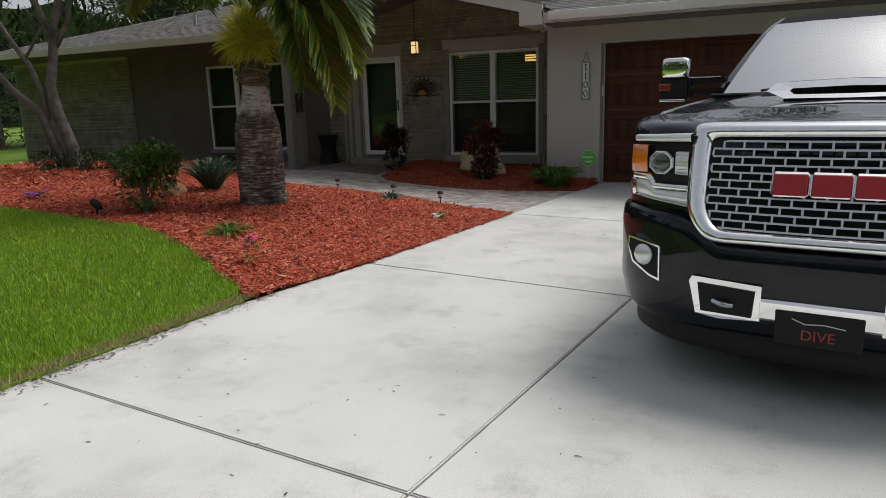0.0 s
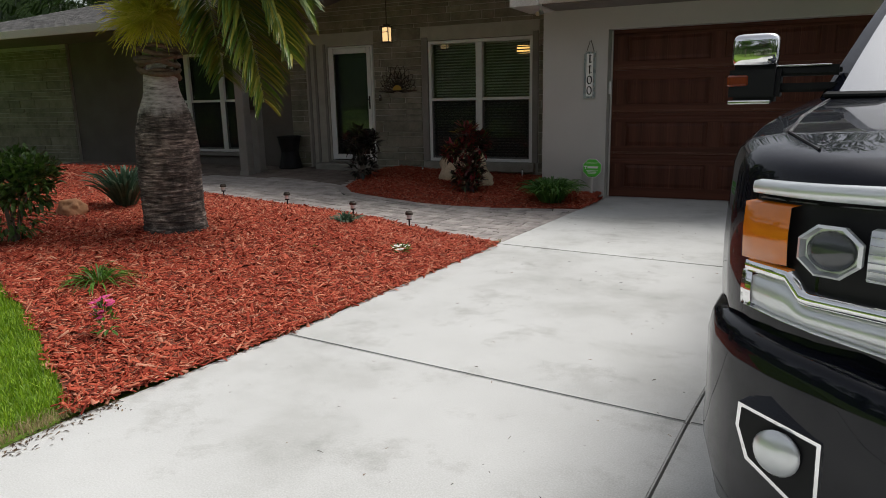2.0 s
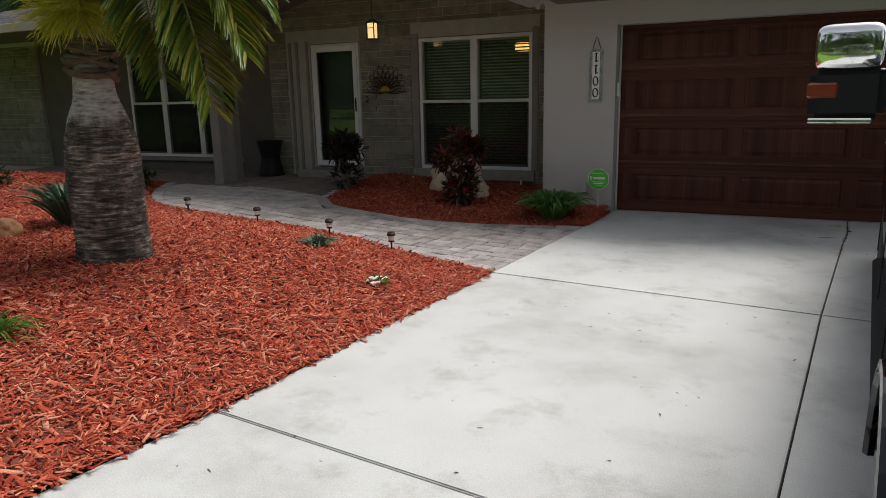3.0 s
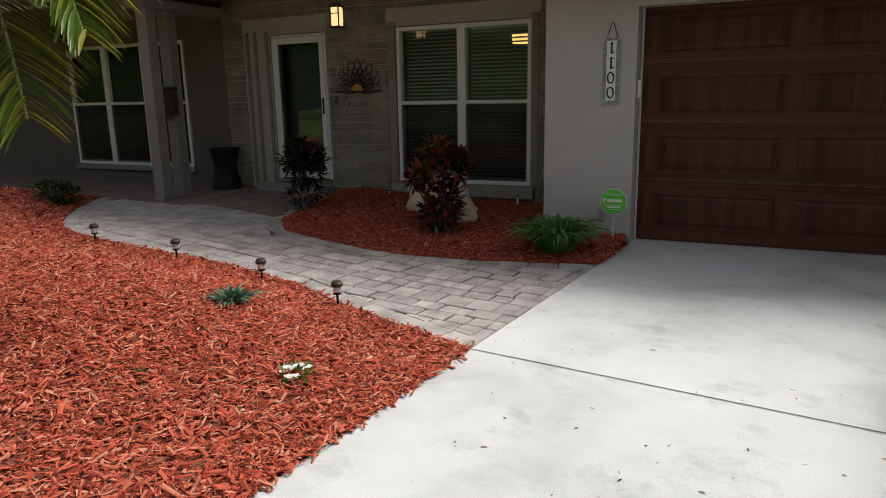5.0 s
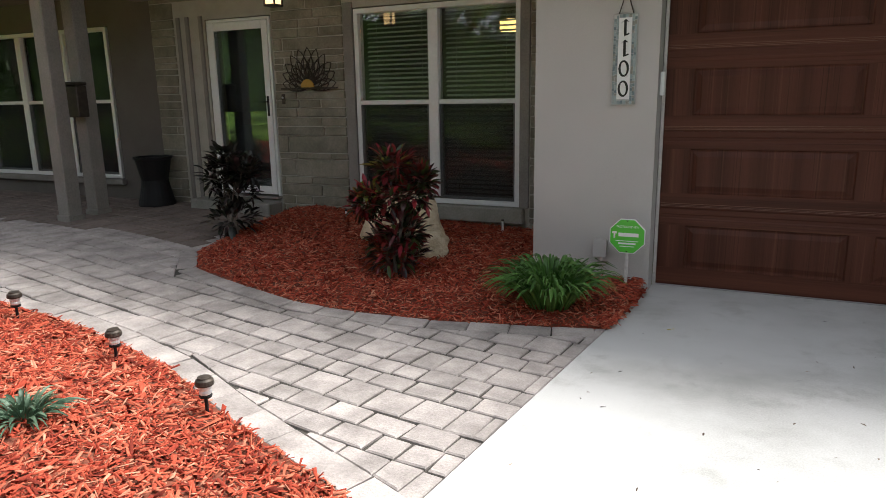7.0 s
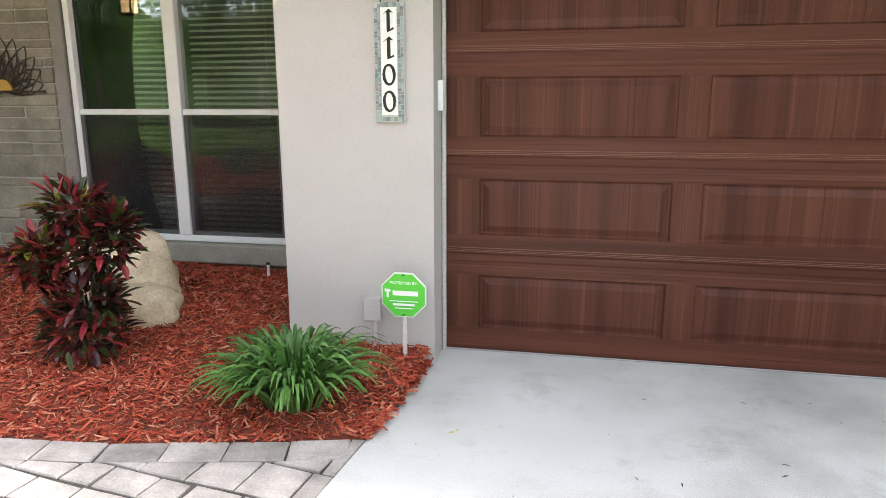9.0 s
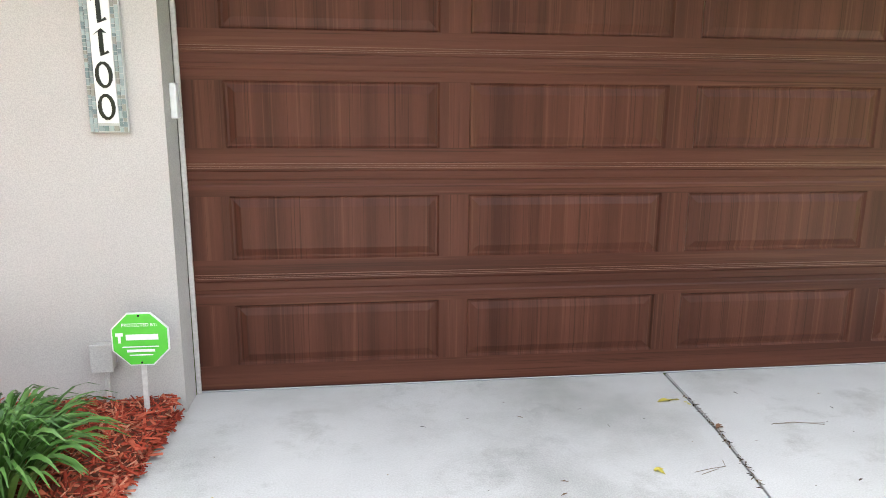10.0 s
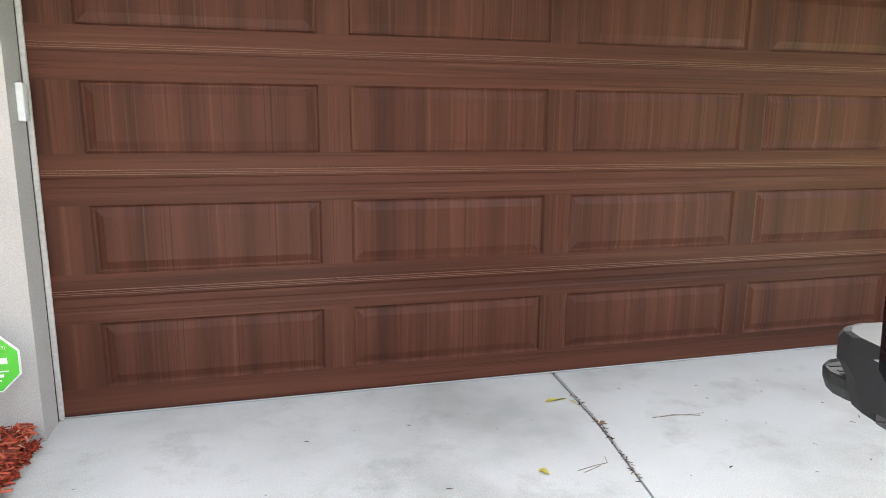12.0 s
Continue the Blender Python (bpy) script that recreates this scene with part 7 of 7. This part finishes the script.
# wooded distance all round
vs, fs, N = [], [], 160
for i in range(N):
    a = 2 * math.pi * i / N
    R = 80 + 6 * math.sin(5 * a)
    top = 13 + 2.5 * math.sin(7 * a) + 1.5 * math.sin(23 * a) + rng.uniform(-1, 1)
    for z in (-0.5, 4, 8, top):
        vs.append((R * math.cos(a) + rng.uniform(-1, 1), R * math.sin(a), z))
for i in range(N):
    j = (i + 1) % N
    fs += [(4 * i + k, 4 * j + k, 4 * j + k + 1, 4 * i + k + 1) for k in range(3)]
tagged(raw("backdrop", vs, fs, surface("far_woods", (0.012, 0.022, 0.008), (0.06, 0.095, 0.03), 0.5, 3.0, 0.95, 0.6, 0.5), smooth=True), "dark green woods in the distance", "woods", kind="structure")

hedge(-38, -22.5, 34, -22.5, 5.2, 1.7, 15000, LEAF_MID, "tall leafy hedge across the street")
hedge(-24, 3, -27, 30, 5.5, 1.7, 9000, LEAF_DARK, "tall dark hedge on the side boundary")
hedge(-27, 27, 16, 27, 5.0, 1.7, 9000, LEAF_DARK, "tall dark hedge behind the house")


def far_house(x, y, w, d, h, wallc, name, label, facing):
    hs = thing(name, (x, y, 0), label, "house")
    part("wall", box(x - w / 2, x + w / 2, y - d / 2, y + d / 2, -0.1, h), wallc, hs)
    bm = bmesh.new()
    a = [bm.verts.new(p) for p in ((x - w / 2 - 0.6, y - d / 2 - 0.6, h), (x + w / 2 + 0.6, y - d / 2 - 0.6, h), (x + w / 2 + 0.6, y + d / 2 + 0.6, h), (x - w / 2 - 0.6, y + d / 2 + 0.6, h))]
    b = [bm.verts.new(p) for p in ((x - w / 2 + d / 2, y, h + 1.6), (x + w / 2 - d / 2, y, h + 1.6))]
    bm.faces.new((a[0], a[1], b[1], b[0])), bm.faces.new((a[2], a[3], b[0], b[1])), bm.faces.new((a[1], a[2], b[1])), bm.faces.new((a[3], a[0], b[0])), bm.faces.new(a[::-1])
    part("roof", bm, SHINGLE, hs)
    part("eave", box(x - w / 2 - 0.6, x + w / 2 + 0.6, y - d / 2 - 0.6, y + d / 2 + 0.6, h - 0.18, h - 0.004), WHITE, hs)
    yy = y + facing * (d / 2)
    for k in (-0.3, 0.05, 0.33):
        q0, q1 = sorted((yy, yy + facing * 0.05))
        wd = part("window", box(x + k * w - 0.9, x + k * w + 0.9, q0, q1, 0.9, 2.1, 0.01), WHITE, hs)
        q2, q3 = sorted((yy + facing * 0.051, yy + facing * 0.06))
        for s in (-0.43, 0.43):
            ob = solid("pane", box(x + k * w + s - 0.38, x + k * w + s + 0.38, q2, q3, 0.97, 2.03), DARKGLASS)
            attach(ob, wd)


far_house(-2, -40, 18, 9, 3.0, STUCCO, "far_house", "low pale stucco house across the street", 1)
far_house(-34, 12, 9, 9, 2.9, surface("teal_paint", (0.10, 0.24, 0.22), (0.14, 0.30, 0.27), 2), "far_house", "low teal house with white eaves next door", -1)

# ---------------------------------------------------------------- pieces: paving and stones last
walkway = thing("walkway", (0, 0, 0), "curved grey concrete paver walkway with a paver border", "walkway", kind="structure")
# bedding sand under the pavers
xs = np.concatenate([np.linspace(-14.1, -9.2, 12), np.linspace(-9.1, -2.25, 62)])
vs, k = [], 14
for x in xs:
    lo = walk_front(x) if x < -2.55 else float(np.interp(x, [-2.56, -2.31], [6.365, 8.6]))
    hi = walk_back(x)
    for j in range(k):
        y = lo + (hi - lo) * j / (k - 1)
        vs.append((min(x, drive_x(y) - 0.004), y, walk_z(x) - 0.012))
fs = [(i * k + j, i * k + j + 1, (i + 1) * k + j + 1, (i + 1) * k + j) for i in range(len(xs) - 1) for j in range(k - 1)]
raw("bedding", vs, fs, surface("paver_sand", (0.03, 0.026, 0.022), (0.075, 0.066, 0.055), 12, 90, 0.95, 0.5), walkway)


def clip(poly, px, py, nx, ny):
    """Keeps the side of the line through p towards n."""
    out = []
    for (ax, ay), (bx_, by_) in zip(poly, poly[1:] + poly[:1]):
        da, db = (ax - px) * nx + (ay - py) * ny, (bx_ - px) * nx + (by_ - py) * ny
        if da >= 0:
            out.append((ax, ay))
        if da * db < 0:
            t = da / (da - db)
            out.append((ax + (bx_ - ax) * t, ay + (by_ - ay) * t))
    return out


def area(p):
    return 0.5 * abs(sum(a[0] * b[1] - b[0] * a[1] for a, b in zip(p, p[1:] + p[:1])))


# Same pavers, redder on the porch, with the roof's shade put into the colour
PAVER_SHADED = surface("shaded_paver", (0.13, 0.10, 0.085), (0.22, 0.175, 0.15), 3.2, 70, 0.85, 0.6, 0.004, vary="piece")
pr = random.Random(11)
FAR_PAVING = {PAVER: bmesh.new(), PAVER_SHADED: bmesh.new()}


def paver(poly, name, material, parent, lift=0.0):
    cx, cy = sum(p[0] for p in poly) / len(poly), sum(p[1] for p in poly) / len(poly)
    far = cx < -6.0
    bm = FAR_PAVING[material] if far else bmesh.new()
    z = walk_z(cx) + pr.uniform(-0.0025, 0.0025) + lift
    tx, ty = pr.uniform(-0.012, 0.012), pr.uniform(-0.012, 0.012)
    top, mid, low = [], [], []
    for x, y in poly:
        d = math.hypot(x - cx, y - cy)
        k = max(0.0, 1 - 0.010 / max(d, 0.02))
        h = z + (x - cx) * (tx + (walk_z(x) - walk_z(cx)) / (x - cx + 1e-9)) + (y - cy) * ty if abs(x - cx) > 1e-6 else z
        top.append(bm.verts.new((cx + (x - cx) * k, cy + (y - cy) * k, h)))
        mid.append(bm.verts.new((x, y, h - 0.006)))
        low.append(bm.verts.new((x, y, h - 0.03)))
    n = len(poly)
    bm.faces.new(top)
    for j in range(n):
        bm.faces.new((top[j], top[(j + 1) % n], mid[(j + 1) % n], mid[j]))
        bm.faces.new((mid[j], mid[(j + 1) % n], low[(j + 1) % n], low[j]))
    if far:
        return
    me = bpy.data.meshes.new(name)
    bmesh.ops.recalc_face_normals(bm, faces=bm.faces)
    bm.to_mesh(me), bm.free()
    me.materials.append(material)
    ob = new(name, me)
    ob.parent = parent


# border course along both edges
def border(xs_, f, inward, x_end):
    pts = []
    for x in np.linspace(xs_, x_end, 400):
        pts.append(Vector((x, f(x))))
    d, last, W = 0, 0, 0.155
    for i in range(1, len(pts)):
        d += (pts[i] - pts[i - 1]).length
        if d > 0.235 + 0.02 * ((i * 7) % 3) or (i == len(pts) - 1 and d > 0.05):
            a, b = pts[last], pts[i]
            t = (b - a).normalized()
            nrm = Vector((-t.y, t.x)) * inward
            g_ = 0.003
            a2, b2 = a + t * g_, b - t * g_
            poly = [tuple(a2), tuple(b2), tuple(b2 + nrm * W), tuple(a2 + nrm * W)]
            if b2.x > -2.75:
                my = (a2.y + b2.y) / 2
                poly = clip(poly, drive_x(my) - 0.006, my, -1, (drive_x(my + 0.05) - drive_x(my - 0.05)) / 0.1)
            if len(poly) > 2 and area(poly) > 0.002:
                paver(poly, "border_paver", PAVER, walkway, 0.003)
            last, d = i, 0


border(-9.2, lambda x: walk_front(x) + 0.003, 1, -2.58)
border(-5.97, lambda x: walk_back(x) - 0.003, -1, -2.24)

# field: staggered rows of squares and oblongs, turned with the walk
ang = radians(-7)
ca, sa = math.cos(ang), math.sin(ang)
ox, oy = -2.6, 6.35
count = 0
for row in range(-40, 60):
    tall = 0.226 if row % 3 == 1 else 0.154
    v0 = (row // 3) * 0.534 + (0, 0.154, 0.38)[row % 3]
    u = -16.0 + (row * 0.137) % 0.24
    while u < 8:
        w = pr.choice((0.155, 0.155, 0.226, 0.226) if tall < 0.2 else (0.154, 0.226, 0.226, 0.226))
        g_ = 0.0065
        q = [(u + g_, v0 + g_), (u + w - g_, v0 + g_), (u + w - g_, v0 + tall - g_), (u + g_, v0 + tall - g_)]
        q = [(a + pr.uniform(-0.006, 0.006), b + pr.uniform(-0.006, 0.006)) for a, b in q]
        u += w
        poly = [(ox + a * ca - b * sa, oy + a * sa + b * ca) for a, b in q]
        cx, cy = sum(p[0] for p in poly) / 4, sum(p[1] for p in poly) / 4
        if not (-14.0 < cx < -2.2 and 5.9 < cy < 10.95):
            continue
        lo, hi = walk_front(cx), walk_back(cx)
        dl = (walk_front(cx + 0.05) - walk_front(cx - 0.05)) / 0.1
        dh = (walk_back(cx + 0.05) - walk_back(cx - 0.05)) / 0.1
        n1 = math.hypot(1, dl)
        off = 0.163 * n1 if cx > -9.05 else 0.0
        poly = clip(poly, cx, lo + off, -dl / n1, 1 / n1)
        if len(poly) < 3:
            continue
        n2 = math.hypot(1, dh)
        off2 = 0.163 * n2 if cx > -5.8 else 0.006
        if dh < -4 or dh > 4:
            poly = clip(poly, cx + (cy - hi) / dh - 0.02, cy, -1, 0) if abs(dh) > 1e-6 else poly
        else:
            poly = clip(poly, cx, hi - off2, dh / n2, -1 / n2)
        if len(poly) < 3:
            continue
        ex = drive_x(cy)
        de = (drive_x(cy + 0.05) - drive_x(cy - 0.05)) / 0.1
        poly = clip(poly, ex - 0.006, cy, -1, de)
        poly = clip(poly, 0, Y_STONE - 0.01, 0, -1) if len(poly) > 2 else poly
        if len(poly) < 3 or area(poly) < 0.0016:
            continue
        paver(poly, "paver", PAVER_SHADED if cy > 9.2 and cx < -6.2 else PAVER, walkway)
        count += 1

for material, bm in FAR_PAVING.items():
    far_part = part("far_paving", bm, material, walkway)
    far_part["kind"] = "stuff"

ashlar(wall_stone, -8.30, -3.087, 0.12, 3.4, [(-7.93, -6.5, 0.0, 2.365), (-5.58, -3.54, 0.18, 2.375)], Y_STONE, 3)
ashlar(wall_left, -18.55, -14.2, 0.15, 2.62, [], Y_STONE - 0.04, 8)
